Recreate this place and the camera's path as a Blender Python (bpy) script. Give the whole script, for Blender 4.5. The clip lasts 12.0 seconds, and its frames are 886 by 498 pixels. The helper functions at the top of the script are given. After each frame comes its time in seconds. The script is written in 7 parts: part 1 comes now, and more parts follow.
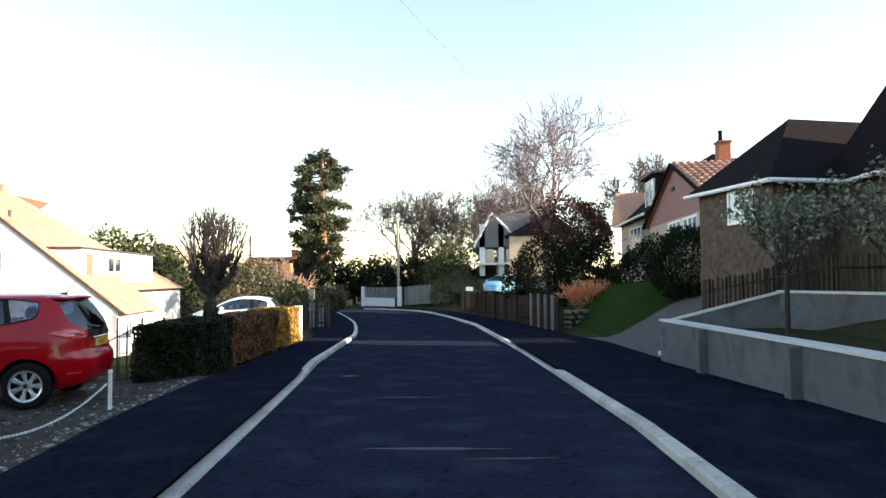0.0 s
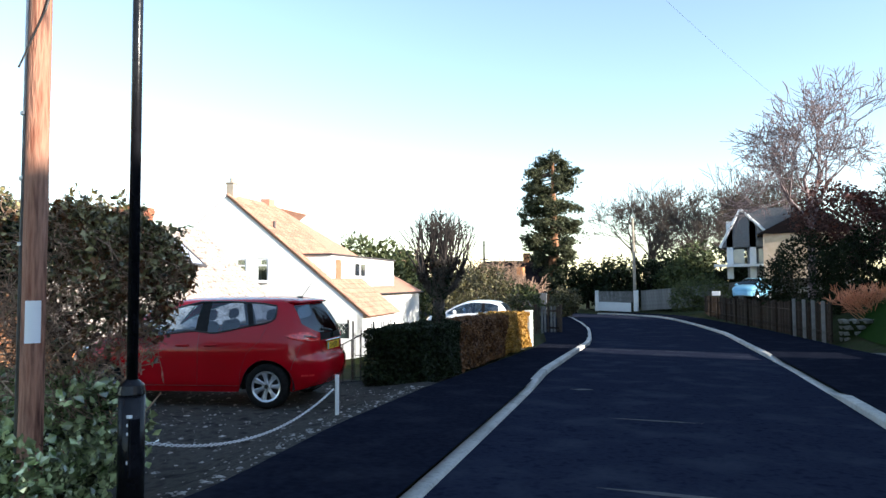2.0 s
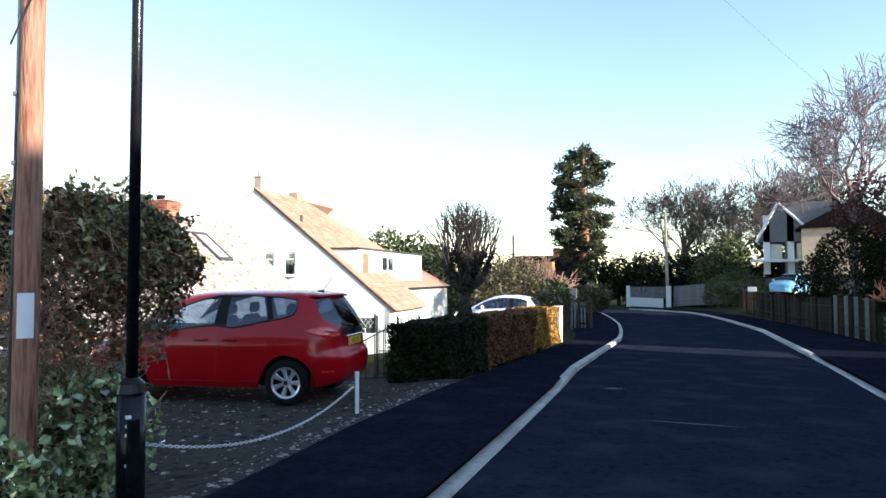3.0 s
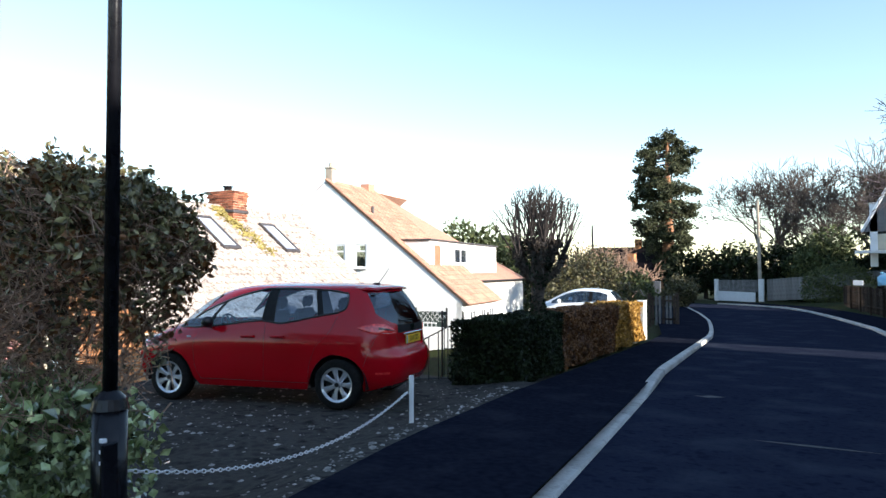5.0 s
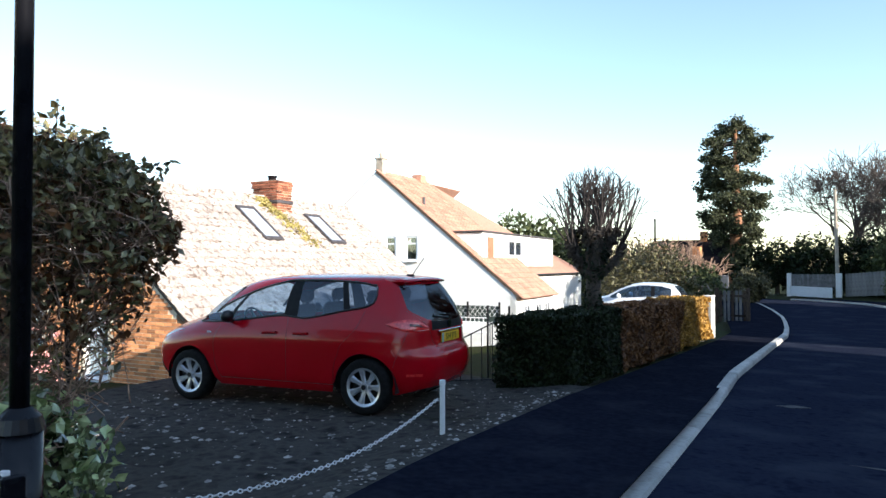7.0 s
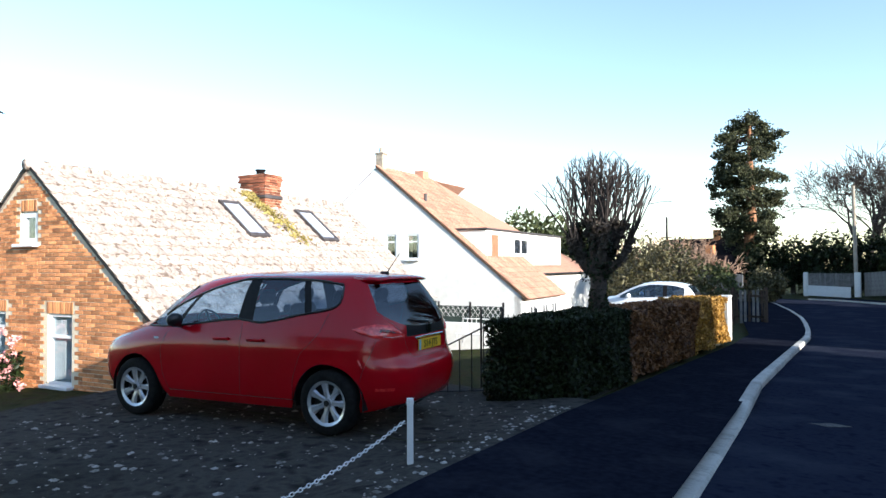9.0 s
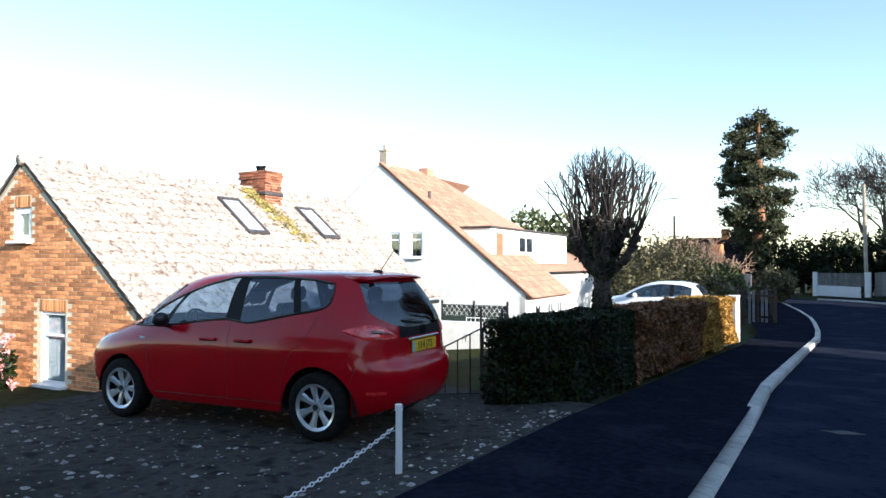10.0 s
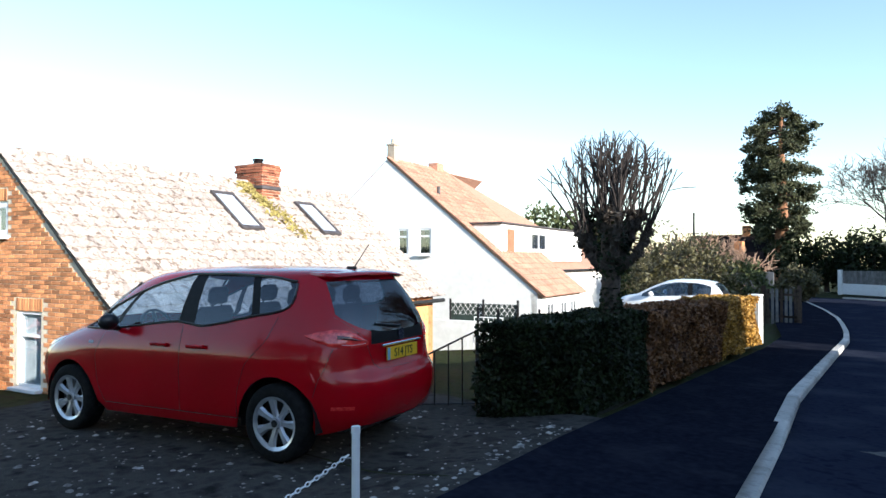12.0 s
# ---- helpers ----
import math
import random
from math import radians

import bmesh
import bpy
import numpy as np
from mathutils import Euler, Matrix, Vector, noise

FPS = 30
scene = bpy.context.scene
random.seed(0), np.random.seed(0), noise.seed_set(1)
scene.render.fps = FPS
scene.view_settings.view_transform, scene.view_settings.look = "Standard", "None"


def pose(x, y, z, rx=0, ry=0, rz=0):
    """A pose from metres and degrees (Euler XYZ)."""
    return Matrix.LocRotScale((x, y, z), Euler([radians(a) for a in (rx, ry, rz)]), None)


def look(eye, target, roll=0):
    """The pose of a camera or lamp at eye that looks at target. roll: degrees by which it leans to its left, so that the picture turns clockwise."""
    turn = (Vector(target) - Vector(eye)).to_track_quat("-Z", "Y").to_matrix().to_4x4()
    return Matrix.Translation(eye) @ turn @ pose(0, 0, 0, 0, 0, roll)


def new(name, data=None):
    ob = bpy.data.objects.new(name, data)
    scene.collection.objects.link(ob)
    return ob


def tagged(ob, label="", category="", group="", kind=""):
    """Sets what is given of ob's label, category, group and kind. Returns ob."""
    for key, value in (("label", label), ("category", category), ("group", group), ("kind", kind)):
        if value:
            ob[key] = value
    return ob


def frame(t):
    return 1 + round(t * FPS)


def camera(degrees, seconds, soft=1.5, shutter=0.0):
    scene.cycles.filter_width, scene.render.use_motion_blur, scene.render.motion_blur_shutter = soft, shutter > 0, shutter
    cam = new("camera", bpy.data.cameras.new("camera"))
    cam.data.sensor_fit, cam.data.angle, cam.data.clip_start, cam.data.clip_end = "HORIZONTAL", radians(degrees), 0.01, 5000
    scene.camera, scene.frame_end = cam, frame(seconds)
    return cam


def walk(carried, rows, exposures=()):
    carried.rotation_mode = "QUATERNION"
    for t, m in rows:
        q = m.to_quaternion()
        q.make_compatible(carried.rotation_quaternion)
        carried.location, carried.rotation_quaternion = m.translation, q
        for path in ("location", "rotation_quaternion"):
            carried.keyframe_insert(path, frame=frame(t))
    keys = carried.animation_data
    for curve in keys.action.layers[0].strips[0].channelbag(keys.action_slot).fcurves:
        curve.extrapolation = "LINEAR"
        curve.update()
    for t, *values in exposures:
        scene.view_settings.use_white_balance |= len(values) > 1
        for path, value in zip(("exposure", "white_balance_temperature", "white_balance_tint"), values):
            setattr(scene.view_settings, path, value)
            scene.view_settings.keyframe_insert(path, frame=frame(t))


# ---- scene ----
cam = camera(66.4, 12.0)
PATH = [
    (0, (0.869, -1.353, 1.817), (0.678, 0.636, 1.903), -0.3),
    (0.5, (0.82, -1.065, 1.826), (0.321, 0.869, 1.92), -0.4),
    (1, (0.721, -0.75, 1.808), (0.009, 1.117, 1.91), -0.4),
    (1.5, (0.659, -0.552, 1.813), (-0.124, 1.285, 1.914), -0.4),
    (2, (0.663, -0.313, 1.817), (-0.181, 1.498, 1.918), -0.4),
    (2.5, (0.687, -0.141, 1.823), (-0.219, 1.639, 1.926), -0.4),
    (3, (0.552, 0.073, 1.804), (-0.37, 1.846, 1.89), -0.2),
    (3.5, (0.444, 0.261, 1.801), (-0.524, 2.009, 1.88), -0.1),
    (5.5, (0.087, 1.375, 1.779), (-1.091, 2.99, 1.845), -0.2),
    (6, (0.034, 1.566, 1.772), (-1.201, 3.137, 1.839), -0.2),
    (6.5, (-0.148, 1.852, 1.763), (-1.397, 3.412, 1.825), -0.2),
    (7, (-0.236, 2.083, 1.739), (-1.493, 3.638, 1.787), -0.1),
    (9, (-0.686, 3.187, 1.693), (-1.967, 4.722, 1.741), -0.2),
    (9.5, (-0.621, 3.262, 1.713), (-1.913, 4.789, 1.757), -0.0),
    (10, (-0.78, 3.486, 1.696), (-2.077, 5.008, 1.739), 0.0),
    (10.5, (-0.875, 3.688, 1.674), (-2.178, 5.205, 1.717), 0.0),
    (11, (-0.885, 3.932, 1.687), (-2.206, 5.433, 1.728), 0.1),
    (11.5, (-0.943, 4.13, 1.669), (-2.273, 5.623, 1.709), 0.0),
    (12, (-1.09, 4.358, 1.672), (-2.426, 5.846, 1.709), 0.0),
]
walk(cam, [(t, look(eye, target, roll)) for t, eye, target, roll in PATH],
     exposures=[(0.0, 1.75, 7600, 12), (0.6, 1.55, 7100, 11), (1.5, 1.42, 6650, 10), (6.0, 1.28, 6350, 10), (12.0, 1.22, 6200, 9)])

# ---- world, sun ----
SUN_TO = Vector((0.954, -0.083, 0.287)).normalized()
world = bpy.data.worlds.new("sky")
scene.world = world
world.use_nodes = True
wn = world.node_tree.nodes
sky = wn.new("ShaderNodeTexSky")
sky.sky_type = "NISHITA"
sky.sun_disc = False
sky.sun_elevation = math.asin(SUN_TO.z)
sky.sun_rotation = math.atan2(SUN_TO.x, SUN_TO.y)
sky.air_density, sky.dust_density, sky.ozone_density = 1.0, 0.25, 1.2
wn["Background"].inputs["Strength"].default_value = 0.15
world.node_tree.links.new(sky.outputs["Color"], wn["Background"].inputs["Color"])
sun = new("sun", bpy.data.lights.new("sun", "SUN"))
sun.data.energy, sun.data.angle, sun.data.color = 5.0, radians(0.6), (1.0, 0.93, 0.82)
sun.matrix_world = look(SUN_TO * 100, (0, 0, 0))

# ---- materials ----
def material(name, colors, rough=0.8, scale=6.0, metal=0.0, bump=0.0, bump_scale=60.0, spec=0.5, island=0.0, coat=0.0, detail=6.0, stain=0.0, stain_color=(0.1, 0.1, 0.1), piece=0.0, spots=0.0, spot_color=(0.08, 0.06, 0.05), spot_scale=9.0, stretch=1.0):
    """Two or three base colours mixed by noise at two scales, with relief, stains and a shift from piece to piece."""
    mat = bpy.data.materials.new(name)
    mat.use_nodes = True
    nt = mat.node_tree
    n, l = nt.nodes, nt.links
    bsdf = n["Principled BSDF"]
    bsdf.inputs["Roughness"].default_value = rough
    bsdf.inputs["Metallic"].default_value = metal
    bsdf.inputs["Specular IOR Level"].default_value = spec
    bsdf.inputs["Coat Weight"].default_value = coat
    co = n.new("ShaderNodeTexCoord")
    place_of = co.outputs["Object"]
    if stretch != 1.0:
        longer = n.new("ShaderNodeMapping")
        longer.inputs["Scale"].default_value = (3.0, 3.0, stretch * 3.0)
        l.new(place_of, longer.inputs["Vector"])
        place_of = longer.outputs["Vector"]
    noise_a = n.new("ShaderNodeTexNoise")
    noise_a.inputs["Scale"].default_value = scale
    noise_a.inputs["Detail"].default_value = detail
    l.new(place_of, noise_a.inputs["Vector"])
    ramp = n.new("ShaderNodeValToRGB")
    els = ramp.color_ramp.elements
    els[0].position, els[1].position = 0.32, 0.68
    els[0].color, els[1].color = (*colors[0], 1), (*colors[-1], 1)
    if len(colors) == 3:
        e = els.new(0.5)
        e.color = (*colors[1], 1)
    l.new(noise_a.outputs["Fac"], ramp.inputs["Fac"])
    out = ramp.outputs["Color"]
    if stain:
        noise_s = n.new("ShaderNodeTexNoise")
        noise_s.inputs["Scale"].default_value = scale * 0.13
        noise_s.inputs["Detail"].default_value = 8
        l.new(place_of, noise_s.inputs["Vector"])
        sr = n.new("ShaderNodeValToRGB")
        sr.color_ramp.elements[0].position, sr.color_ramp.elements[1].position = 0.5, 0.7
        l.new(noise_s.outputs["Fac"], sr.inputs["Fac"])
        mul = n.new("ShaderNodeMath")
        mul.operation = "MULTIPLY"
        mul.inputs[1].default_value = stain
        l.new(sr.outputs["Color"], mul.inputs[0])
        mix = n.new("ShaderNodeMix")
        mix.data_type = "RGBA"
        mix.inputs["B"].default_value = (*stain_color, 1)
        l.new(mul.outputs[0], mix.inputs["Factor"])
        l.new(out, mix.inputs["A"])
        out = mix.outputs["Result"]
    if spots:
        noise_p = n.new("ShaderNodeTexNoise")
        noise_p.inputs["Scale"].default_value = spot_scale
        noise_p.inputs["Detail"].default_value = 3
        place = n.new("ShaderNodeNewGeometry")
        l.new(place.outputs["Position"], noise_p.inputs["Vector"])
        pr = n.new("ShaderNodeValToRGB")
        pr.color_ramp.elements[0].position, pr.color_ramp.elements[1].position = 0.57, 0.63
        l.new(noise_p.outputs["Fac"], pr.inputs["Fac"])
        pm = n.new("ShaderNodeMath")
        pm.operation = "MULTIPLY"
        pm.inputs[1].default_value = spots
        l.new(pr.outputs["Color"], pm.inputs[0])
        mixp = n.new("ShaderNodeMix")
        mixp.data_type = "RGBA"
        mixp.inputs["B"].default_value = (*spot_color, 1)
        l.new(pm.outputs[0], mixp.inputs["Factor"])
        l.new(out, mixp.inputs["A"])
        out = mixp.outputs["Result"]
    if island or piece:
        src = n.new("ShaderNodeNewGeometry").outputs["Random Per Island"] if island else n.new("ShaderNodeObjectInfo").outputs["Random"]
        mr = n.new("ShaderNodeMapRange")
        amount = island or piece
        mr.inputs["To Min"].default_value, mr.inputs["To Max"].default_value = 1 - amount, 1 + amount * 0.7
        l.new(src, mr.inputs["Value"])
        hsv = n.new("ShaderNodeHueSaturation")
        l.new(mr.outputs["Result"], hsv.inputs["Value"])
        l.new(out, hsv.inputs["Color"])
        out = hsv.outputs["Color"]
    l.new(out, bsdf.inputs["Base Color"])
    if bump:
        noise_b = n.new("ShaderNodeTexNoise")
        noise_b.inputs["Scale"].default_value = bump_scale
        noise_b.inputs["Detail"].default_value = 4
        l.new(place_of, noise_b.inputs["Vector"])
        bp = n.new("ShaderNodeBump")
        bp.inputs["Strength"].default_value = bump
        bp.inputs["Distance"].default_value = 0.02
        l.new(noise_b.outputs["Fac"], bp.inputs["Height"])
        l.new(bp.outputs["Normal"], bsdf.inputs["Normal"])
    return mat


def glass(name, color, alpha=0.5, rough=0.03):
    mat = bpy.data.materials.new(name)
    mat.use_nodes = True
    n, l = mat.node_tree.nodes, mat.node_tree.links
    clear = n.new("ShaderNodeBsdfTransparent")
    clear.inputs["Color"].default_value = (*color, 1)
    gloss = n.new("ShaderNodeBsdfGlossy")
    gloss.inputs["Roughness"].default_value = rough
    gloss.inputs["Color"].default_value = (0.9, 0.95, 1.0, 1)
    mix = n.new("ShaderNodeMixShader")
    mix.inputs["Fac"].default_value = 0.06 + alpha * 0.4
    l.new(clear.outputs[0], mix.inputs[1])
    l.new(gloss.outputs[0], mix.inputs[2])
    l.new(mix.outputs[0], n["Material Output"].inputs["Surface"])
    return mat


# both asphalts: the street's blue shade is put into the base colours
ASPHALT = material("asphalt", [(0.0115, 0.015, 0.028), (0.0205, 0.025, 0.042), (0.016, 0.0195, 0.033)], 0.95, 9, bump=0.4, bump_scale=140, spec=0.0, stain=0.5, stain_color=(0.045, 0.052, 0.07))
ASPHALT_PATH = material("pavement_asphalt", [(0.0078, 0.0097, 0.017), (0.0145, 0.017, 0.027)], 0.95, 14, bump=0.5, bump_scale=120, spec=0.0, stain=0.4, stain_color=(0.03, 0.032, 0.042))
KERB = material("kerb_concrete", [(0.36, 0.34, 0.31), (0.5, 0.48, 0.44), (0.42, 0.4, 0.37)], 0.9, 12, bump=0.5, bump_scale=80, piece=0.16, stain=0.5, stain_color=(0.2, 0.2, 0.17))
DRIVE = material("drive_concrete", [(0.02, 0.0195, 0.019), (0.07, 0.066, 0.06), (0.038, 0.036, 0.034)], 0.95, 5, bump=0.8, bump_scale=70, spec=0.05, stain=0.5, stain_color=(0.022, 0.023, 0.019))
SOIL = material("soil_and_grass", [(0.018, 0.026, 0.01), (0.036, 0.042, 0.016), (0.03, 0.025, 0.018)], 0.95, 3, bump=0.8, bump_scale=40, spec=0.05)
LAWN = material("lawn_grass", [(0.008, 0.026, 0.004), (0.018, 0.045, 0.006)], 0.9, 12, bump=0.8, bump_scale=120, spec=0.05)
BRICK = material("orange_brick", [(0.46, 0.16, 0.065), (0.68, 0.3, 0.125), (0.57, 0.225, 0.09)], 0.85, 9, bump=0.4, bump_scale=90, piece=0.55, stain=0.3, stain_color=(0.2, 0.09, 0.05))
BRICK_STUFF = material("orange_brick_joined", [(0.46, 0.16, 0.065), (0.66, 0.29, 0.12), (0.56, 0.22, 0.09)], 0.85, 9, bump=0.4, bump_scale=90, island=0.55)
MORTAR = material("mortar", [(0.66, 0.57, 0.43), (0.76, 0.67, 0.52)], 0.95, 20, bump=0.5)
RENDER_WHITE = material("white_render", [(0.72, 0.71, 0.68), (0.82, 0.81, 0.78)], 0.9, 4, bump=0.3, bump_scale=120, stain=0.25, stain_color=(0.6, 0.57, 0.5))
RENDER_CREAM = material("cream_render", [(0.33, 0.28, 0.225), (0.42, 0.36, 0.295)], 0.9, 4, bump=0.3, bump_scale=120)
RENDER_PINK = material("mauve_pink_tile_hanging", [(0.2, 0.105, 0.095), (0.27, 0.145, 0.13)], 0.85, 8, bump=0.3, bump_scale=50)
TILE_PALE = material("lichen_grey_roof_tile", [(0.32, 0.255, 0.215), (0.48, 0.405, 0.36), (0.4, 0.325, 0.28)], 0.9, 14, bump=0.5, bump_scale=90, island=0.22, stain=0.5, stain_color=(0.55, 0.5, 0.42), spots=0.75, spot_color=(0.13, 0.085, 0.06))
TILE_PALE_PIECE = material("lichen_grey_roof_tile_piece", [(0.32, 0.255, 0.215), (0.48, 0.405, 0.36), (0.4, 0.325, 0.28)], 0.9, 14, bump=0.5, bump_scale=90, piece=0.22, stain=0.5, stain_color=(0.55, 0.5, 0.42), spots=0.75, spot_color=(0.13, 0.085, 0.06))
TILE_ORANGE = material("orange_roof_tile", [(0.36, 0.15, 0.095), (0.48, 0.26, 0.18), (0.42, 0.2, 0.135)], 0.85, 10, bump=0.4, bump_scale=60, island=0.25, stain=0.35, stain_color=(0.46, 0.3, 0.2))
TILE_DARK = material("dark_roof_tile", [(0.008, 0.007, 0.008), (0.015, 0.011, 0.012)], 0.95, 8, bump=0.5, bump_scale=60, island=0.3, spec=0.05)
SLATE = material("grey_slate", [(0.12, 0.12, 0.13), (0.17, 0.17, 0.18)], 0.6, 8, bump=0.3, island=0.2)
UPVC = material("white_plastic", [(0.74, 0.75, 0.77), (0.82, 0.83, 0.84)], 0.4, 3)
WHITE_PAINT = material("white_paint", [(0.7, 0.7, 0.7), (0.8, 0.8, 0.79)], 0.5, 9, bump=0.15, stain=0.35, stain_color=(0.5, 0.48, 0.42))
BLACK_PAINT = material("black_gloss_paint", [(0.006, 0.006, 0.008), (0.012, 0.012, 0.015)], 0.25, 8, bump=0.1, bump_scale=30, spec=0.3)
BLACK_IRON = material("black_iron", [(0.008, 0.008, 0.009), (0.02, 0.018, 0.016)], 0.5, 30, bump=0.2)
POLE_WOOD = material("creosoted_pole_wood", [(0.09, 0.026, 0.014), (0.42, 0.2, 0.13), (0.2, 0.065, 0.035)], 0.8, 7, bump=0.8, bump_scale=25, stain=0.6, stain_color=(0.5, 0.36, 0.28), stretch=0.1)
FENCE_WOOD = material("weathered_fence_wood", [(0.022, 0.016, 0.013), (0.06, 0.044, 0.034), (0.038, 0.028, 0.022)], 0.88, 6, bump=0.5, bump_scale=40, piece=0.5, spec=0.05)
GREY_FENCE = material("grey_boards", [(0.12, 0.115, 0.11), (0.22, 0.21, 0.2)], 0.85, 4, bump=0.4, piece=0.25)
CONCRETE = material("grey_rendered_wall", [(0.075, 0.08, 0.088), (0.12, 0.126, 0.136), (0.098, 0.103, 0.112)], 0.9, 2.2, bump=0.3, bump_scale=90, stain=0.5, stain_color=(0.08, 0.08, 0.08), spec=0.05)
COPING = material("pale_coping", [(0.44, 0.44, 0.43), (0.56, 0.56, 0.54)], 0.8, 8, bump=0.2)
BARK = material("grey_bark", [(0.024, 0.019, 0.016), (0.075, 0.058, 0.046), (0.045, 0.035, 0.029)], 0.95, 14, bump=1.0, bump_scale=35)
TWIG = material("brown_twig", [(0.1, 0.05, 0.034), (0.6, 0.4, 0.28)], 0.9, 20)
BIRCH = material("pale_birch_twig", [(0.12, 0.085, 0.09), (0.24, 0.18, 0.185)], 0.9, 5)
RED_BARK = material("red_brown_conifer_bark", [(0.2, 0.09, 0.05), (0.34, 0.17, 0.09)], 0.95, 6, bump=1.0, bump_scale=20)
RED_TWIG = material("orange_red_twig", [(0.6, 0.19, 0.09), (0.78, 0.36, 0.2)], 0.8, 6)
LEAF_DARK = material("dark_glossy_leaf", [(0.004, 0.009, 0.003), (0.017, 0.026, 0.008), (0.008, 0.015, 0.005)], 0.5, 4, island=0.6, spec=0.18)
# ivy: the palest colour of the mix stands for glints on the leaves
LEAF_IVY = material("ivy_leaf", [(0.03, 0.06, 0.012), (0.44, 0.5, 0.24), (0.12, 0.18, 0.05)], 0.14, 5, island=0.75, coat=0.8)
LEAF_OLIVE = material("olive_brown_leaf", [(0.035, 0.035, 0.012), (0.1, 0.085, 0.03), (0.06, 0.055, 0.018)], 0.6, 4, island=0.6)
LEAF_HEDGE = material("hedge_leaf", [(0.03, 0.036, 0.012), (0.28, 0.24, 0.11), (0.1, 0.095, 0.035)], 0.3, 4, island=0.75)
LEAF_RUSSET = material("russet_beech_leaf", [(0.05, 0.016, 0.007), (0.17, 0.07, 0.018), (0.105, 0.04, 0.011)], 0.65, 3, island=0.5)
LEAF_GOLD = material("gold_green_hedge_leaf", [(0.2, 0.105, 0.018), (0.42, 0.225, 0.035), (0.3, 0.16, 0.025)], 0.6, 3, island=0.5)
LEAF_CONIFER = material("conifer_foliage", [(0.02, 0.04, 0.012), (0.085, 0.1, 0.03), (0.05, 0.065, 0.02)], 0.8, 2, island=0.5)
LEAF_REDWOOD = material("dark_conifer_foliage", [(0.012, 0.022, 0.009), (0.055, 0.06, 0.022), (0.028, 0.036, 0.013)], 0.8, 2, island=0.5)
LEAF_GREYGREEN = material("grey_green_leaf", [(0.05, 0.065, 0.04), (0.18, 0.2, 0.14), (0.1, 0.12, 0.08)], 0.6, 3, island=0.4)
LEAF_WINE = material("dark_red_leaf", [(0.05, 0.014, 0.01), (0.1, 0.03, 0.02)], 0.7, 3, island=0.5)
PETAL = material("pink_petal", [(0.7, 0.28, 0.28), (0.8, 0.45, 0.42)], 0.6, 5, island=0.2)
MOSS = material("yellow_lichen", [(0.24, 0.19, 0.05), (0.4, 0.33, 0.12)], 0.95, 20, bump=0.8, island=0.3)
DARK = material("dark_interior", [(0.012, 0.012, 0.014), (0.02, 0.02, 0.024)], 0.8, 3)
CURTAIN = material("pale_curtain", [(0.6, 0.62, 0.66), (0.75, 0.77, 0.8)], 0.9, 12)
WINDOW = glass("window_glass", (0.75, 0.8, 0.82), 0.2)
LEAD = material("grey_lead_flashing", [(0.045, 0.04, 0.042), (0.08, 0.07, 0.072)], 0.6, 8)
PAPER = material("white_notice", [(0.82, 0.83, 0.85), (0.88, 0.88, 0.89)], 0.5, 4)
STONE = material("rubble_stone", [(0.13, 0.12, 0.1), (0.27, 0.25, 0.21), (0.19, 0.175, 0.15)], 0.9, 7, bump=0.8, bump_scale=30, piece=0.4)
GALV = material("galvanised_steel", [(0.3, 0.3, 0.31), (0.42, 0.42, 0.43)], 0.45, 12, metal=0.8)
TRIM_DARK = material("black_cable", [(0.01, 0.01, 0.01), (0.02, 0.02, 0.02)], 0.6, 10)
HEDGE_SHADE = material("hedge_inner_shade", [(0.008, 0.009, 0.004), (0.02, 0.018, 0.01)], 0.95, 10, bump=0.8, bump_scale=40)
TWIG_DARK = material("dark_twig", [(0.02, 0.015, 0.014), (0.045, 0.034, 0.03)], 0.9, 12)
# bungalow wall: the shade on it is put into this dark brown
WALL_SHADED = material("shaded_brown_render", [(0.07, 0.052, 0.042), (0.13, 0.1, 0.08)], 0.9, 6, bump=0.3, bump_scale=60, spec=0.05)
WOOD_TWIG = material("winter_branch", [(0.055, 0.04, 0.034), (0.13, 0.1, 0.085)], 0.9, 4)

CHIMNEY_BRICK = material("red_chimney_brick", [(0.2, 0.062, 0.036), (0.34, 0.12, 0.065), (0.27, 0.09, 0.05)], 0.9, 9, bump=0.5, bump_scale=60, island=0.6)
LEAF_BUSH = material("dull_dark_leaf", [(0.003, 0.007, 0.002), (0.012, 0.018, 0.005), (0.007, 0.012, 0.003)], 0.7, 4, island=0.6, spec=0.15)
PILLAR_BLACK = material("matt_black_pillar", [(0.004, 0.004, 0.005), (0.008, 0.008, 0.009)], 0.6, 20, spec=0.2)


# ---- mesh helpers ----
def finish(name, bm, mat, smooth=False):
    me = bpy.data.meshes.new(name)
    bmesh.ops.recalc_face_normals(bm, faces=bm.faces)
    bm.to_mesh(me)
    bm.free()
    for m in mat if isinstance(mat, (list, tuple)) else [mat]:
        me.materials.append(m)
    if smooth:
        for p in me.polygons:
            p.use_smooth = True
    return me


def part(name, bm, mat, parent, label="", smooth=False):
    ob = new(name, finish(name, bm, mat, smooth))
    ob.parent = parent
    return tagged(ob, label)


def solid(name, bm, mat, label="", category="", group="", kind="", smooth=False):
    return tagged(new(name, finish(name, bm, mat, smooth)), label, category, group, kind)


def thing(name, at, label, category, group="", rz=0.0):
    ob = new(name)
    ob.empty_display_size = 0.2
    ob.matrix_world = pose(*at, 0, 0, rz)
    return tagged(ob, label, category, group)


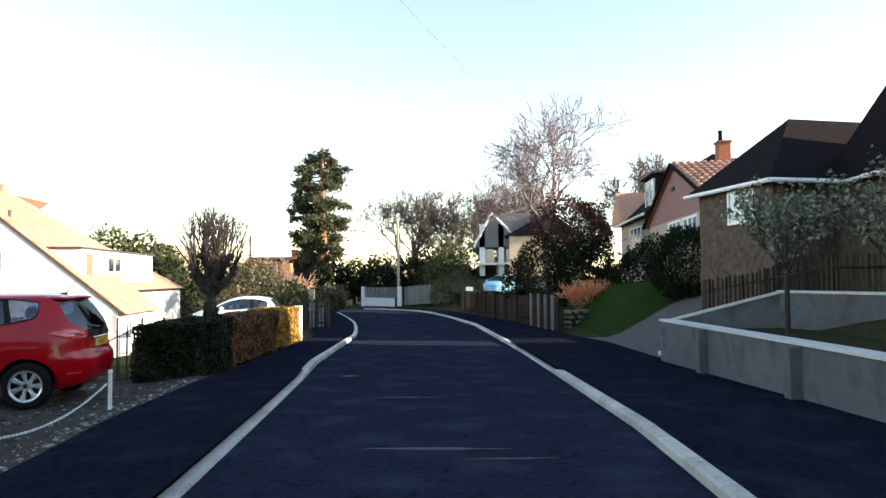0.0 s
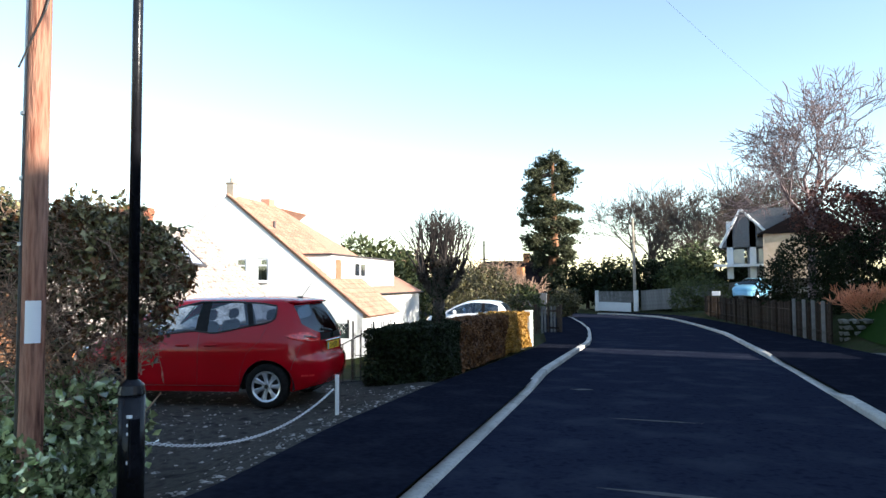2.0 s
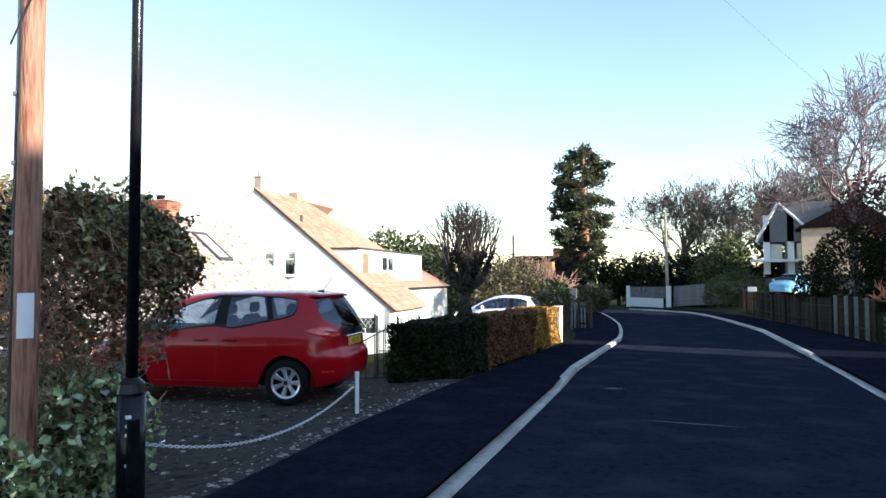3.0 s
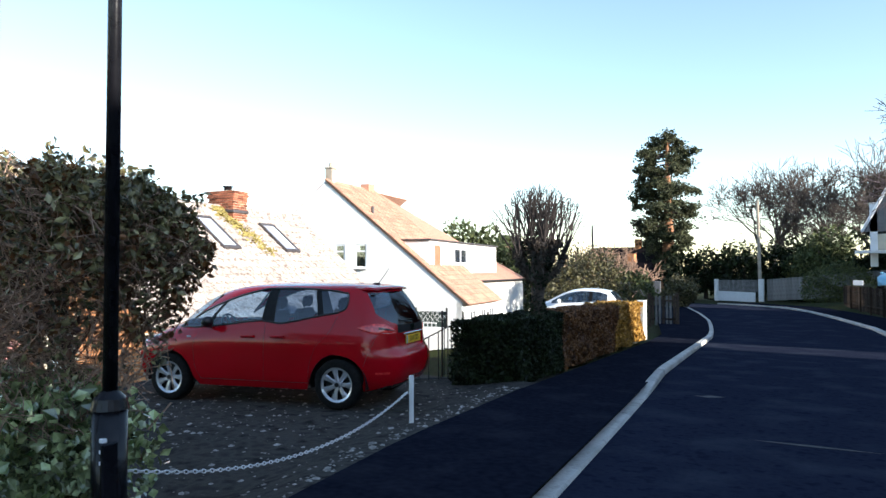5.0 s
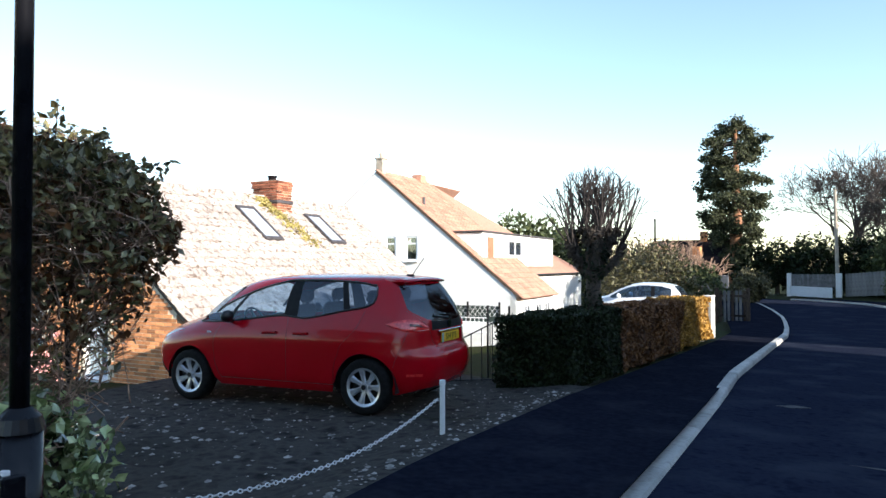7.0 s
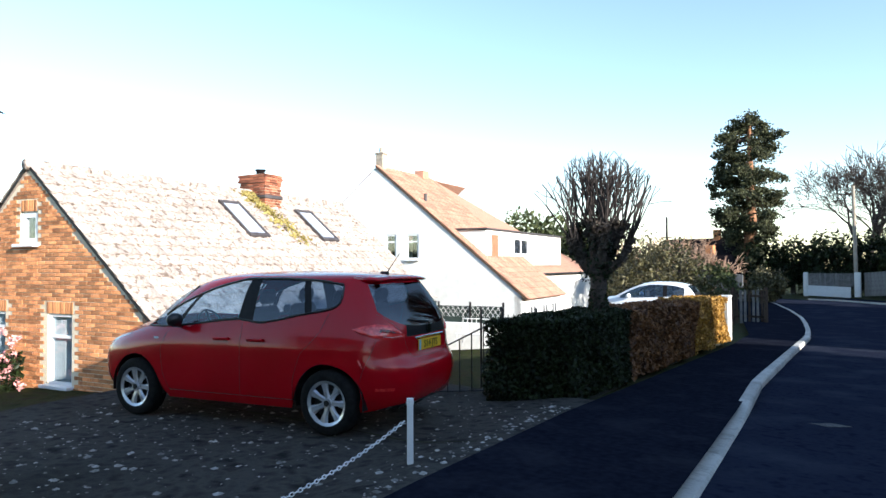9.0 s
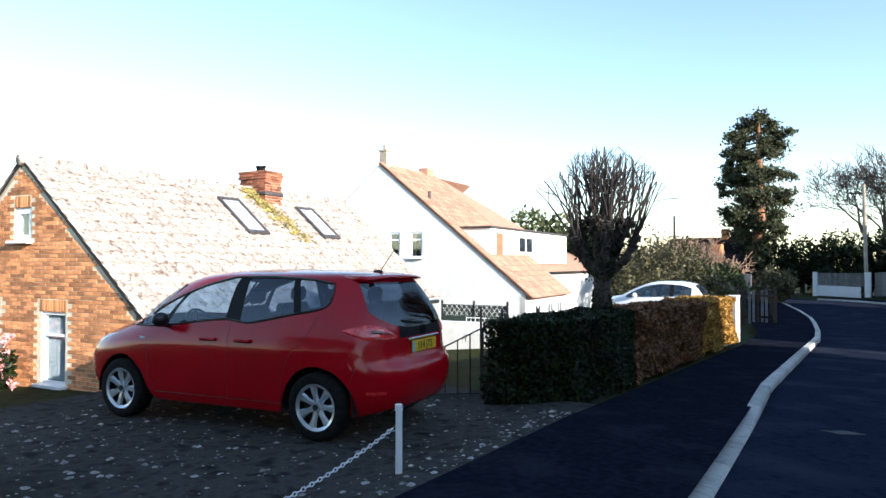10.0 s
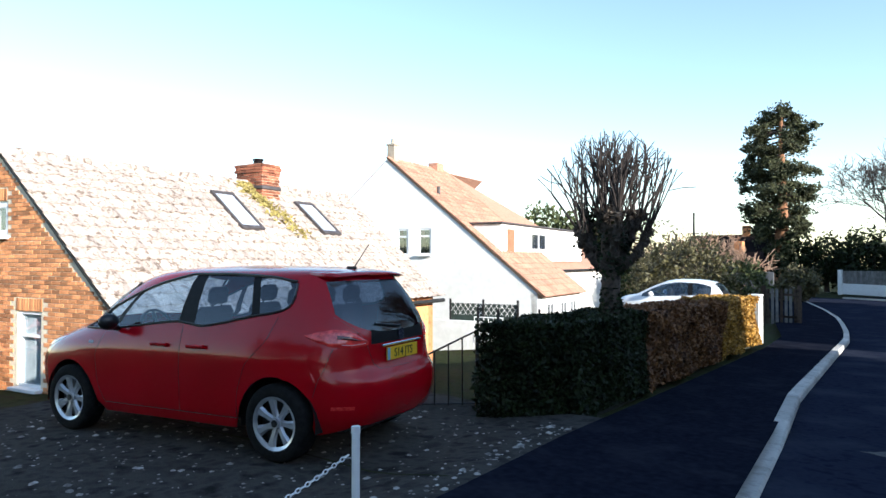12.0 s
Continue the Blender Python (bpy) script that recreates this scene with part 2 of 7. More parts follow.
def mesh(name, verts, faces, mat, smooth=False):
    me = bpy.data.meshes.new(name)
    me.from_pydata([tuple(v) for v in verts], [], [tuple(f) for f in faces])
    for m in mat if isinstance(mat, (list, tuple)) else [mat]:
        me.materials.append(m)
    if smooth:
        me.polygons.foreach_set("use_smooth", [True] * len(me.polygons))
    me.update()
    return me


def box(bm, c, s, m=None, bevel=0.0):
    mm = Matrix.Translation(c) @ Matrix.Diagonal((*s, 1))
    r = bmesh.ops.create_cube(bm, size=1, matrix=(m @ mm) if m else mm)
    if bevel:
        es = list({e for v in r["verts"] for e in v.link_edges})
        bmesh.ops.bevel(bm, geom=es, offset=bevel, segments=1, affect="EDGES")
    return bm


def boxes(*items, bevel=0.0, m=None):
    bm = bmesh.new()
    for c, s in items:
        box(bm, c, s, m, bevel)
    return bm


def rod(bm, a, b, r0, r1=None, n=8):
    """A tapered round bar from a to b."""
    a, b = Vector(a), Vector(b)
    d = b - a
    m = Matrix.Translation((a + b) / 2) @ d.to_track_quat("Z", "Y").to_matrix().to_4x4()
    bmesh.ops.create_cone(bm, cap_ends=True, segments=n, radius1=r0, radius2=r0 if r1 is None else r1, depth=d.length, matrix=m)
    return bm


def prism(bm, outline, a, b):
    """A solid from a flat outline of (p, q) pairs: a and b map a pair to the two end points."""
    va = [bm.verts.new(a(*p)) for p in outline]
    vb = [bm.verts.new(b(*p)) for p in outline]
    n = len(outline)
    bm.faces.new(va)
    bm.faces.new(vb[::-1])
    for i in range(n):
        bm.faces.new((va[i], vb[i], vb[(i + 1) % n], va[(i + 1) % n]))
    return bm


def lerp_table(table, y):
    return float(np.interp(y, [a for a, _ in table], [b for _, b in table]))


# ---- ground, road, kerbs, pavements ----
LEFT_KERB = [(-30, 1.2), (-8, 0.1), (0, -1.0), (3.6, -1.6), (6.7, -2.15), (8.93, -2.55), (11.5, -3.02), (13.9, -3.5), (18.6, -4.17), (24.6, -5.02), (26.8, -5.45), (30, -6.2), (33, -6.95), (38.1, -8.5), (45.5, -11.0), (49.9, -13.2)]
RIGHT_KERB = [(-30, 3.1), (0, 2.52), (4, 2.42), (6.6, 2.3), (11.95, 1.78), (17.35, 1.22), (23.8, 0.45), (31.8, -0.8), (39.5, -2.7), (45.4, -4.4), (49.6, -6.1), (53, -9.0), (56, -14)]
LEFT_EDGE = [(-30, -2.2), (0, -2.75), (3.9, -3.22), (6.35, -3.84), (9.76, -4.43), (11.57, -4.66), (20.2, -5.8), (24, -6.5), (30, -8.4), (40, -11.5), (49, -15)]
RIGHT_EDGE = [(-30, 5.6), (0, 5.4), (6.8, 4.93), (14, 4.28), (20, 3.9), (26, 2.75), (34, 0.9), (45, -2.4), (50, -4.2), (56, -10)]


def level(y):
    """Height of the kerb's top along the street."""
    return 0.065 - 0.03 * (y - 10.69) if y < 24 else -0.335 - 0.010 * (min(y, 75) - 24)


def smooth(a, b, x):
    t = min(1, max(0, (x - a) / (b - a)))
    return t * t * (3 - 2 * t)


def terrain(x, y):
    base = level(y)
    left = lerp_table(LEFT_EDGE, y)
    right = lerp_table(RIGHT_EDGE, y)
    z = base - 0.16
    if x < left:
        d = left - x
        z = base - 0.16 - 0.5 * smooth(5.0, 9.0, d) - 1.1 * smooth(8, 24, d) - 3.0 * smooth(30, 120, d)
        if 10.4 < y < 24:
            # the garden drops away behind the hedge
            f = smooth(10.4, 11.2, y) * smooth(24, 22, y)
            z = z * (1 - f) + f * (base - 0.16 - 1.0 * smooth(1.1, 3.4, d) - 0.2 * smooth(4, 20, d))
        if 3 < y < 10.4 and d < 6.6:
            z = -0.2
    elif x > right:
        d = x - right
        z = base - 0.16 + 1.6 * smooth(0.2, 4.2, d) * smooth(60, 40, y) + 3.0 * smooth(6, 60, d)
    return z


def sheet(name, xs_of, ys, z_of, mat, label, category, kind="structure", n=6):
    """A sheet of rows along the street; xs_of(y) gives its two edges."""
    vs, fs = [], []
    for y in ys:
        a, b = xs_of(y)
        for i in range(n + 1):
            x = a + (b - a) * i / n
            vs.append((x, y, z_of(x, y)))
    for j in range(len(ys) - 1):
        for i in range(n):
            k = j * (n + 1) + i
            fs.append((k, k + 1, k + n + 2, k + n + 1))
    return tagged(new(name, mesh(name, vs, fs, mat, True)), label, category, "", kind)


def build_ground():
    axis = lambda fine, far: sorted(set([-far * (i / 14) ** 2.2 + fine[0] for i in range(1, 15)] + list(np.arange(fine[0], fine[1], 0.7)) + [fine[1] + far * (i / 14) ** 2.2 for i in range(15)]))
    xs, ys = axis((-32.0, 28.0), 900), axis((-12.0, 76.0), 900)
    vs = [(x, y, terrain(x, y)) for y in ys for x in xs]
    n = len(xs)
    fs = [(j * n + i, j * n + i + 1, (j + 1) * n + i + 1, (j + 1) * n + i) for j in range(len(ys) - 1) for i in range(n - 1)]
    tagged(new("ground", mesh("ground", vs, fs, SOIL, True)), "dark soil and rough grass between the gardens", "ground", "", "structure")


build_ground()
ROWS_Y = [-30 + 1.0 * i for i in range(76)]
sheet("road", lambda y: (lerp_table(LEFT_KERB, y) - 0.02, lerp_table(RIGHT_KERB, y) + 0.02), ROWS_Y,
      lambda x, y: level(y) - 0.10, ASPHALT, "smooth asphalt road, shade put into its colour, bending away to a gate", "road")
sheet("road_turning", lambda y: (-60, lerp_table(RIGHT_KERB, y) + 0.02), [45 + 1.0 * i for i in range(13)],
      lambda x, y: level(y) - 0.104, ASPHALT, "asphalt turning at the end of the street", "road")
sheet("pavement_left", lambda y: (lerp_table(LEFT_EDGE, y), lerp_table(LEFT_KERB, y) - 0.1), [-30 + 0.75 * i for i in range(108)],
      lambda x, y: level(y) - 0.006, ASPHALT_PATH, "asphalt pavement beside the road, shade put into its colour", "pavement")
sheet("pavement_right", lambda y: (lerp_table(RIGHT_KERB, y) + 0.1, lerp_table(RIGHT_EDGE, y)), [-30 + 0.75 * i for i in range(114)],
      lambda x, y: level(y) - 0.006 + 0.02 * (x - lerp_table(RIGHT_KERB, y)), ASPHALT_PATH, "asphalt pavement beside the road, shade put into its colour", "pavement")


def kerb_run(name, table, side, y0, y1, label, drops):
    """Kerb stones 0.9 m long, dropped at driveways."""
    root = tagged(new(name), label, "kerb", "", "structure")
    pts, y = [], y0
    while y < y1:
        pts.append(y)
        y += 0.9
    for ya, yb in zip(pts, pts[1:]):
        bm = bmesh.new()
        xa, xb = lerp_table(table, ya + 0.006), lerp_table(table, yb - 0.006)
        low = lambda y: 0.075 * max([smooth(a - 0.3, a + 0.15, y) * smooth(b + 0.4, b - 0.15, y) for a, b in drops] or [0])
        w = 0.145 * side
        prof = []
        for xx, yy in ((xa, ya + 0.006), (xb, yb - 0.006)):
            z = level(yy) - low(yy)
            prof.append([bm.verts.new((xx, yy, z - 0.25)), bm.verts.new((xx, yy, z - 0.022)), bm.verts.new((xx + w * 0.14, yy, z + 0.002)), bm.verts.new((xx + w, yy, z + 0.004)), bm.verts.new((xx + w, yy, z - 0.25))])
        for i in range(4):
            bm.faces.new((prof[0][i], prof[0][i + 1], prof[1][i + 1], prof[1][i]))
        bm.faces.new(prof[0])
        bm.faces.new(prof[1])
        part("kerb_stone", bm, KERB, root)
    return root


# ---- plant helpers ----
RNG = np.random.default_rng(7)


def leaf_mesh(name, pts, size, mat, spread=0.4, droop=0.0, long=1.5):
    """Many small bent leaves, one diamond of two triangles pairs at each point."""
    pts = np.asarray(pts, float)
    n = len(pts)
    a = RNG.normal(size=(n, 3))
    a[:, 2] -= droop
    a /= np.linalg.norm(a, axis=1)[:, None]
    b = RNG.normal(size=(n, 3))
    b -= a * (a * b).sum(1)[:, None]
    b /= np.linalg.norm(b, axis=1)[:, None]
    c = np.cross(a, b)
    s = size * (1 + spread * RNG.uniform(-1, 1, n))[:, None]
    v = np.stack([pts - a * s * long * 0.5, pts + b * s * 0.42 + c * s * 0.12, pts + a * s * long * 0.5, pts - b * s * 0.42 + c * s * 0.12], 1).reshape(-1, 3)
    k = np.arange(n)[:, None] * 4
    f = np.concatenate([k + [0, 1, 2], k + [0, 2, 3]], 1).reshape(-1, 3)
    me = bpy.data.meshes.new(name)
    me.from_pydata(v.tolist(), [], f.tolist())
    for m in mat if isinstance(mat, (list, tuple)) else [mat]:
        me.materials.append(m)
    return me


def twig_mesh(name, segs, mat, sides=4):
    """Tapered bars from rows of (ax, ay, az, bx, by, bz, ra, rb)."""
    s = np.asarray(segs, float)
    a, b, ra, rb = s[:, :3], s[:, 3:6], s[:, 6], s[:, 7]
    d = b - a
    d /= np.maximum(np.linalg.norm(d, axis=1)[:, None], 1e-9)
    ref = np.where(np.abs(d[:, 2:3]) > 0.9, [[1.0, 0, 0]], [[0, 0, 1.0]])
    p = np.cross(d, ref)
    p /= np.linalg.norm(p, axis=1)[:, None]
    q = np.cross(d, p)
    ang = 2 * np.pi * np.arange(sides) / sides
    ring = np.cos(ang)[None, :, None] * p[:, None] + np.sin(ang)[None, :, None] * q[:, None]
    v = np.concatenate([a[:, None] + ring * ra[:, None, None], b[:, None] + ring * rb[:, None, None]], 1).reshape(-1, 3)
    n = len(s)
    k = (np.arange(n) * 2 * sides)[:, None, None]
    i = np.arange(sides)
    quad = np.stack([i, (i + 1) % sides, (i + 1) % sides + sides, i + sides], 1)[None]
    f = (k + quad).reshape(-1, 4)
    me = bpy.data.meshes.new(name)
    me.from_pydata(v.tolist(), [], f.tolist())
    me.materials.append(mat)
    me.polygons.foreach_set("use_smooth", [True] * len(me.polygons))
    return me


def grow(rng, a, d, length, r, depth, split=3, spread=0.55, shrink=0.68, up=0.1, wob=0.18, rmin=0.004, segs=None):
    """Branches: a wobbling limb that splits again and again."""
    segs = [] if segs is None else segs
    p, d = np.array(a, float), np.array(d, float) / np.linalg.norm(d)
    steps = 3
    for i in range(steps):
        nd = d + rng.normal(size=3) * wob
        nd[2] += up
        nd /= np.linalg.norm(nd)
        q = p + nd * length / steps
        r2 = max(rmin, r * (1 - 0.14))
        segs.append((*p, *q, r, r2))
        p, d, r = q, nd, r2
        if depth and i >= 1:
            for _ in range(rng.integers(1, split + 1) if i < steps - 1 else split):
                sd = d + rng.normal(size=3) * spread
                grow(rng, p, sd, length * shrink * rng.uniform(0.75, 1.15), max(rmin, r * 0.62), depth - 1, split, spread, shrink, up, wob, rmin, segs)
    return segs


def plant(name, at, label, category, parts, group=""):
    """A top-level plant of mesh parts given as (name, mesh, label); the meshes are in world places."""
    root = tagged(new(name), label, category, group)
    root.location = at
    for pname, me, plabel in parts:
        ob = new(pname, me)
        ob.parent = root
        ob.matrix_parent_inverse = Matrix.Translation(at).inverted()
        tagged(ob, plabel)
    return root


def blob(n, c, r, rough=0.18, hollow=0.55, seed=0, flat=0.0):
    """Points through the outer part of an uneven ellipsoid."""
    rng = np.random.default_rng(seed)
    d = rng.normal(size=(n, 3))
    d /= np.linalg.norm(d, axis=1)[:, None]
    k = rng.normal(size=(5, 3)) * 2.2
    ph = rng.uniform(0, 6.3, 5)
    lump = 1 + rough * np.sin(d @ k.T + ph).sum(1) / 1.6 + rough * 0.5 * np.sin(d @ (k * 3.1).T + ph).sum(1) / 2
    rad = rng.uniform(hollow, 1.0, n) ** 0.6 * lump
    p = d * rad[:, None] * np.array(r)
    if flat:
        p[:, 2] = np.maximum(p[:, 2], -flat * r[2])
    return p + np.array(c)


def bare_tree(name, at, height, r, label, mat, seed, depth=5, split=3, spread=0.5, up=0.12, trunk=0.3, wob=0.16, rmin=0.012, shrink=0.68, group="", lean=(0, 0, 1), wide=1.0):
    rng = np.random.default_rng(seed)
    at = np.array(at, float)
    ln = np.array(lean, float)
    top = at + ln * height * trunk
    tr = [(*at, *(at + ln * height * trunk * 0.5), r * 1.15, r), (*(at + ln * height * trunk * 0.5), *top, r, r * 0.85)]
    crown = []
    for i in range(4):
        a = 6.283 * i / 4 + rng.uniform(-0.4, 0.4)
        grow(rng, top, (math.cos(a) * spread * 1.1, math.sin(a) * spread * 1.1, 1), height * 0.26, r * 0.6, depth, split, spread, shrink, up, wob, rmin, crown)
    grow(rng, top, (0, 0, 1), height * 0.3, r * 0.7, depth, split, spread * 0.8, shrink, up, wob, rmin, crown)
    crown = np.array(crown)
    over = crown[:, [2, 5]].max() - at[2]
    f = (height - top[2] + at[2]) / (crown[:, [2, 5]].max() - top[2])
    crown[:, :3] = (crown[:, :3] - top) * [f * wide, f * wide, f] + top
    crown[:, 3:6] = (crown[:, 3:6] - top) * [f * wide, f * wide, f] + top
    return plant(name, tuple(at), label, "tree", [("trunk", twig_mesh("trunk", tr, mat, 9), ""), ("crown", twig_mesh("crown", crown, mat, 4), "bare winter branches and twigs")], group)


# ---- kerbs and drive ----
kerb_run("kerb_left", LEFT_KERB, -1, -6, 49, "pale concrete kerb stones along the road", [(-8, 11.4)])
kerb_run("kerb_right", RIGHT_KERB, 1, -6, 55, "pale concrete kerb stones along the road", [(12.5, 20)])


def drive_z(x, y):
    edge = lerp_table(LEFT_EDGE, y)
    f = smooth(0.0, 1.1, edge - x)
    return (level(y) - 0.012) * (1 - f) + (0.0 - 0.02 * smooth(-6.5, -8.5, x)) * f + 0.012 * math.sin(x * 2.1 + y) * f * 0.4


sheet("drive", lambda y: (-10.2 - 0.24 * (7.2 - y) * -1, lerp_table(LEFT_EDGE, y)), [2.2 + 0.25 * i for i in range(35)], drive_z, DRIVE,
      "worn dark concrete drive scattered with stones", "drive", n=26)
# drive joints, darker than the slabs
for ya, yb, xa, xb in ((8.05, 7.7, -4.35, -9.6),):
    bm = bmesh.new()
    pts = [(xa + (xb - xa) * i / 20, ya + (yb - ya) * i / 20) for i in range(21)]
    for (x0, y0), (x1, y1) in zip(pts, pts[1:]):
        q = [bm.verts.new((x, y, drive_z(x, y) + 0.004)) for x, y in ((x0, y0 - 0.012), (x1, y1 - 0.012), (x1, y1 + 0.012), (x0, y0 + 0.012))]
        bm.faces.new(q)
    solid("drive_joint", bm, SOIL, "dark earth-filled joint in the drive", "joint", kind="structure")


def scatter_pebbles():
    rng = np.random.default_rng(3)
    vs, fs = [], []
    for i in range(1500):
        y = rng.uniform(3.4, 10.2)
        e = lerp_table(LEFT_EDGE, y)
        x = e - 0.1 - (rng.uniform(0, 1) ** 0.8) * 5.2
        if i < 240:
            x = e - 0.05 - abs(rng.normal(0, 0.14))
        r = rng.uniform(0.006, 0.02) if rng.uniform() < 0.82 else rng.uniform(0.02, 0.045)
        z = drive_z(x, y)
        k = len(vs)
        a0 = rng.uniform(0, 6.3)
        for j in range(5):
            rr = r * rng.uniform(0.7, 1.2)
            vs.append((x + rr * math.cos(a0 + j * 1.257), y + rr * math.sin(a0 + j * 1.257), z + 0.001))
        vs.append((x, y, z + r * 0.45))
        fs += [(k + j, k + (j + 1) % 5, k + 5) for j in range(5)]
    tagged(new("loose_stones", mesh("loose_stones", vs, fs, material("pale_stones", [(0.2, 0.19, 0.17), (0.4, 0.38, 0.35)], 0.9, 20, island=0.5))), "pale loose stones scattered over the drive", "stones", "", "stuff")


scatter_pebbles()


# pale streaks on the road
ROAD_STREAK = material("pale_streak_asphalt", [(0.03, 0.031, 0.036), (0.06, 0.06, 0.066)], 0.8, 30, bump=0.4, bump_scale=140)
for cx, cy, L, w in ((0.15, 5.35, 1.5, 0.05), (0.9, 5.0, 0.9, 0.03), (-0.6, 8.8, 1.2, 0.04), (-2.2, 11.5, 0.4, 0.1)):
    bm = bmesh.new()
    g = random.Random(int(cy * 10))
    up, dn = [], []
    for i in range(13):
        t = i / 12
        h = w * math.sin(math.pi * t) * g.uniform(0.5, 1.2) + 0.002
        x, y = cx + (t - 0.5) * L, cy + 0.12 * t
        up.append(bm.verts.new((x, y + h, level(y + h) - 0.096)))
        dn.append(bm.verts.new((x, y - h, level(y - h) - 0.096)))
    for i in range(12):
        bm.faces.new((dn[i], dn[i + 1], up[i + 1], up[i]))
    solid("road_streak", bm, ROAD_STREAK, "pale streak on the asphalt", "scuff", kind="structure")


# ---- post and chain ----
post = thing("chain_post", (-4.377, 7.193, 0.03), "short white-painted metal post at the drive's edge", "post")
part("pole", rod(bmesh.new(), (0, 0, -0.08), (0, 0, 0.575), 0.026, n=16), WHITE_PAINT, post, smooth=False)
part("cap", rod(bmesh.new(), (0, 0, 0.555), (0, 0, 0.6), 0.03, 0.028, 16), WHITE_PAINT, post, "white plastic cap")
part("hook", rod(bmesh.new(), (-0.02, -0.02, 0.4), (-0.05, -0.05, 0.4), 0.006), GALV, post)


def chain(a, b, sag, n):
    root = tagged(new("chain"), "white plastic link chain sagging across the drive", "chain")
    bm = bmesh.new()
    k, w = 12, 5
    rows = []
    for j in range(k):
        t = 2 * math.pi * j / k
        c, d = Vector((0.024 * math.cos(t), 0.0115 * math.sin(t), 0)), Vector((math.cos(t), math.sin(t), 0))
        rows.append([bm.verts.new(c + (d * math.cos(6.283 * i / w) + Vector((0, 0, math.sin(6.283 * i / w)))) * 0.0042) for i in range(w)])
    for j in range(k):
        for i in range(w):
            bm.faces.new((rows[j][i], rows[j][(i + 1) % w], rows[(j + 1) % k][(i + 1) % w], rows[(j + 1) % k][i]))
    me = finish("link", bm, WHITE_PAINT)
    a, b = Vector(a), Vector(b)
    root.location = a
    at = lambda t: a.lerp(b, t) - Vector((0, 0, sag * 4 * t * (1 - t)))
    for i in range(n):
        t = (i + 0.5) / n
        d = (at(t + 0.5 / n) - at(t - 0.5 / n)).normalized()
        ob = new("link", me)
        ob.parent = root
        y = Vector((0, 0, 1)).cross(d).normalized()
        m = Matrix((d, y, d.cross(y))).transposed().to_4x4() @ Matrix.Rotation(math.pi / 2 * (i % 2) + 0.4, 4, "X")
        ob.matrix_basis = Matrix.Translation(at(t) - a) @ m


chain((-4.41, 7.16, 0.45), (-3.5, 3.16, 0.72), 0.29, 100)


# ---- lamp column and telegraph pole ----
lamp = thing("street_lamp", (-3.455, 3.2, 0.27), "tall gloss-black steel lamp column beside the hedge", "street lamp")
part("base", rod(bmesh.new(), (0, 0, -0.1), (0, 0, 0.77), 0.092, n=20), BLACK_PAINT, lamp, "wider black base with a door", True)
part("collar", rod(rod(bmesh.new(), (0, 0, 0.77), (0, 0, 0.83), 0.1, 0.085, 20), (0, 0, 0.83), (0, 0, 0.87), 0.085, 0.045, 20), BLACK_PAINT, lamp)
part("shaft", rod(bmesh.new(), (0, 0, 0.85), (0, 0, 6.0), 0.039, 0.035, 20), BLACK_PAINT, lamp, "", True)
part("door", boxes(((0.085, -0.05, 0.4), (0.03, 0.09, 0.42)), bevel=0.008), BLACK_PAINT, lamp)
for z in (0.5, 0.56, 0.62, 0.3):
    part("sticker", boxes(((0.062, -0.071, z), (0.03, 0.03, 0.022)), bevel=0.003), PAPER, lamp, "small white label strip")
part("arm", rod(bmesh.new(), (0, 0, 5.95), (0.5, 0.1, 6.1), 0.03, n=12), BLACK_PAINT, lamp)
part("head", boxes(((0.7, 0.14, 6.1), (0.5, 0.18, 0.1)), bevel=0.03), BLACK_PAINT, lamp, "black lantern head")

tp = thing("telegraph_pole", (-3.81, 2.69, 0.2), "weathered brown wooden telegraph pole with a white notice", "pole")
bm = bmesh.new()
n, rings = 18, []
rng = random.Random(5)
for i in range(26):
    z = -0.1 + i * 0.33
    r = 0.076 - 0.0015 * z
    rings.append([bm.verts.new((0.002 * z + (r + rng.uniform(-0.003, 0.003)) * math.cos(2 * math.pi * k / n), (r + rng.uniform(-0.003, 0.003)) * math.sin(2 * math.pi * k / n), z)) for k in range(n)])
for a, b in zip(rings, rings[1:]):
    for k in range(n):
        bm.faces.new((a[k], a[(k + 1) % n], b[(k + 1) % n], b[k]))
part("shaft", bm, POLE_WOOD, tp, "", True)


def notice():
    bm = bmesh.new()
    dirn = math.atan2(-0.62, 0.78)
    cols = []
    for i in range(7):
        a = dirn + (i - 3) * 0.22
        cols.append([bm.verts.new((0.077 * math.cos(a) + 0.008, 0.077 * math.sin(a), z)) for z in (1.235, 1.52)])
    for a, b in zip(cols, cols[1:]):
        bm.faces.new((a[0], b[0], b[1], a[1]))
    part("notice", bm, PAPER, tp, "blank white notice wrapped on the pole", True)


notice()
part("cable_guard", rod(bmesh.new(), (-0.07, -0.055, 0.0), (-0.03, -0.05, 7.2), 0.014, n=10), GALV, tp, "grey cable guard up the pole", True)
for z in (1.9, 2.35, 2.8):
    part("cable_clip", boxes(((-0.058, -0.052, z), (0.045, 0.045, 0.03)), bevel=0.005), GALV, tp)
part("drop_wire", rod(rod(bmesh.new(), (0.1, -0.03, 3.5), (-0.04, -0.115, 3.1), 0.007, n=6), (0.13, 0.06, 3.9), (0.1, -0.03, 3.5), 0.007, n=6), TRIM_DARK, tp, "black service cable")


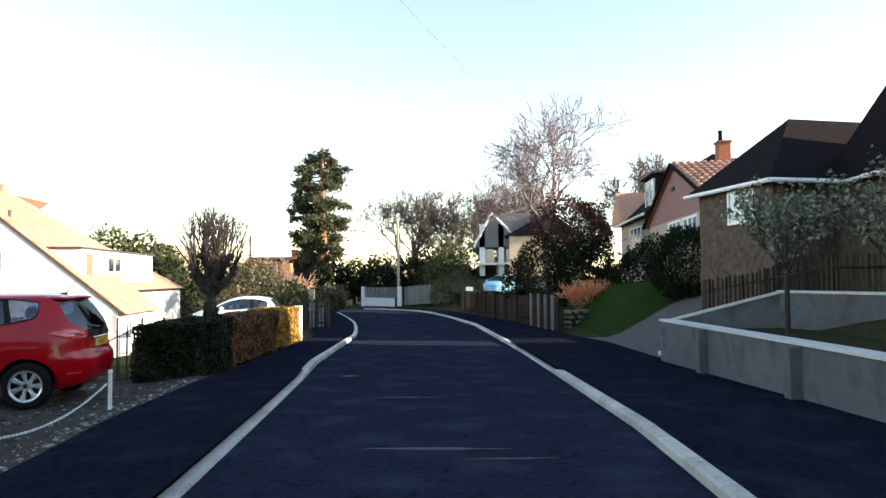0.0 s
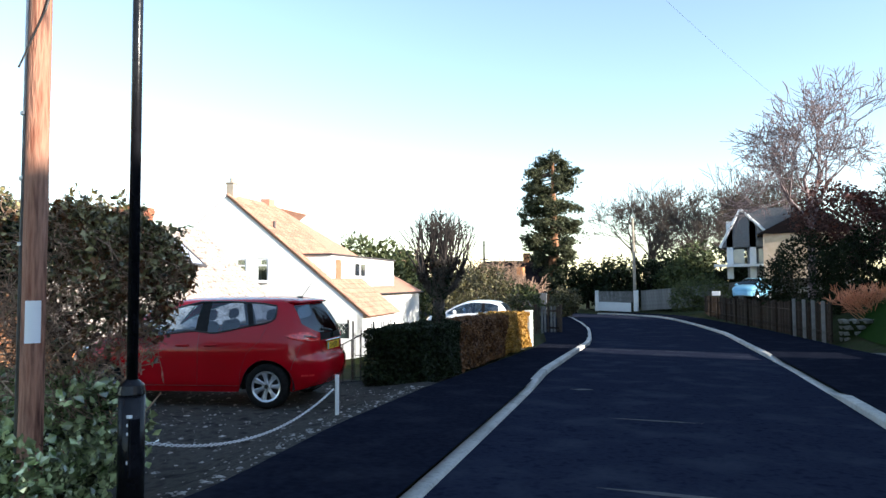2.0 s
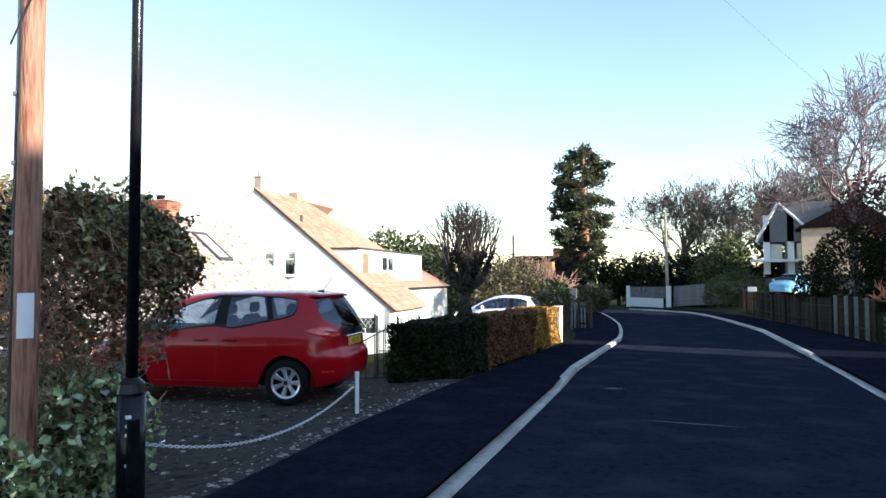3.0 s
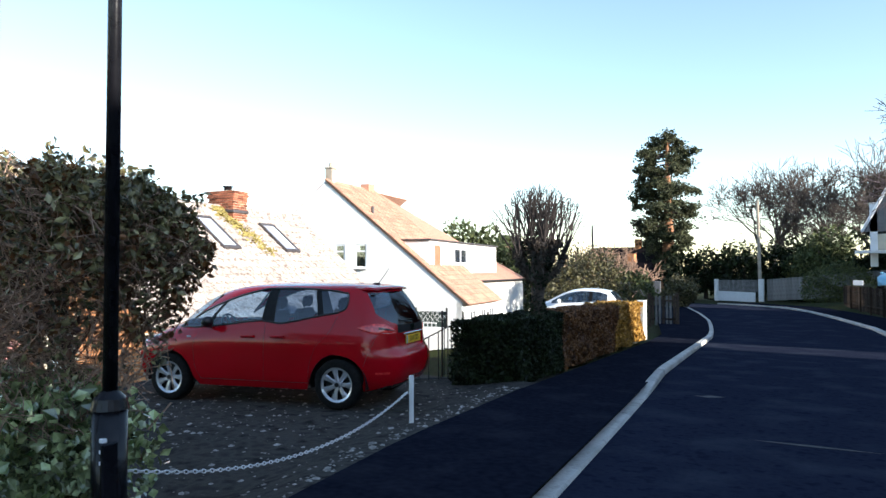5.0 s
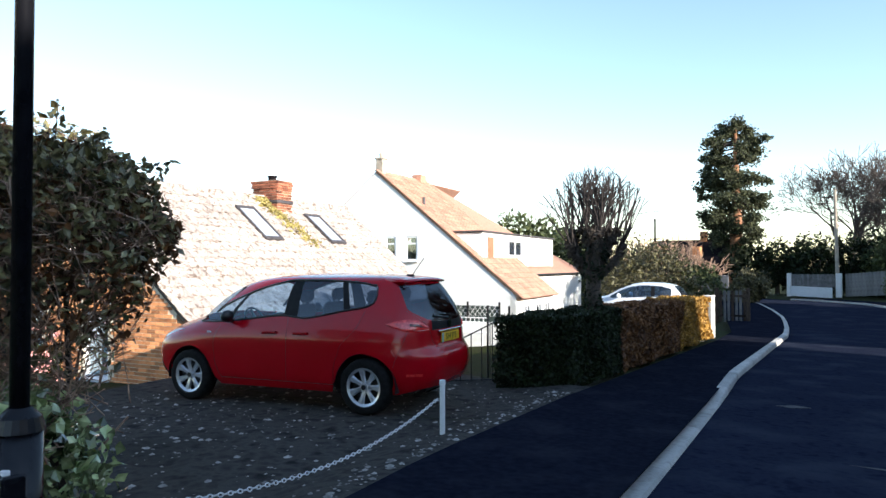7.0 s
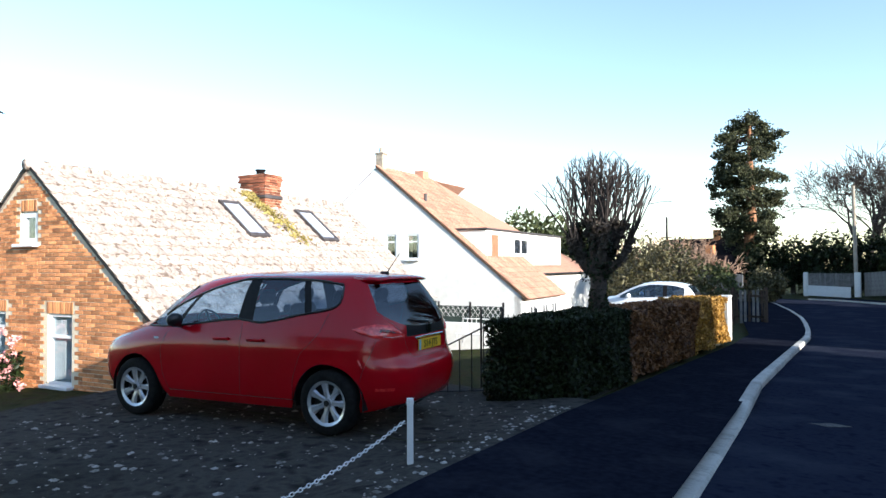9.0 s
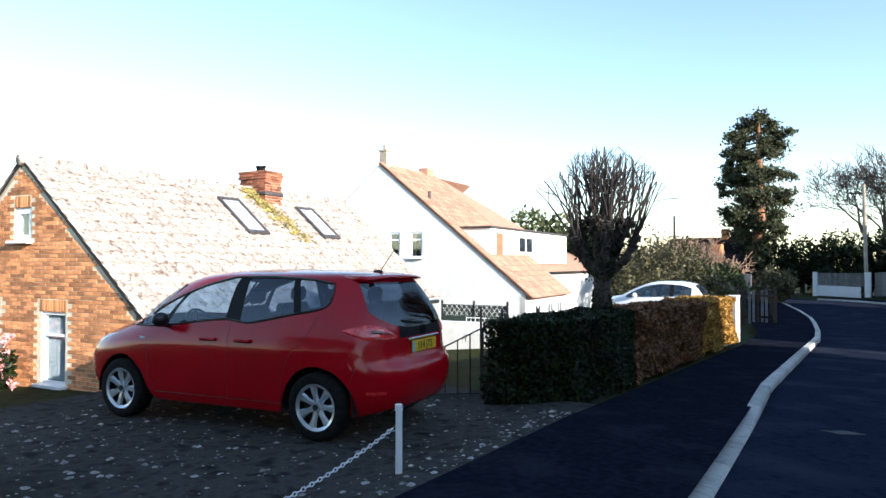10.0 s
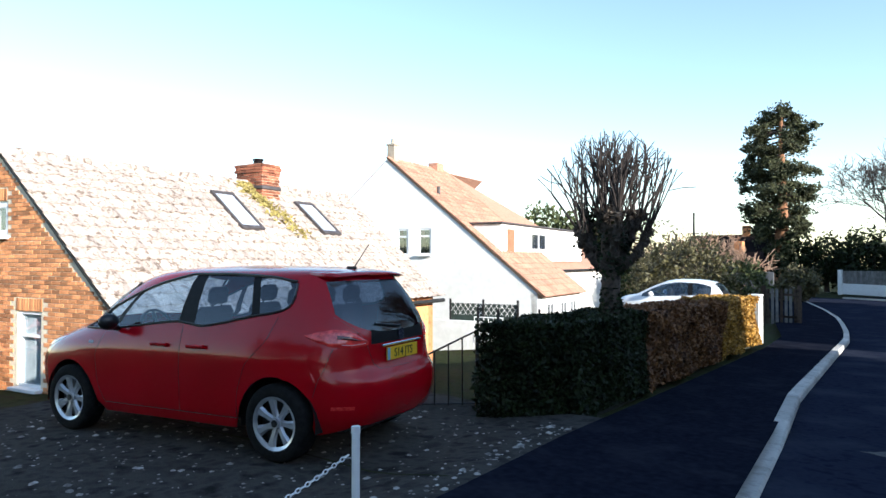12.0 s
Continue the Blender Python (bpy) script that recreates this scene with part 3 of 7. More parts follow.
# ---- overgrown hedge by the pole, with ivy at its foot ----
def overgrown_hedge():
    rng = np.random.default_rng(11)
    # the end by the drive bulges at head height and draws in below
    end_x = lambda z: np.interp(z, [0.2, 0.8, 1.1, 1.35, 1.7, 1.95, 2.2, 2.45, 2.65], [-3.97, -3.95, -3.95, -3.92, -3.8, -3.74, -3.88, -4.2, -4.6])
    back_y = lambda z: np.interp(z, [0.2, 1.3, 1.9, 2.3, 2.6], [3.85, 3.88, 4.08, 3.92, 3.6])
    crest = lambda x, y: 2.39 + 0.08 * np.sin(x * 4.3) + 0.05 * np.sin(x * 11 + y * 7) + 0.2 * np.clip((-4.4 - x) / 1.5, 0, 1)

    def shell(n, z0, deep):
        """Points near the faces of the hedge."""
        z = z0 + (2.6 - z0) * rng.uniform(0, 1, n)
        far = -3.7 - 4.2 * rng.uniform(0, 1, n) ** 1.3
        lump = 0.1 * np.sin(far * 5 + z * 4) + 0.07 * np.sin(far * 13 - z * 9)
        face = rng.integers(0, 4, n)
        d = np.abs(rng.normal(0, deep, n))
        y = np.where(face == 0, 3.12 + d + lump, np.where(face == 1, back_y(z) - d + lump * 0.5, rng.uniform(3.1, 4.1, n)))
        top = crest(far, y)
        z = np.where(face == 2, top - d, z)
        x = np.where(face == 3, end_x(z) - d * 1.2 + 0.06 * np.sin(y * 14 + z * 11), np.minimum(far, end_x(z)))
        ok = (z < crest(x, y)) & (y < back_y(z) + 0.05) & (x < end_x(z) + 0.04)
        return np.stack([x, y, z], 1)[ok]
    leaves = shell(29000, 1.15, 0.13)
    thin = rng.uniform(size=len(leaves))
    share = np.where(leaves[:, 0] > -6.0, np.interp(leaves[:, 2], [1.15, 1.5, 1.8, 2.1], [0.08, 0.1, 0.4, 0.8]), 0.9)
    leaves = leaves[thin < share]
    # inner leaves in a near-black colour stand for the hedge's inner shade
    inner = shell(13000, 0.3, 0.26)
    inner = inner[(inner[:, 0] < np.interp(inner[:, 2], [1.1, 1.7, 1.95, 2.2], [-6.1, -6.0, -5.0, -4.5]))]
    brown = shell(9000, 1.3, 0.07)
    brown = brown[(brown[:, 0] > -4.9) & (rng.uniform(size=len(brown)) < np.interp(brown[:, 2], [1.3, 1.8, 2.4], [0.15, 0.7, 1.0]))]
    # bare thicket
    segs = []
    for i in range(110):
        b = np.array([rng.uniform(-6.2, -3.95), rng.uniform(3.2, 3.95), rng.uniform(0.7, 1.9)])
        d = np.array([rng.normal(0.25, 0.6), rng.normal(-0.1, 0.5), rng.uniform(-0.1, 1.0)])
        grow(rng, b, d, rng.uniform(0.4, 0.8), rng.uniform(0.005, 0.011), 2, 2, 0.6, 0.7, 0.02, 0.25, 0.003, segs)
    for i in range(90):
        b = np.array([rng.uniform(-4.5, -3.95), rng.uniform(3.4, 3.95), rng.uniform(1.3, 2.2)])
        d = np.array([rng.uniform(0.1, 0.8), rng.normal(0.1, 0.5), rng.uniform(-0.2, 0.7)])
        grow(rng, b, d, rng.uniform(0.25, 0.45), 0.007, 2, 3, 0.65, 0.7, 0.02, 0.25, 0.0028, segs)
    for i in range(60):
        b = np.array([rng.uniform(-5.0, -4.0), rng.uniform(3.2, 3.8), rng.uniform(0.6, 1.1)])
        d = np.array([rng.normal(0.2, 0.7), rng.normal(-0.1, 0.5), rng.uniform(0.2, 0.9)])
        grow(rng, b, d, rng.uniform(0.4, 0.7), rng.uniform(0.005, 0.009), 2, 2, 0.7, 0.7, 0.02, 0.3, 0.003, segs)
    # branches that show through all over
    for p in shell(420, 1.75, 0.08):
        d = np.array([rng.normal(0.1, 0.6), rng.normal(-0.1, 0.5), rng.uniform(-0.1, 1.0)])
        grow(rng, p, d, rng.uniform(0.15, 0.36), rng.uniform(0.004, 0.009), 1, 2, 0.6, 0.7, 0.02, 0.25, 0.0028, segs)
    segs = [s for s in segs if s[3] < end_x(s[5]) + 0.06 and s[4] < back_y(s[5]) + 0.05 and 0.75 < s[5] < 2.6]
    trunks = []
    for i in range(12):
        b = np.array([rng.uniform(-6.6, -4.1), rng.uniform(3.4, 3.8), 0.1])
        grow(rng, b, (rng.normal(0, 0.25), rng.normal(0, 0.2), 1), 1.5, rng.uniform(0.018, 0.035), 1, 3, 0.5, 0.6, 0.05, 0.15, 0.006, trunks)
    trunks = [s for s in trunks if s[3] < end_x(s[5]) and s[4] < back_y(s[5])]
    # loose sprigs that break the outline
    sprigs, sprig_leaves = [], []
    for p in leaves[::55]:
        if p[2] < 1.7 and p[0] > -4.6:
            continue
        d = np.array([rng.normal(0.1, 0.5), rng.normal(0, 0.5), rng.uniform(0.2, 1.1)])
        got = grow(rng, p, d, rng.uniform(0.1, 0.26), 0.004, 0, 2, 0.5, 0.6, 0.05, 0.2, 0.0025)
        sprigs += got
        for q in got:
            sprig_leaves.append(np.array(q[3:6]) + rng.normal(0, 0.022, (7, 3)))
    segs += sprigs
    leaves = np.concatenate([leaves] + sprig_leaves)
    # ivy
    m = 8000
    ti = rng.uniform(0, 1, m) ** 1.5
    ivy = np.stack([-4.05 - 2.2 * ti, 3.3 + 0.2 * ti, 0.5 + 0 * ti], 1) + blob(m, (0, 0, 0), (0.34, 0.5, 0.62), 0.22, 0.72, 21)
    ivy = ivy[(ivy[:, 2] > 0.08) & (ivy[:, 0] < end_x(ivy[:, 2]) + 0.08) & (ivy[:, 1] < 3.95)]
    front = rng.uniform(0, 1, (3000, 3)) * np.array([1.1, 0.3, 0.95]) + np.array([-4.65, 2.5, 0.1])
    front = front[(front[:, 2] < 0.92 - 0.45 * np.abs(front[:, 0] + 4.0)) & (np.hypot(front[:, 0] + 3.79, front[:, 1] - 2.71) > 0.085)]
    ivy = np.concatenate([ivy, front])
    plant("overgrown_hedge", (-5.5, 3.6, 0.05), "overgrown evergreen hedge with bare tangled twigs and ivy", "hedge", [
        ("foliage", leaf_mesh("foliage", leaves, 0.036, LEAF_HEDGE, 0.5), "small dark olive-green leaves"),
        ("dark_foliage", leaf_mesh("dark_foliage", inner, 0.06, LEAF_DARK, 0.5), "near-black inner leaves standing for the shade inside"),
        ("brown_foliage", leaf_mesh("brown_foliage", brown, 0.036, LEAF_RUSSET, 0.5), "browned leaves at its end"),
        ("twig_tangle", twig_mesh("twig_tangle", segs, TWIG, 3), "tangled bare brown twigs"),
        ("stem_clump", twig_mesh("stem_clump", trunks, BARK, 6), "old woody stems"),
        ("ivy", leaf_mesh("ivy", ivy, 0.066, LEAF_IVY, 0.45, 0.3, 1.1), "glossy ivy leaves at its foot")])


overgrown_hedge()


# ---- clipped hedge along the pavement ----
def clipped_hedge():
    rng = np.random.default_rng(4)
    def run(y0, y1, n, mat, size, top0, top1, name, label, bulge=0.05):
        pts = []
        per = n // 3
        for face in ("street", "top", "back", "front"):
            m = {"street": per * 2, "top": int(per * 0.9), "back": per // 2, "front": per if y0 < 11 else per // 5}[face]
            y = rng.uniform(y0, y1, m)
            h0 = np.interp(y, [10, 24], [-0.02, -0.33])
            h1 = np.interp(y, [y0, y1], [top0, top1])
            s = np.interp(y, [10.8, 21.4], [-4.86, -6.29])
            w = 0.88
            z = h0 + (h1 - h0) * rng.uniform(0, 1, m)
            if face == "street":
                x = s - np.abs(rng.normal(0, 0.045, m)) + bulge * np.sin(y * 3.1 + z * 4) * 0.6
            elif face == "back":
                x = s - w + np.abs(rng.normal(0, 0.05, m))
            elif face == "top":
                x = s - w * rng.uniform(0, 1, m)
                z = h1 - np.abs(rng.normal(0, 0.035, m)) + 0.03 * np.sin(y * 5) + 0.02 * np.sin(x * 9)
            else:
                x = s[0] * 0 + np.interp(y0, [10.8, 21.4], [-4.86, -6.29]) - w * rng.uniform(0, 1, m)
                y = y0 + np.abs(rng.normal(0, 0.045, m)) + 0.03 * np.sin(z * 7 + x * 5)
            if y0 < 11:
                # the front end is cut aslant
                y = y - 0.72 * np.clip((-4.86 - x) / 0.88, 0, 1) * (1 - (y - y0) / (y1 - y0))
            pts.append(np.stack([x, y, z], 1))
        pts = np.concatenate(pts)
        return (name, leaf_mesh(name, pts, size, mat, 0.5), label)
    # solid near-black block: its colour stands for the shade inside the hedge
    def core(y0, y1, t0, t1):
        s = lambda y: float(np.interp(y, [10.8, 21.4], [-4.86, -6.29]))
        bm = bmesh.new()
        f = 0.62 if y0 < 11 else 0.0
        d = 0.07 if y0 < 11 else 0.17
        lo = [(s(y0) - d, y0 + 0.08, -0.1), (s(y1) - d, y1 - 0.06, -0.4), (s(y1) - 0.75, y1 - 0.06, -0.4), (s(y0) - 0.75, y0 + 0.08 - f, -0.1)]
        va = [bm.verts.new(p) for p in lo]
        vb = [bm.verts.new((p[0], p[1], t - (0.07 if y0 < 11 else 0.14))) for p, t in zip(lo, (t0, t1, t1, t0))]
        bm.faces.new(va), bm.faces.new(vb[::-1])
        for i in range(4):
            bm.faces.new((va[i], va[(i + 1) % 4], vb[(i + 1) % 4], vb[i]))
        return finish("core", bm, HEDGE_SHADE)
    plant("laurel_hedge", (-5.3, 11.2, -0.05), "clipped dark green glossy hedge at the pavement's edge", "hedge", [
        run(10.75, 13.1, 15000, LEAF_DARK, 0.042, 1.03, 0.98, "foliage", "small dark glossy leaves"), ("core", core(10.8, 13.1, 1.03, 0.98), "dark block standing for the shade inside")])
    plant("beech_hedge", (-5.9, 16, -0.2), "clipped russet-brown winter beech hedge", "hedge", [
        run(13.05, 17.8, 17000, LEAF_RUSSET, 0.05, 0.97, 0.9, "foliage", "dry russet leaves", 0.1), ("core", core(13.0, 17.8, 0.96, 0.88), "dark block standing for the shade between twigs")])
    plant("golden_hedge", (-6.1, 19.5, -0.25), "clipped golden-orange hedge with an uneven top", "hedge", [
        run(17.75, 21.4, 15000, LEAF_GOLD, 0.05, 0.92, 0.84, "foliage", "golden and orange leaves", 0.16), ("core", core(17.7, 21.4, 0.86, 0.8), "dark block standing for the shade between twigs")])


clipped_hedge()


# ---- pollarded tree in the hedge ----
def pollard():
    rng = np.random.default_rng(9)
    at = np.array([-5.42, 12.5, -0.1])
    tr, limbs, shoots, knobs = [], [], [], []
    p = at.copy()
    for i in range(7):
        q = at + np.array([0.012 * math.sin(i * 1.7), 0.012 * math.cos(i * 2.3), 0.285 * (i + 1)])
        r = 0.155 - 0.007 * i + (0.03 if i == 0 else 0)
        tr.append((*p, *q, r, 0.15 - 0.007 * (i + 1) + (0.02 if i > 4 else 0)))
        p = q
    crest = lambda q: 3.33 - 0.5 * (math.hypot(q[0] - at[0], q[1] - at[1]) / 0.85) ** 2
    # limbs leave the trunk outwards and turn up, with a knob at each old cut
    for k in range(12):
        a = 6.283 * k / 12 + rng.uniform(-0.2, 0.2)
        reach = (0.54, 0.26, 0.42, 0.15)[k % 4] * rng.uniform(0.9, 1.1)
        start = at + np.array([0, 0, (1.62, 1.9, 1.75, 2.0)[k % 4]])
        rise = (0.55, 0.5, 0.62, 0.45)[k % 4]
        p, r = start, 0.085
        for i in range(1, 6):
            f = i / 5
            q = start + np.array([math.cos(a) * reach * f ** 0.7, math.sin(a) * reach * f ** 0.7, rise * f ** 1.25]) + rng.normal(0, 0.012, 3)
            limbs.append((*p, *q, r, r * 0.87))
            p, r = q, r * 0.87
            if i < 3:
                continue
            knobs.append(blob(70, q, (0.085, 0.085, 0.08), 0.3, 0.2, 40 * k + i))
            for _ in range(5 if i == 5 else 2):
                out = np.array([q[0] - at[0], q[1] - at[1], 0])
                sd = np.array([rng.normal(0, 0.2), rng.normal(0, 0.2), 1.0]) + out * 0.62
                room = max(0.25, crest(q) - q[2])
                grow(rng, q, sd, room * rng.uniform(0.6, 1.0), rng.uniform(0.011, 0.018), 1, 2, 0.38, 0.5, 0.1, 0.14, 0.005, shoots)
    shoots = [s for s in shoots if s[5] < crest(s[3:5]) + 0.12]
    ivy = np.concatenate([blob(900, (at[0], at[1], 0.75), (0.18, 0.18, 0.75), 0.1, 0.8, 2), blob(700, (at[0], at[1], 1.85), (0.3, 0.3, 0.4), 0.3, 0.6, 8)])
    plant("pollarded_tree", tuple(at), "bare pollarded tree with knobbly limbs and upright shoots", "tree", [
        ("trunk", twig_mesh("trunk", tr, BARK, 12), "grey-brown ivy-flecked trunk"), ("limb_framework", twig_mesh("limb_framework", limbs, BARK, 8), "thick pollarded limbs"),
        ("knobbly_bark", leaf_mesh("knobbly_bark", np.concatenate(knobs), 0.055, BARK, 0.4), "knobbly bark at the cuts"),
        ("shoot_crown", twig_mesh("shoot_crown", shoots, TWIG_DARK, 4), "thin upright shoots"), ("ivy", leaf_mesh("ivy", ivy, 0.045, LEAF_DARK), "scattered ivy leaves")])


pollard()


# ---- houses below the road ----
U, V = Vector((0.976, 0.219, 0)), Vector((-0.219, 0.976, 0))


def frame_of(a):
    """A house's own axes: u towards the street, v along the ridge, z up."""
    return Matrix(((U.x, V.x, 0, a[0]), (U.y, V.y, 0, a[1]), (0, 0, 1, 0), (0, 0, 0, 1)))


def cells(u0, u1, z0, top, holes, thick, mat, parent, name="wall"):
    """A wall in the plane v = 0 with openings (ua, ub, za, zb); top(u) gives its upper edge. One solid."""
    bm = bmesh.new()
    cuts = sorted({u0, u1, *[h[0] for h in holes], *[h[1] for h in holes], *([0.0] if u0 < 0 < u1 else [])})
    for a, b in zip(cuts, cuts[1:]):
        inner = sorted([(h[2], h[3]) for h in holes if h[0] <= a + 1e-6 and h[1] >= b - 1e-6])
        lows = [z0] + [h[1] for h in inner]
        highs = [h[0] for h in inner] + [None]
        for lo, hi in zip(lows, highs):
            ta, tb = (top(a), top(b)) if hi is None else (hi, hi)
            prism(bm, [(a, lo), (b, lo), (b, tb), (a, ta)], lambda p, q: (p, 0, q), lambda p, q: (p, thick, q))
    bmesh.ops.remove_doubles(bm, verts=bm.verts, dist=0.001)
    return part(name, bm, mat, parent)


def window_part(parent, u0, u1, z0, z1, cols=1, transom=0.0, v=0.06, sill=True, curtain=True, frame=0.05, name="window"):
    w = new(name)
    w.parent = parent
    bm = bmesh.new()
    uc, zc, du, dz = (u0 + u1) / 2, (z0 + z1) / 2, u1 - u0, z1 - z0
    for c, s in (((u0 + frame / 2, v, zc), (frame, 0.07, dz)), ((u1 - frame / 2, v, zc), (frame, 0.07, dz)), ((uc, v, z0 + frame / 2), (du - 2 * frame, 0.068, frame)), ((uc, v, z1 - frame / 2), (du - 2 * frame, 0.068, frame))):
        box(bm, c, s)
    if transom:
        box(bm, (uc, v, z0 + dz * transom), (du - 2 * frame, 0.066, frame))
    for k in range(1, cols):
        box(bm, (u0 + du * k / cols, v, zc), (frame * 0.9, 0.064, dz - 2 * frame))
    part("window_frame", bm, UPVC, w, "white plastic window frame")
    pane = part("pane", boxes(((uc, v + 0.01, zc), (du - frame, 0.012, dz - frame))), WINDOW, w)
    pane.visible_shadow = False
    part("room", boxes(((uc, v + 0.5, zc), (du, 0.02, dz))), DARK, w, "dark room behind the glass")
    if curtain:
        bm = bmesh.new()
        for a, b in ((u0 + 0.04, u0 + du * 0.5), (u0 + du * 0.52, u1 - 0.04)):
            n = 9
            vs = [[bm.verts.new((a + (b - a) * i / n, v + 0.03 + 0.012 * (i % 2), z)) for z in (z0 + 0.05, z1 - 0.05)] for i in range(n + 1)]
            for p, q in zip(vs, vs[1:]):
                bm.faces.new((p[0], q[0], q[1], p[1]))
        part("curtain", bm, CURTAIN, w, "pale curtains")
    if sill:
        part("window_sill", boxes(((uc, v - 0.1, z0 - 0.03), (du + 0.12, 0.2, 0.06)), bevel=0.008), UPVC, w, "white sill")
    return w


def brick_wall(parent, u0, u1, z0, top, holes, special, near):
    """Bricks in stretcher bond proud of the mortar: those in the stretch near are parts, the rest joined."""
    me = finish("brick", boxes(((0, 0, 0), (0.213, 0.02, 0.064)), bevel=0.004), BRICK)
    half = finish("brick", boxes(((0, 0, 0), (0.1, 0.02, 0.064)), bevel=0.004), BRICK)
    rng = random.Random(2)
    vs, fs = [], []
    z, row, count = z0 + 0.0375, 0, 0
    while z < 4.2:
        u = u0 + (0.1125 if row % 2 else 0.0)
        while u < u1:
            c = u + 0.1125
            ok = z + 0.035 < min(top(c - 0.1), top(c + 0.1)) and not any(h[0] - 0.1 < c < h[1] + 0.1 and h[2] - 0.03 < z < h[3] + 0.03 for h in holes + special)
            if ok:
                depth = rng.uniform(-0.003, 0.003)
                if near(c, z) and count < 300:
                    ob = new("brick", me)
                    ob.parent = parent
                    ob.location = (c, -0.004 + depth, z)
                    count += 1
                else:
                    k = len(vs)
                    for dx in (-0.1065, 0.1065):
                        for dy in (-0.012 + depth, 0.006):
                            for dz in (-0.032, 0.032):
                                vs.append((c + dx, dy, z + dz))
                    fs += [(k, k + 1, k + 5, k + 4), (k, k + 4, k + 6, k + 2), (k + 1, k + 3, k + 7, k + 5), (k, k + 2, k + 3, k + 1), (k + 4, k + 5, k + 7, k + 6)]
            u += 0.225
        z += 0.075
        row += 1
    rest = new("brickwork", mesh("brickwork", vs, fs, BRICK_STUFF))
    rest.parent = parent
    tagged(rest, kind="stuff")
    for ua, ub, za, zb in special:
        n = max(1, round((ub - ua) / 0.075))
        for i in range(n):
            ob = new("soldier_brick", finish("soldier_brick", boxes(((0, 0, 0), (0.065, 0.02, zb - za - 0.008)), bevel=0.004), BRICK) if i == 0 else ob.data)
            ob.parent = parent
            ob.location = (ua + (i + 0.5) * (ub - ua) / n, -0.006, (za + zb) / 2)


def pantiles(parent, a, b, v0, v1, gauge, width, mats, near, lift=0.05, wave=0.028, count_max=300):
    """Overlapping curved tiles on the slope from ridge a to eave b, both (u, z)."""
    A, B = Vector((a[0], 0, a[1])), Vector((b[0], 0, b[1]))
    d = (B - A).normalized()
    nrm = Vector((-d.z, 0, d.x)) if d.x > 0 else Vector((d.z, 0, -d.x))
    length = (B - A).length
    prof = [(-0.5, 0.0), (-0.3, wave * 0.25), (-0.12, wave), (0.12, wave), (0.3, wave * 0.25), (0.5, 0.0)]
    long = gauge + 0.06
    base_v, base_f = [], []
    for s, up in ((0, 0.0), (long, 0.03)):
        for p, h in prof:
            base_v.append(d * s + Vector((0, p * width * 1.02, 0)) + nrm * (h + up))
    for p, h in prof:
        base_v.append(d * long + Vector((0, p * width * 1.02, 0)) + nrm * (h + 0.012))
    n = len(prof)
    base_f = [(i, i + 1, n + i + 1, n + i) for i in range(n - 1)] + [(n + i, n + i + 1, 2 * n + i + 1, 2 * n + i) for i in range(n - 1)]
    me = mesh("roof_tile", base_v, base_f, mats[1])
    vs, fs, made = [], [], 0
    rng = random.Random(8)
    rows, cols = int(length / gauge), int(round((v1 - v0) / width))
    for r in range(rows + 1):
        s = r * gauge
        if s + long > length + 0.09:
            s = length + 0.06 - long
        for c in range(cols):
            v = v0 + (c + 0.5) * width + rng.uniform(-0.006, 0.006)
            o = A + d * (s + rng.uniform(-0.008, 0.008)) + nrm * (lift + rng.uniform(0, 0.006)) + Vector((0, v, 0))
            if near(s, v) and made < count_max:
                ob = new("roof_tile", me)
                ob.parent, ob.location = parent, o
                made += 1
            else:
                k = len(vs)
                vs += [o + p for p in base_v]
                fs += [tuple(k + i for i in f) for f in base_f]
    if fs:
        rest = new("roof_tiling", mesh("roof_tiling", vs, fs, mats[0]))
        rest.parent = parent
        tagged(rest, kind="stuff")


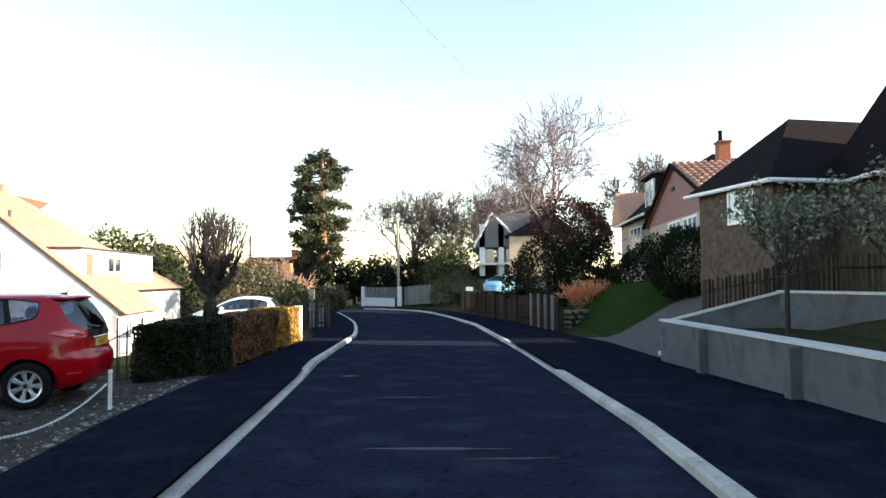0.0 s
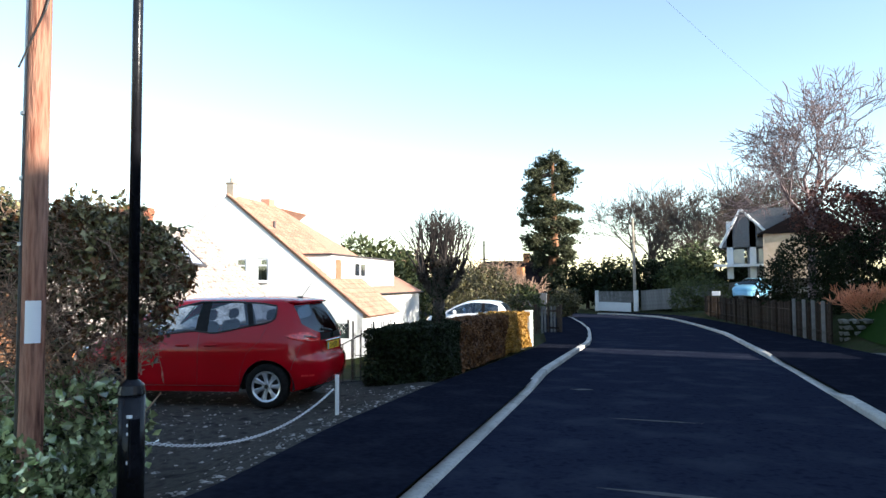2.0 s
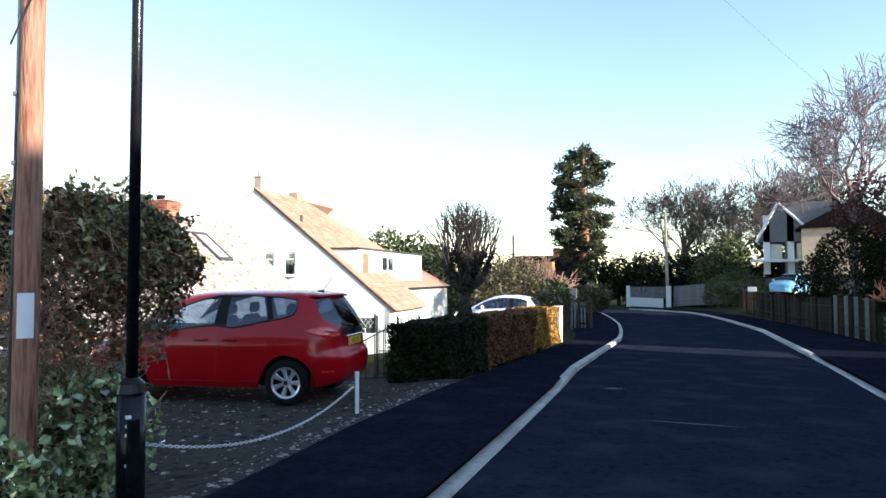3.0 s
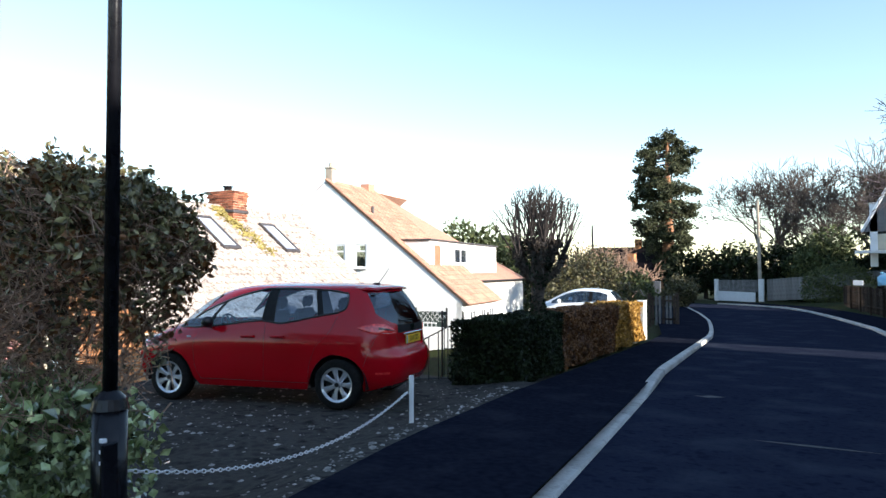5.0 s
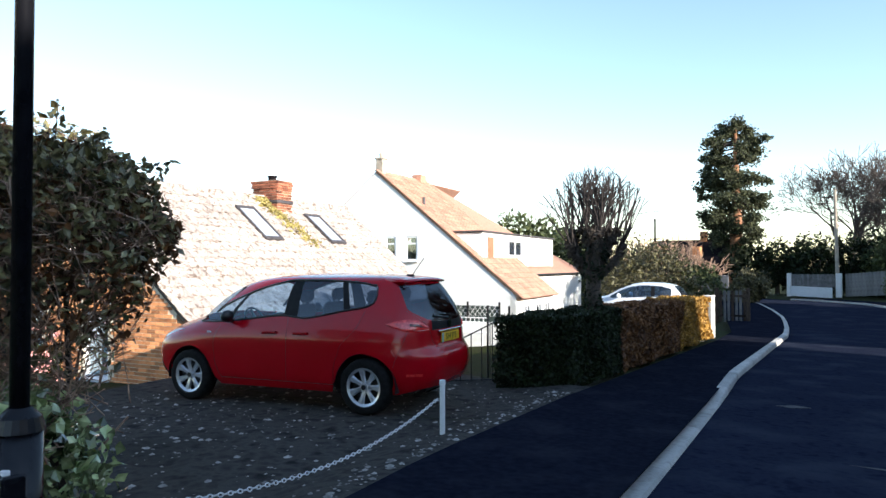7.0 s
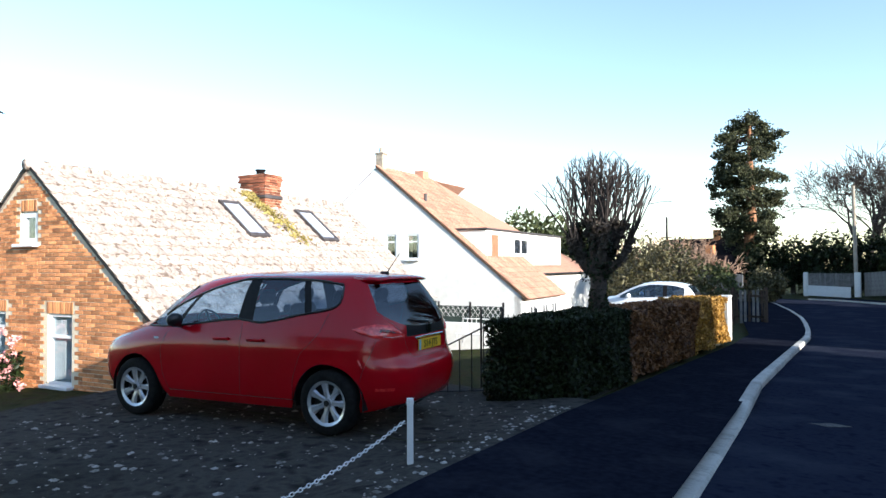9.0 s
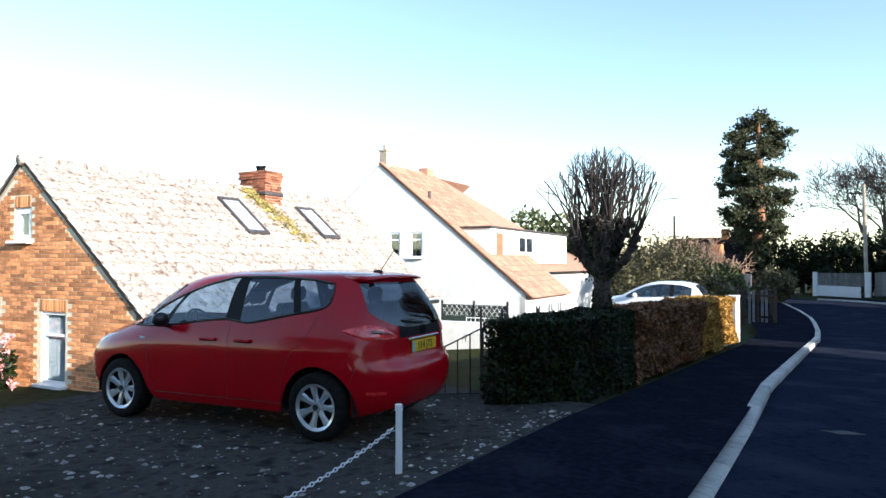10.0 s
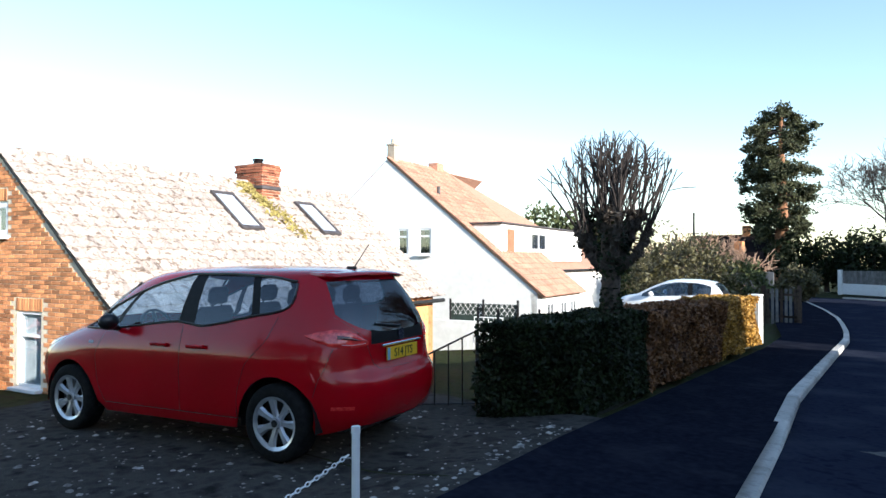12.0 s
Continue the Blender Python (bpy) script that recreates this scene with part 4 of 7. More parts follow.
def brick_house():
    h = new("brick_house")
    h.matrix_world = frame_of((-15.15, 8.08))
    tagged(h, "orange brick gabled house with a lichen-mottled tiled roof", "house")
    apex, ue, ze = 3.60, 3.2, 0.88
    slope = (apex - ze) / ue
    top = lambda u: apex - abs(u) * slope
    holes = [(0.61, 1.33, -0.5, 0.81), (-0.27, 0.27, 2.13, 2.75), (-1.5, -0.72, -0.1, 0.81)]
    special = [(0.58, 1.36, 0.815, 1.04), (-0.24, 0.24, 2.755, 2.98), (-1.53, -0.69, 0.815, 1.04)]
    cells(-3.2, 3.2, -1.2, lambda u: top(u) - 0.02, holes, 0.24, MORTAR, h, "gable_wall")
    brick_wall(h, -3.2, 3.2, -1.05, top, holes, special, lambda u, z: 0.3 < u < 2.6 and -0.2 < z < 2.2)
    part("street_wall", boxes(((3.08, 5.0, -0.2), (0.24, 9.5, 2.1))), BRICK_STUFF, h)
    part("back_wall", boxes(((-3.08, 5.0, -0.2), (0.24, 9.5, 2.1))), BRICK_STUFF, h)
    bm = bmesh.new()
    prism(bm, [(-3.2, -1.2), (3.2, -1.2), (3.2, ze), (0, apex - 0.02), (-3.2, ze)], lambda p, q: (p, 9.75, q), lambda p, q: (p, 10.0, q))
    part("far_gable", bm, BRICK_STUFF, h)
    for sgn in (1, -1):
        bm = bmesh.new()
        prism(bm, [(0, apex), (sgn * (ue + 0.22), ze - 0.22 * slope), (sgn * (ue + 0.22), ze - 0.22 * slope + 0.06), (0, apex + 0.06)], lambda p, q: (p, -0.02, q), lambda p, q: (p, 10.1, q))
        part("roof", bm, TILE_PALE, h)
        bm = bmesh.new()
        prism(bm, [(0, apex + 0.02), (sgn * (ue + 0.24), ze - 0.24 * slope + 0.02), (sgn * (ue + 0.24), ze - 0.24 * slope + 0.075), (0, apex + 0.075)], lambda p, q: (p, -0.05, q), lambda p, q: (p, -0.022, q))
        part("bargeboard", bm, TRIM_DARK, h, "dark verge board")
        pantiles(h, (0, apex + 0.03), (sgn * (ue + 0.25), ze - 0.25 * slope + 0.03), -0.05, 10.1, 0.3, 0.3, (TILE_PALE, TILE_PALE_PIECE), (lambda s, v: 0.3 < s < 3.6 and 0 < v < 8.2) if sgn > 0 else (lambda s, v: False))
    for i in range(23):
        bm = bmesh.new()
        bmesh.ops.create_cone(bm, cap_ends=True, segments=10, radius1=0.115, radius2=0.105, depth=0.45, matrix=pose(0, -0.1 + 0.225 + i * 0.445, apex + 0.06, 90, 0, 0))
        part("ridge_tile", bm, TILE_PALE_PIECE, h, "", True)
    part("gutter", rod(bmesh.new(), (ue + 0.3, -0.1, ze - 0.3), (ue + 0.3, 10.1, ze - 0.3), 0.055, n=10), TRIM_DARK, h, "dark gutter along the eaves")
    # windows
    window_part(h, 0.61, 1.33, -0.5, 0.81, transom=0.68)
    window_part(h, -0.27, 0.27, 2.13, 2.75, curtain=False, frame=0.11)
    window_part(h, -1.5, -0.72, -0.1, 0.81, transom=0.68)
    # rooflights
    n = Vector((slope, 0, 1)).normalized()
    for ua, ub, va, vb in ((0.5, 1.56, 4.27, 4.97), (0.55, 1.58, 7.08, 7.8)):
        q = lambda u, v, o: Vector((u, v, apex + 0.06 - u * slope)) + n * o
        sky_l = new("rooflight")
        sky_l.parent = h
        bm = bmesh.new()
        w = 0.065
        for (a, b, c, d) in ((ua, ub, va, va + w), (ua, ub, vb - w, vb), (ua, ua + w, va + w, vb - w), (ub - w * 1.3, ub, va + w, vb - w)):
            lo = [bm.verts.new(q(x, y, 0.0)) for x, y in ((a, c), (b, c), (b, d), (a, d))]
            hi = [bm.verts.new(q(x, y, 0.13)) for x, y in ((a, c), (b, c), (b, d), (a, d))]
            bm.faces.new(hi)
            for i in range(4):
                bm.faces.new((lo[i], lo[(i + 1) % 4], hi[(i + 1) % 4], hi[i]))
        part("window_frame", bm, LEAD, sky_l, "dark metal rooflight frame")
        bm = bmesh.new()
        bm.faces.new([bm.verts.new(q(x, y, 0.1)) for x, y in ((ua + w, va + w), (ub - w, va + w), (ub - w, vb - w), (ua + w, vb - w))])
        part("pane", bm, ROOFLIGHT_PANE, sky_l, "pane with the sky's pale reflection put into its colour")
    # lichen
    rng = np.random.default_rng(6)
    s = rng.uniform(0.05, 1.75, 900)
    vv = 5.65 + s * 0.32 + rng.normal(0, 0.17, 900)
    keep = rng.uniform(size=900) < 1.1 - s / 1.9
    pts = [q0 for q0 in (Vector((a, b, apex + 0.06 - a * slope)) + n * (0.08 + 0.03 * rng.uniform()) for a, b in zip(s[keep], vv[keep]))]
    ob = new("lichen", leaf_mesh("lichen", [tuple(p) for p in pts], 0.075, MOSS, 0.6))
    ob.parent = h
    tagged(ob, "yellow lichen and moss below the chimney", kind="stuff")
    # chimney
    ch = new("chimney")
    ch.parent = h
    tagged(ch, "brick chimney stack with a clay pot")
    part("core", boxes(((0.08, 6.3, 3.6), (0.9, 0.62, 1.15))), MORTAR, ch)
    vs, fs = [], []
    for r in range(15):
        z = 3.08 + r * 0.075
        o = 0.03 if r >= 12 else 0.0
        for side in range(4):
            L = (0.92, 0.64)[side % 2] + 2 * o
            nb = (4, 3)[side % 2]
            for k in range(nb):
                c = -L / 2 + (k + 0.5 + (0.18 if r % 2 else -0.18)) * L / nb
                hw = L / nb / 2 - 0.006
                lo, hi2 = max(-L / 2, c - hw), min(L / 2, c + hw)
                off = (0.32, 0.46)[side % 2] + o
                k0 = len(vs)
                for t2 in (lo, hi2):
                    for dep in (off - 0.05, off + 0.006):
                        for dz in (-0.032, 0.032):
                            p = [(t2, -dep), (dep, t2), (t2, dep), (-dep, t2)][side]
                            vs.append((0.08 + p[0], 6.3 + p[1], z + dz))
                fs += [(k0, k0 + 1, k0 + 5, k0 + 4), (k0 + 2, k0 + 3, k0 + 7, k0 + 6), (k0, k0 + 2, k0 + 3, k0 + 1), (k0 + 4, k0 + 5, k0 + 7, k0 + 6), (k0 + 1, k0 + 3, k0 + 7, k0 + 5), (k0, k0 + 4, k0 + 6, k0 + 2)]
    st = new("brickwork", mesh("brickwork", vs, fs, CHIMNEY_BRICK))
    st.parent = ch
    tagged(st, "orange brick courses", kind="stuff")
    part("pot", rod(rod(bmesh.new(), (0.08, 6.3, 4.15), (0.08, 6.3, 4.3), 0.13, 0.11, 16), (0.08, 6.3, 4.3), (0.08, 6.3, 4.34), 0.14, 0.14, 16), TILE_DARK, ch, "dark clay chimney pot")
    part("flashing", boxes(((0.08, 6.3, 3.56), (1.0, 0.7, 0.1)), bevel=0.02), LEAD, ch)


# opaque rooflight glass, the sky's reflection put into its pale colour
ROOFLIGHT_PANE = material("rooflight_glass_sky_tint", [(0.42, 0.46, 0.56), (0.52, 0.56, 0.64)], 0.06, 2, coat=1.0)
brick_house()


def white_house():
    h = new("white_house")
    h.matrix_world = frame_of((-21.463, 23.587))
    tagged(h, "white rendered house with a steep orange tiled roof and dormer", "house")
    apex, ue = 5.9, 6.75
    slope = 0.816
    top = lambda u: apex - abs(u) * slope
    holes = [(0.48, 1.02, 1.94, 3.0), (1.5, 2.1, 1.94, 3.0)]
    cells(-6.6, 6.6, -2.2, lambda u: top(u) - 0.03, holes, 0.25, RENDER_WHITE, h, "gable_wall")
    for a in holes:
        window_part(h, *a, transom=0.7, curtain=False, frame=0.07)
    part("street_wall", boxes(((6.45, 2.5, -0.6), (0.25, 5.0, 2.2))), RENDER_WHITE, h)
    for k, v in enumerate((0.9, 2.4, 3.6)):
        window_part_side(h, 6.58, v, v + 0.75, -0.75, 0.1)
    bm = bmesh.new()
    prism(bm, [(0, apex), (ue + 0.05, apex - (ue + 0.05) * slope), (ue + 0.05, apex - (ue + 0.05) * slope + 0.1), (0, apex + 0.1)], lambda p, q: (p, -0.02, q), lambda p, q: (p, 5.0, q))
    part("roof", bm, TILE_ORANGE, h)
    bm = bmesh.new()
    prism(bm, [(0, apex), (-ue, apex - ue * slope), (-ue, apex - ue * slope + 0.03), (0, apex + 0.03)], lambda p, q: (p, 0.03, q), lambda p, q: (p, 9.0, q))
    part("roof", bm, TILE_ORANGE, h)
    bm = bmesh.new()
    prism(bm, [(0, apex + 0.03), (ue + 0.07, apex - (ue + 0.07) * slope + 0.03), (ue + 0.07, apex - (ue + 0.07) * slope + 0.1), (0, apex + 0.1)], lambda p, q: (p, -0.055, q), lambda p, q: (p, -0.022, q))
    part("bargeboard", bm, material("brown_verge", [(0.09, 0.055, 0.035), (0.14, 0.085, 0.055)], 0.8, 5), h, "brown verge board")
    pantiles(h, (0, apex + 0.06), (ue + 0.1, apex - (ue + 0.1) * slope + 0.06), -0.05, 5.0, 0.33, 0.33, (TILE_ORANGE, TILE_ORANGE_PIECE), lambda s, v: True, 0.05, 0.03, 300)
    # hipped far end
    bm = bmesh.new()
    p = [(0, 4.9, apex + 0.08), (3.35, 4.9, apex - 3.35 * slope + 0.08), (3.35, 9.6, apex - 3.35 * slope + 0.08)]
    vs = [bm.verts.new(q) for q in p] + [bm.verts.new((q[0], q[1], q[2] - 0.3)) for q in p]
    bm.faces.new(vs[:3]), bm.faces.new(vs[3:])
    for i in range(3):
        bm.faces.new((vs[i], vs[(i + 1) % 3], vs[3 + (i + 1) % 3], vs[3 + i]))
    part("hip_roof", bm, TILE_ORANGE, h)
    part("body", boxes(((-1.0, 7.2, 0.6), (8.0, 4.6, 4.4))), RENDER_WHITE, h)
    # flat-roofed dormer
    dm = new("dormer")
    dm.parent = h
    part("dormer_wall", boxes(((4.0, 5.5, 2.4), (1.8, 9.9, 1.44))), RENDER_WHITE, dm, "white boarded dormer")
    part("dormer_roof", boxes(((4.0, 5.5, 3.17), (2.0, 10.1, 0.07)), bevel=0.01), LEAD, dm, "dark flat roof edge")
    part("brick_panel", boxes(((4.91, 1.45, 2.42), (0.05, 0.62, 1.05))), CHIMNEY_BRICK, dm, "red brick panel")
    window_part_side(dm, 4.9, 3.5, 5.3, 2.15, 2.88)
    # lower wing beyond
    wing = new("wing")
    wing.parent = h
    part("wing_wall", boxes(((2.3, 10.6, -0.2), (5.6, 10.2, 3.0))), RENDER_WHITE, wing)
    bm = bmesh.new()
    prism(bm, [(5.3, 1.3), (2.3, 3.3), (-0.6, 1.3), (-0.6, 1.2), (5.3, 1.2)], lambda p, q: (p, 5.5, q), lambda p, q: (p, 15.9 - (q - 1.2) * 1.2, q))
    part("wing_roof", bm, TILE_ORANGE, wing, "orange tiled lower roof")
    part("gutter", rod(bmesh.new(), (5.34, 5.4, 1.26), (5.34, 15.9, 1.26), 0.05, n=8), TRIM_DARK, wing)
    # chimney, vent
    ch = part("chimney", boxes(((0.1, 0.3, 6.05), (0.36, 0.36, 0.9)), ((0.1, 0.3, 6.52), (0.42, 0.42, 0.08)), bevel=0.015), RENDER_CREAM, h, "small pale chimney at the gable")
    part("pot", rod(bmesh.new(), (0.1, 0.3, 6.55), (0.1, 0.3, 6.78), 0.09, 0.075, 12), RENDER_CREAM, ch)
    part("vent_pipe", rod(bmesh.new(), (2.0, 0.8, 4.25), (2.0, 0.8, 4.75), 0.07, n=10), LEAD, h, "dark soil vent pipe")
    part("ridge_stack", boxes(((0.1, 3.9, 6.0), (0.5, 0.6, 0.4)), bevel=0.02), TILE_ORANGE, h)
    part("downpipe", rod(bmesh.new(), (-0.9, -0.06, -1.0), (-0.9, -0.06, 2.3), 0.035, n=8), UPVC, h)


def window_part_side(parent, u, v0, v1, z0, z1):
    """A window in a wall that faces the street."""
    w = new("window")
    w.parent = parent
    vc, zc, dv, dz = (v0 + v1) / 2, (z0 + z1) / 2, v1 - v0, z1 - z0
    f = 0.06
    bm = boxes(((u + 0.02, v0 + f / 2, zc), (0.08, f, dz)), ((u + 0.02, v1 - f / 2, zc), (0.08, f, dz)), ((u + 0.02, vc, z0 + f / 2), (0.078, dv - 2 * f, f)), ((u + 0.02, vc, z1 - f / 2), (0.078, dv - 2 * f, f)), ((u + 0.02, vc, zc), (0.076, f, dz - 2 * f)))
    part("window_frame", bm, UPVC, w)
    part("pane", boxes(((u + 0.015, vc, zc), (0.02, dv - f, dz - f))), PANE_DARK, w, "dark glass")
    return w


PANE_DARK = material("dark_window_pane", [(0.02, 0.025, 0.035), (0.04, 0.05, 0.065)], 0.05, 2, coat=1.0)
TILE_ORANGE_PIECE = material("orange_roof_tile_piece", [(0.36, 0.15, 0.095), (0.48, 0.26, 0.18), (0.42, 0.2, 0.135)], 0.85, 10, bump=0.4, bump_scale=60, piece=0.25, stain=0.35, stain_color=(0.46, 0.3, 0.2))
white_house()


# ---- cars ----
def curve(table, x):
    """Smooth interpolation through a table of (x, value)."""
    xs, vs = [a for a, _ in table], [b for _, b in table]
    if x <= xs[0]:
        return vs[0]
    if x >= xs[-1]:
        return vs[-1]
    i = max(k for k in range(len(xs) - 1) if xs[k] <= x)
    def slope(k):
        if k in (0, len(xs) - 1):
            return 0.0 if k else (vs[1] - vs[0]) / (xs[1] - xs[0])
        d0, d1 = (vs[k] - vs[k - 1]) / (xs[k] - xs[k - 1]), (vs[k + 1] - vs[k]) / (xs[k + 1] - xs[k])
        return 0.0 if d0 * d1 <= 0 else 2 * d0 * d1 / (d0 + d1)
    h = xs[i + 1] - xs[i]
    t = (x - xs[i]) / h
    return (2 * t**3 - 3 * t**2 + 1) * vs[i] + (t**3 - 2 * t**2 + t) * h * slope(i) + (-2 * t**3 + 3 * t**2) * vs[i + 1] + (t**3 - t**2) * h * slope(i + 1)


CAR_RED = material("red_car_paint", [(0.36, 0.0, 0.005), (0.42, 0.0, 0.007)], 0.25, 2, coat=0.5, spec=0.25)
CAR_WHITE = material("white_car_paint", [(0.72, 0.73, 0.75), (0.78, 0.79, 0.8)], 0.3, 2, coat=1.0)
CAR_BLUE = material("pale_blue_car_paint", [(0.16, 0.42, 0.6), (0.22, 0.5, 0.68)], 0.3, 2, coat=1.0)
TYRE = material("tyre_rubber", [(0.007, 0.007, 0.007), (0.014, 0.014, 0.014)], 0.85, 20, bump=0.3, spec=0.12)
RIM = material("silver_alloy", [(0.5, 0.51, 0.54), (0.64, 0.65, 0.68)], 0.25, 8, metal=0.6, coat=0.4)
TRIM_BLACK = material("black_plastic_trim", [(0.008, 0.008, 0.009), (0.015, 0.015, 0.016)], 0.35, 20)
CHROME = material("chrome", [(0.7, 0.7, 0.72), (0.8, 0.8, 0.82)], 0.12, 5, metal=1.0)
LAMP_RED = material("red_lamp_lens", [(0.5, 0.006, 0.01), (0.9, 0.06, 0.05)], 0.12, 30, coat=1.0)
LAMP_DARK = material("dark_red_lens", [(0.05, 0.001, 0.002), (0.1, 0.002, 0.004)], 0.1, 25, coat=1.0)
LAMP_CLEAR = material("clear_lamp_lens", [(0.5, 0.5, 0.52), (0.75, 0.76, 0.78)], 0.1, 25, coat=1.0)
SEAT = material("dark_seat_cloth", [(0.01, 0.012, 0.016), (0.022, 0.024, 0.03)], 0.9, 30)
PLATE_YELLOW = material("yellow_number_plate", [(0.75, 0.45, 0.02), (0.82, 0.5, 0.03)], 0.4, 8)
CAR_GLASS = glass("tinted_car_glass", (0.5, 0.62, 0.74), 0.1, 0.01)
CAR_GLASS_REAR = glass("rear_side_car_glass", (0.28, 0.36, 0.47), 0.1, 0.01)
CAR_GLASS_DARK = glass("dark_car_glass", (0.1, 0.15, 0.22), 0.12, 0.01)

SMALL = {
    "top": [(-.52, .82), (-.5, .95), (-.45, 1.05), (-.36, 1.2), (-.22, 1.36), (-.05, 1.42), (.4, 1.48), (.8, 1.485), (1.2, 1.44), (1.6, 1.3), (1.95, 1.12), (2.2, 1.0), (2.5, .95), (2.75, .86), (2.92, .72), (2.98, .55)],
    "belt": [(-.52, .72), (-.45, .92), (-.2, 1.0), (.3, 1.0), (1.0, .97), (1.7, .94), (2.1, .93), (2.5, .85), (2.8, .7), (2.98, .5)],
    "dlo": [(-.52, .74), (-.45, .95), (-.3, 1.12), (-.1, 1.28), (.3, 1.37), (.8, 1.39), (1.2, 1.34), (1.6, 1.2), (1.9, 1.04), (2.1, .945), (2.5, .87), (2.8, .72), (2.98, .52)],
    "wide": [(-.52, .55), (-.48, .68), (-.4, .76), (0, .81), (1.5, .815), (2.3, .8), (2.7, .72), (2.92, .56), (2.98, .46)],
    "w_dlo": [(-.52, .53), (-.4, .67), (0, .65), (1, .63), (1.6, .66), (2.1, .74), (2.5, .72), (2.8, .6), (2.98, .42)],
    "w_top": [(-.52, .46), (-.4, .58), (0, .56), (1, .54), (1.6, .58), (2.1, .66), (2.5, .62), (2.8, .5), (2.98, .35)],
    "wheels": (0.0, 2.3), "radius": 0.29, "x0": -.52, "x1": 2.98,
    "shield": (1.25, 2.12), "rear": (-.46, -.2), "side": (-.12, 1.95), "pillars": [(.42, .55)],
}


def car_shell(c):
    """The rings of the body, from the sill round to the middle of the roof, left side only (y up to the width)."""
    stations = [c["x0"] + (c["x1"] - c["x0"]) * (0.5 - 0.5 * math.cos(math.pi * i / 92)) for i in range(93)]
    for a, b in [c["shield"], c["rear"], c["side"], *c["pillars"]]:
        stations += [a, b]
    r = c["radius"] + 0.035
    for xw in c["wheels"]:
        stations += [xw + r * math.cos(math.pi * k / 18) for k in range(19)]
    stations = sorted(stations)
    stations = [s for i, s in enumerate(stations) if i == 0 or s - stations[i - 1] > 0.002]
    rings = []
    for x in stations:
        top, belt, dlo = (curve(c[k], x) for k in ("top", "belt", "dlo"))
        wide, wd, wt = (curve(c[k], x) for k in ("wide", "w_dlo", "w_top"))
        end = max(smooth(c["x0"] + 0.35, c["x0"], x), smooth(c["x1"] - 0.45, c["x1"], x))
        sill = 0.2 + 0.08 * end
        for xw in c["wheels"]:
            if abs(x - xw) < r:
                sill = max(sill, c["radius"] + math.sqrt(r * r - (x - xw) ** 2))
        belt = max(belt, sill + 0.05)
        dlo = max(dlo, belt + 0.012)
        ws = wide - 0.045
        ring = [(0.0, sill + 0.02), (ws * 0.8, sill + 0.02), (ws, sill)]
        for k in range(1, 15):
            f = k / 15
            z = sill + (belt - sill) * f
            bulge = math.sin(math.pi * min(1, (z - 0.15) / 0.95)) if z > 0.15 else 0
            crease = 0.012 * smooth(0.62, 0.7, z) * smooth(0.86, 0.78, z)
            ring.append((wide * 0.955 + 0.04 * bulge + crease - 0.03 * smooth(0.8, 1.05, z), z))
        ring.append((wide * 0.955 - 0.015, belt))
        ring.append((wd + 0.35 * (wide * 0.955 - wd), belt + (dlo - belt) * 0.55))
        ring.append((wd, dlo))
        ring.append((wt, max(dlo + 0.006, top - 0.03)))
        ring.append((wt * 0.6, max(dlo + 0.01, top - 0.004)))
        ring.append((0.0, max(dlo + 0.012, top + 0.004)))
        rings.append([(x, w, z) for w, z in ring])
    return stations, rings


def shell_mesh(name, rings, pick, mat, parent, lift=0.0, label="", both=True, cap=False):
    """Those faces of the shell for which pick(x, k) holds, k being the band; lifted outwards."""
    bm = bmesh.new()
    for side in (1, -1) if both is True else (both,):
        vs = {}
        def vert(i, k):
            if (i, k) not in vs:
                x, y, z = rings[i][k]
                if lift:
                    a, b = rings[max(0, i - 1)][k], rings[min(len(rings) - 1, i + 1)][k]
                    c, d = rings[i][max(0, k - 1)], rings[i][min(len(rings[i]) - 1, k + 1)]
                    nrm = (Vector(b) - Vector(a)).cross(Vector(d) - Vector(c))
                    if nrm.length > 1e-9:
                        nrm.normalize()
                        if nrm.y + nrm.z < 0 and abs(nrm.x) < 0.9:
                            nrm = -nrm
                        x, y, z = Vector((x, y, z)) + nrm * lift
                vs[(i, k)] = bm.verts.new((x, y * side, z))
            return vs[(i, k)]
        for i in range(len(rings) - 1):
            xm = (rings[i][0][0] + rings[i + 1][0][0]) / 2
            for k in range(len(rings[0]) - 1):
                if pick(xm, k, (rings[i][k][2] + rings[i + 1][k + 1][2]) / 2, (rings[i][k][1] + rings[i + 1][k + 1][1]) / 2):
                    bm.faces.new((vert(i, k), vert(i + 1, k), vert(i + 1, k + 1), vert(i, k + 1)))
        if cap:
            for i in (0, len(rings) - 1):
                bm.faces.new([vert(i, k) for k in range(len(rings[0]))])
    bmesh.ops.remove_doubles(bm, verts=bm.verts, dist=0.0015)
    return part(name, bm, mat, parent, label, True)


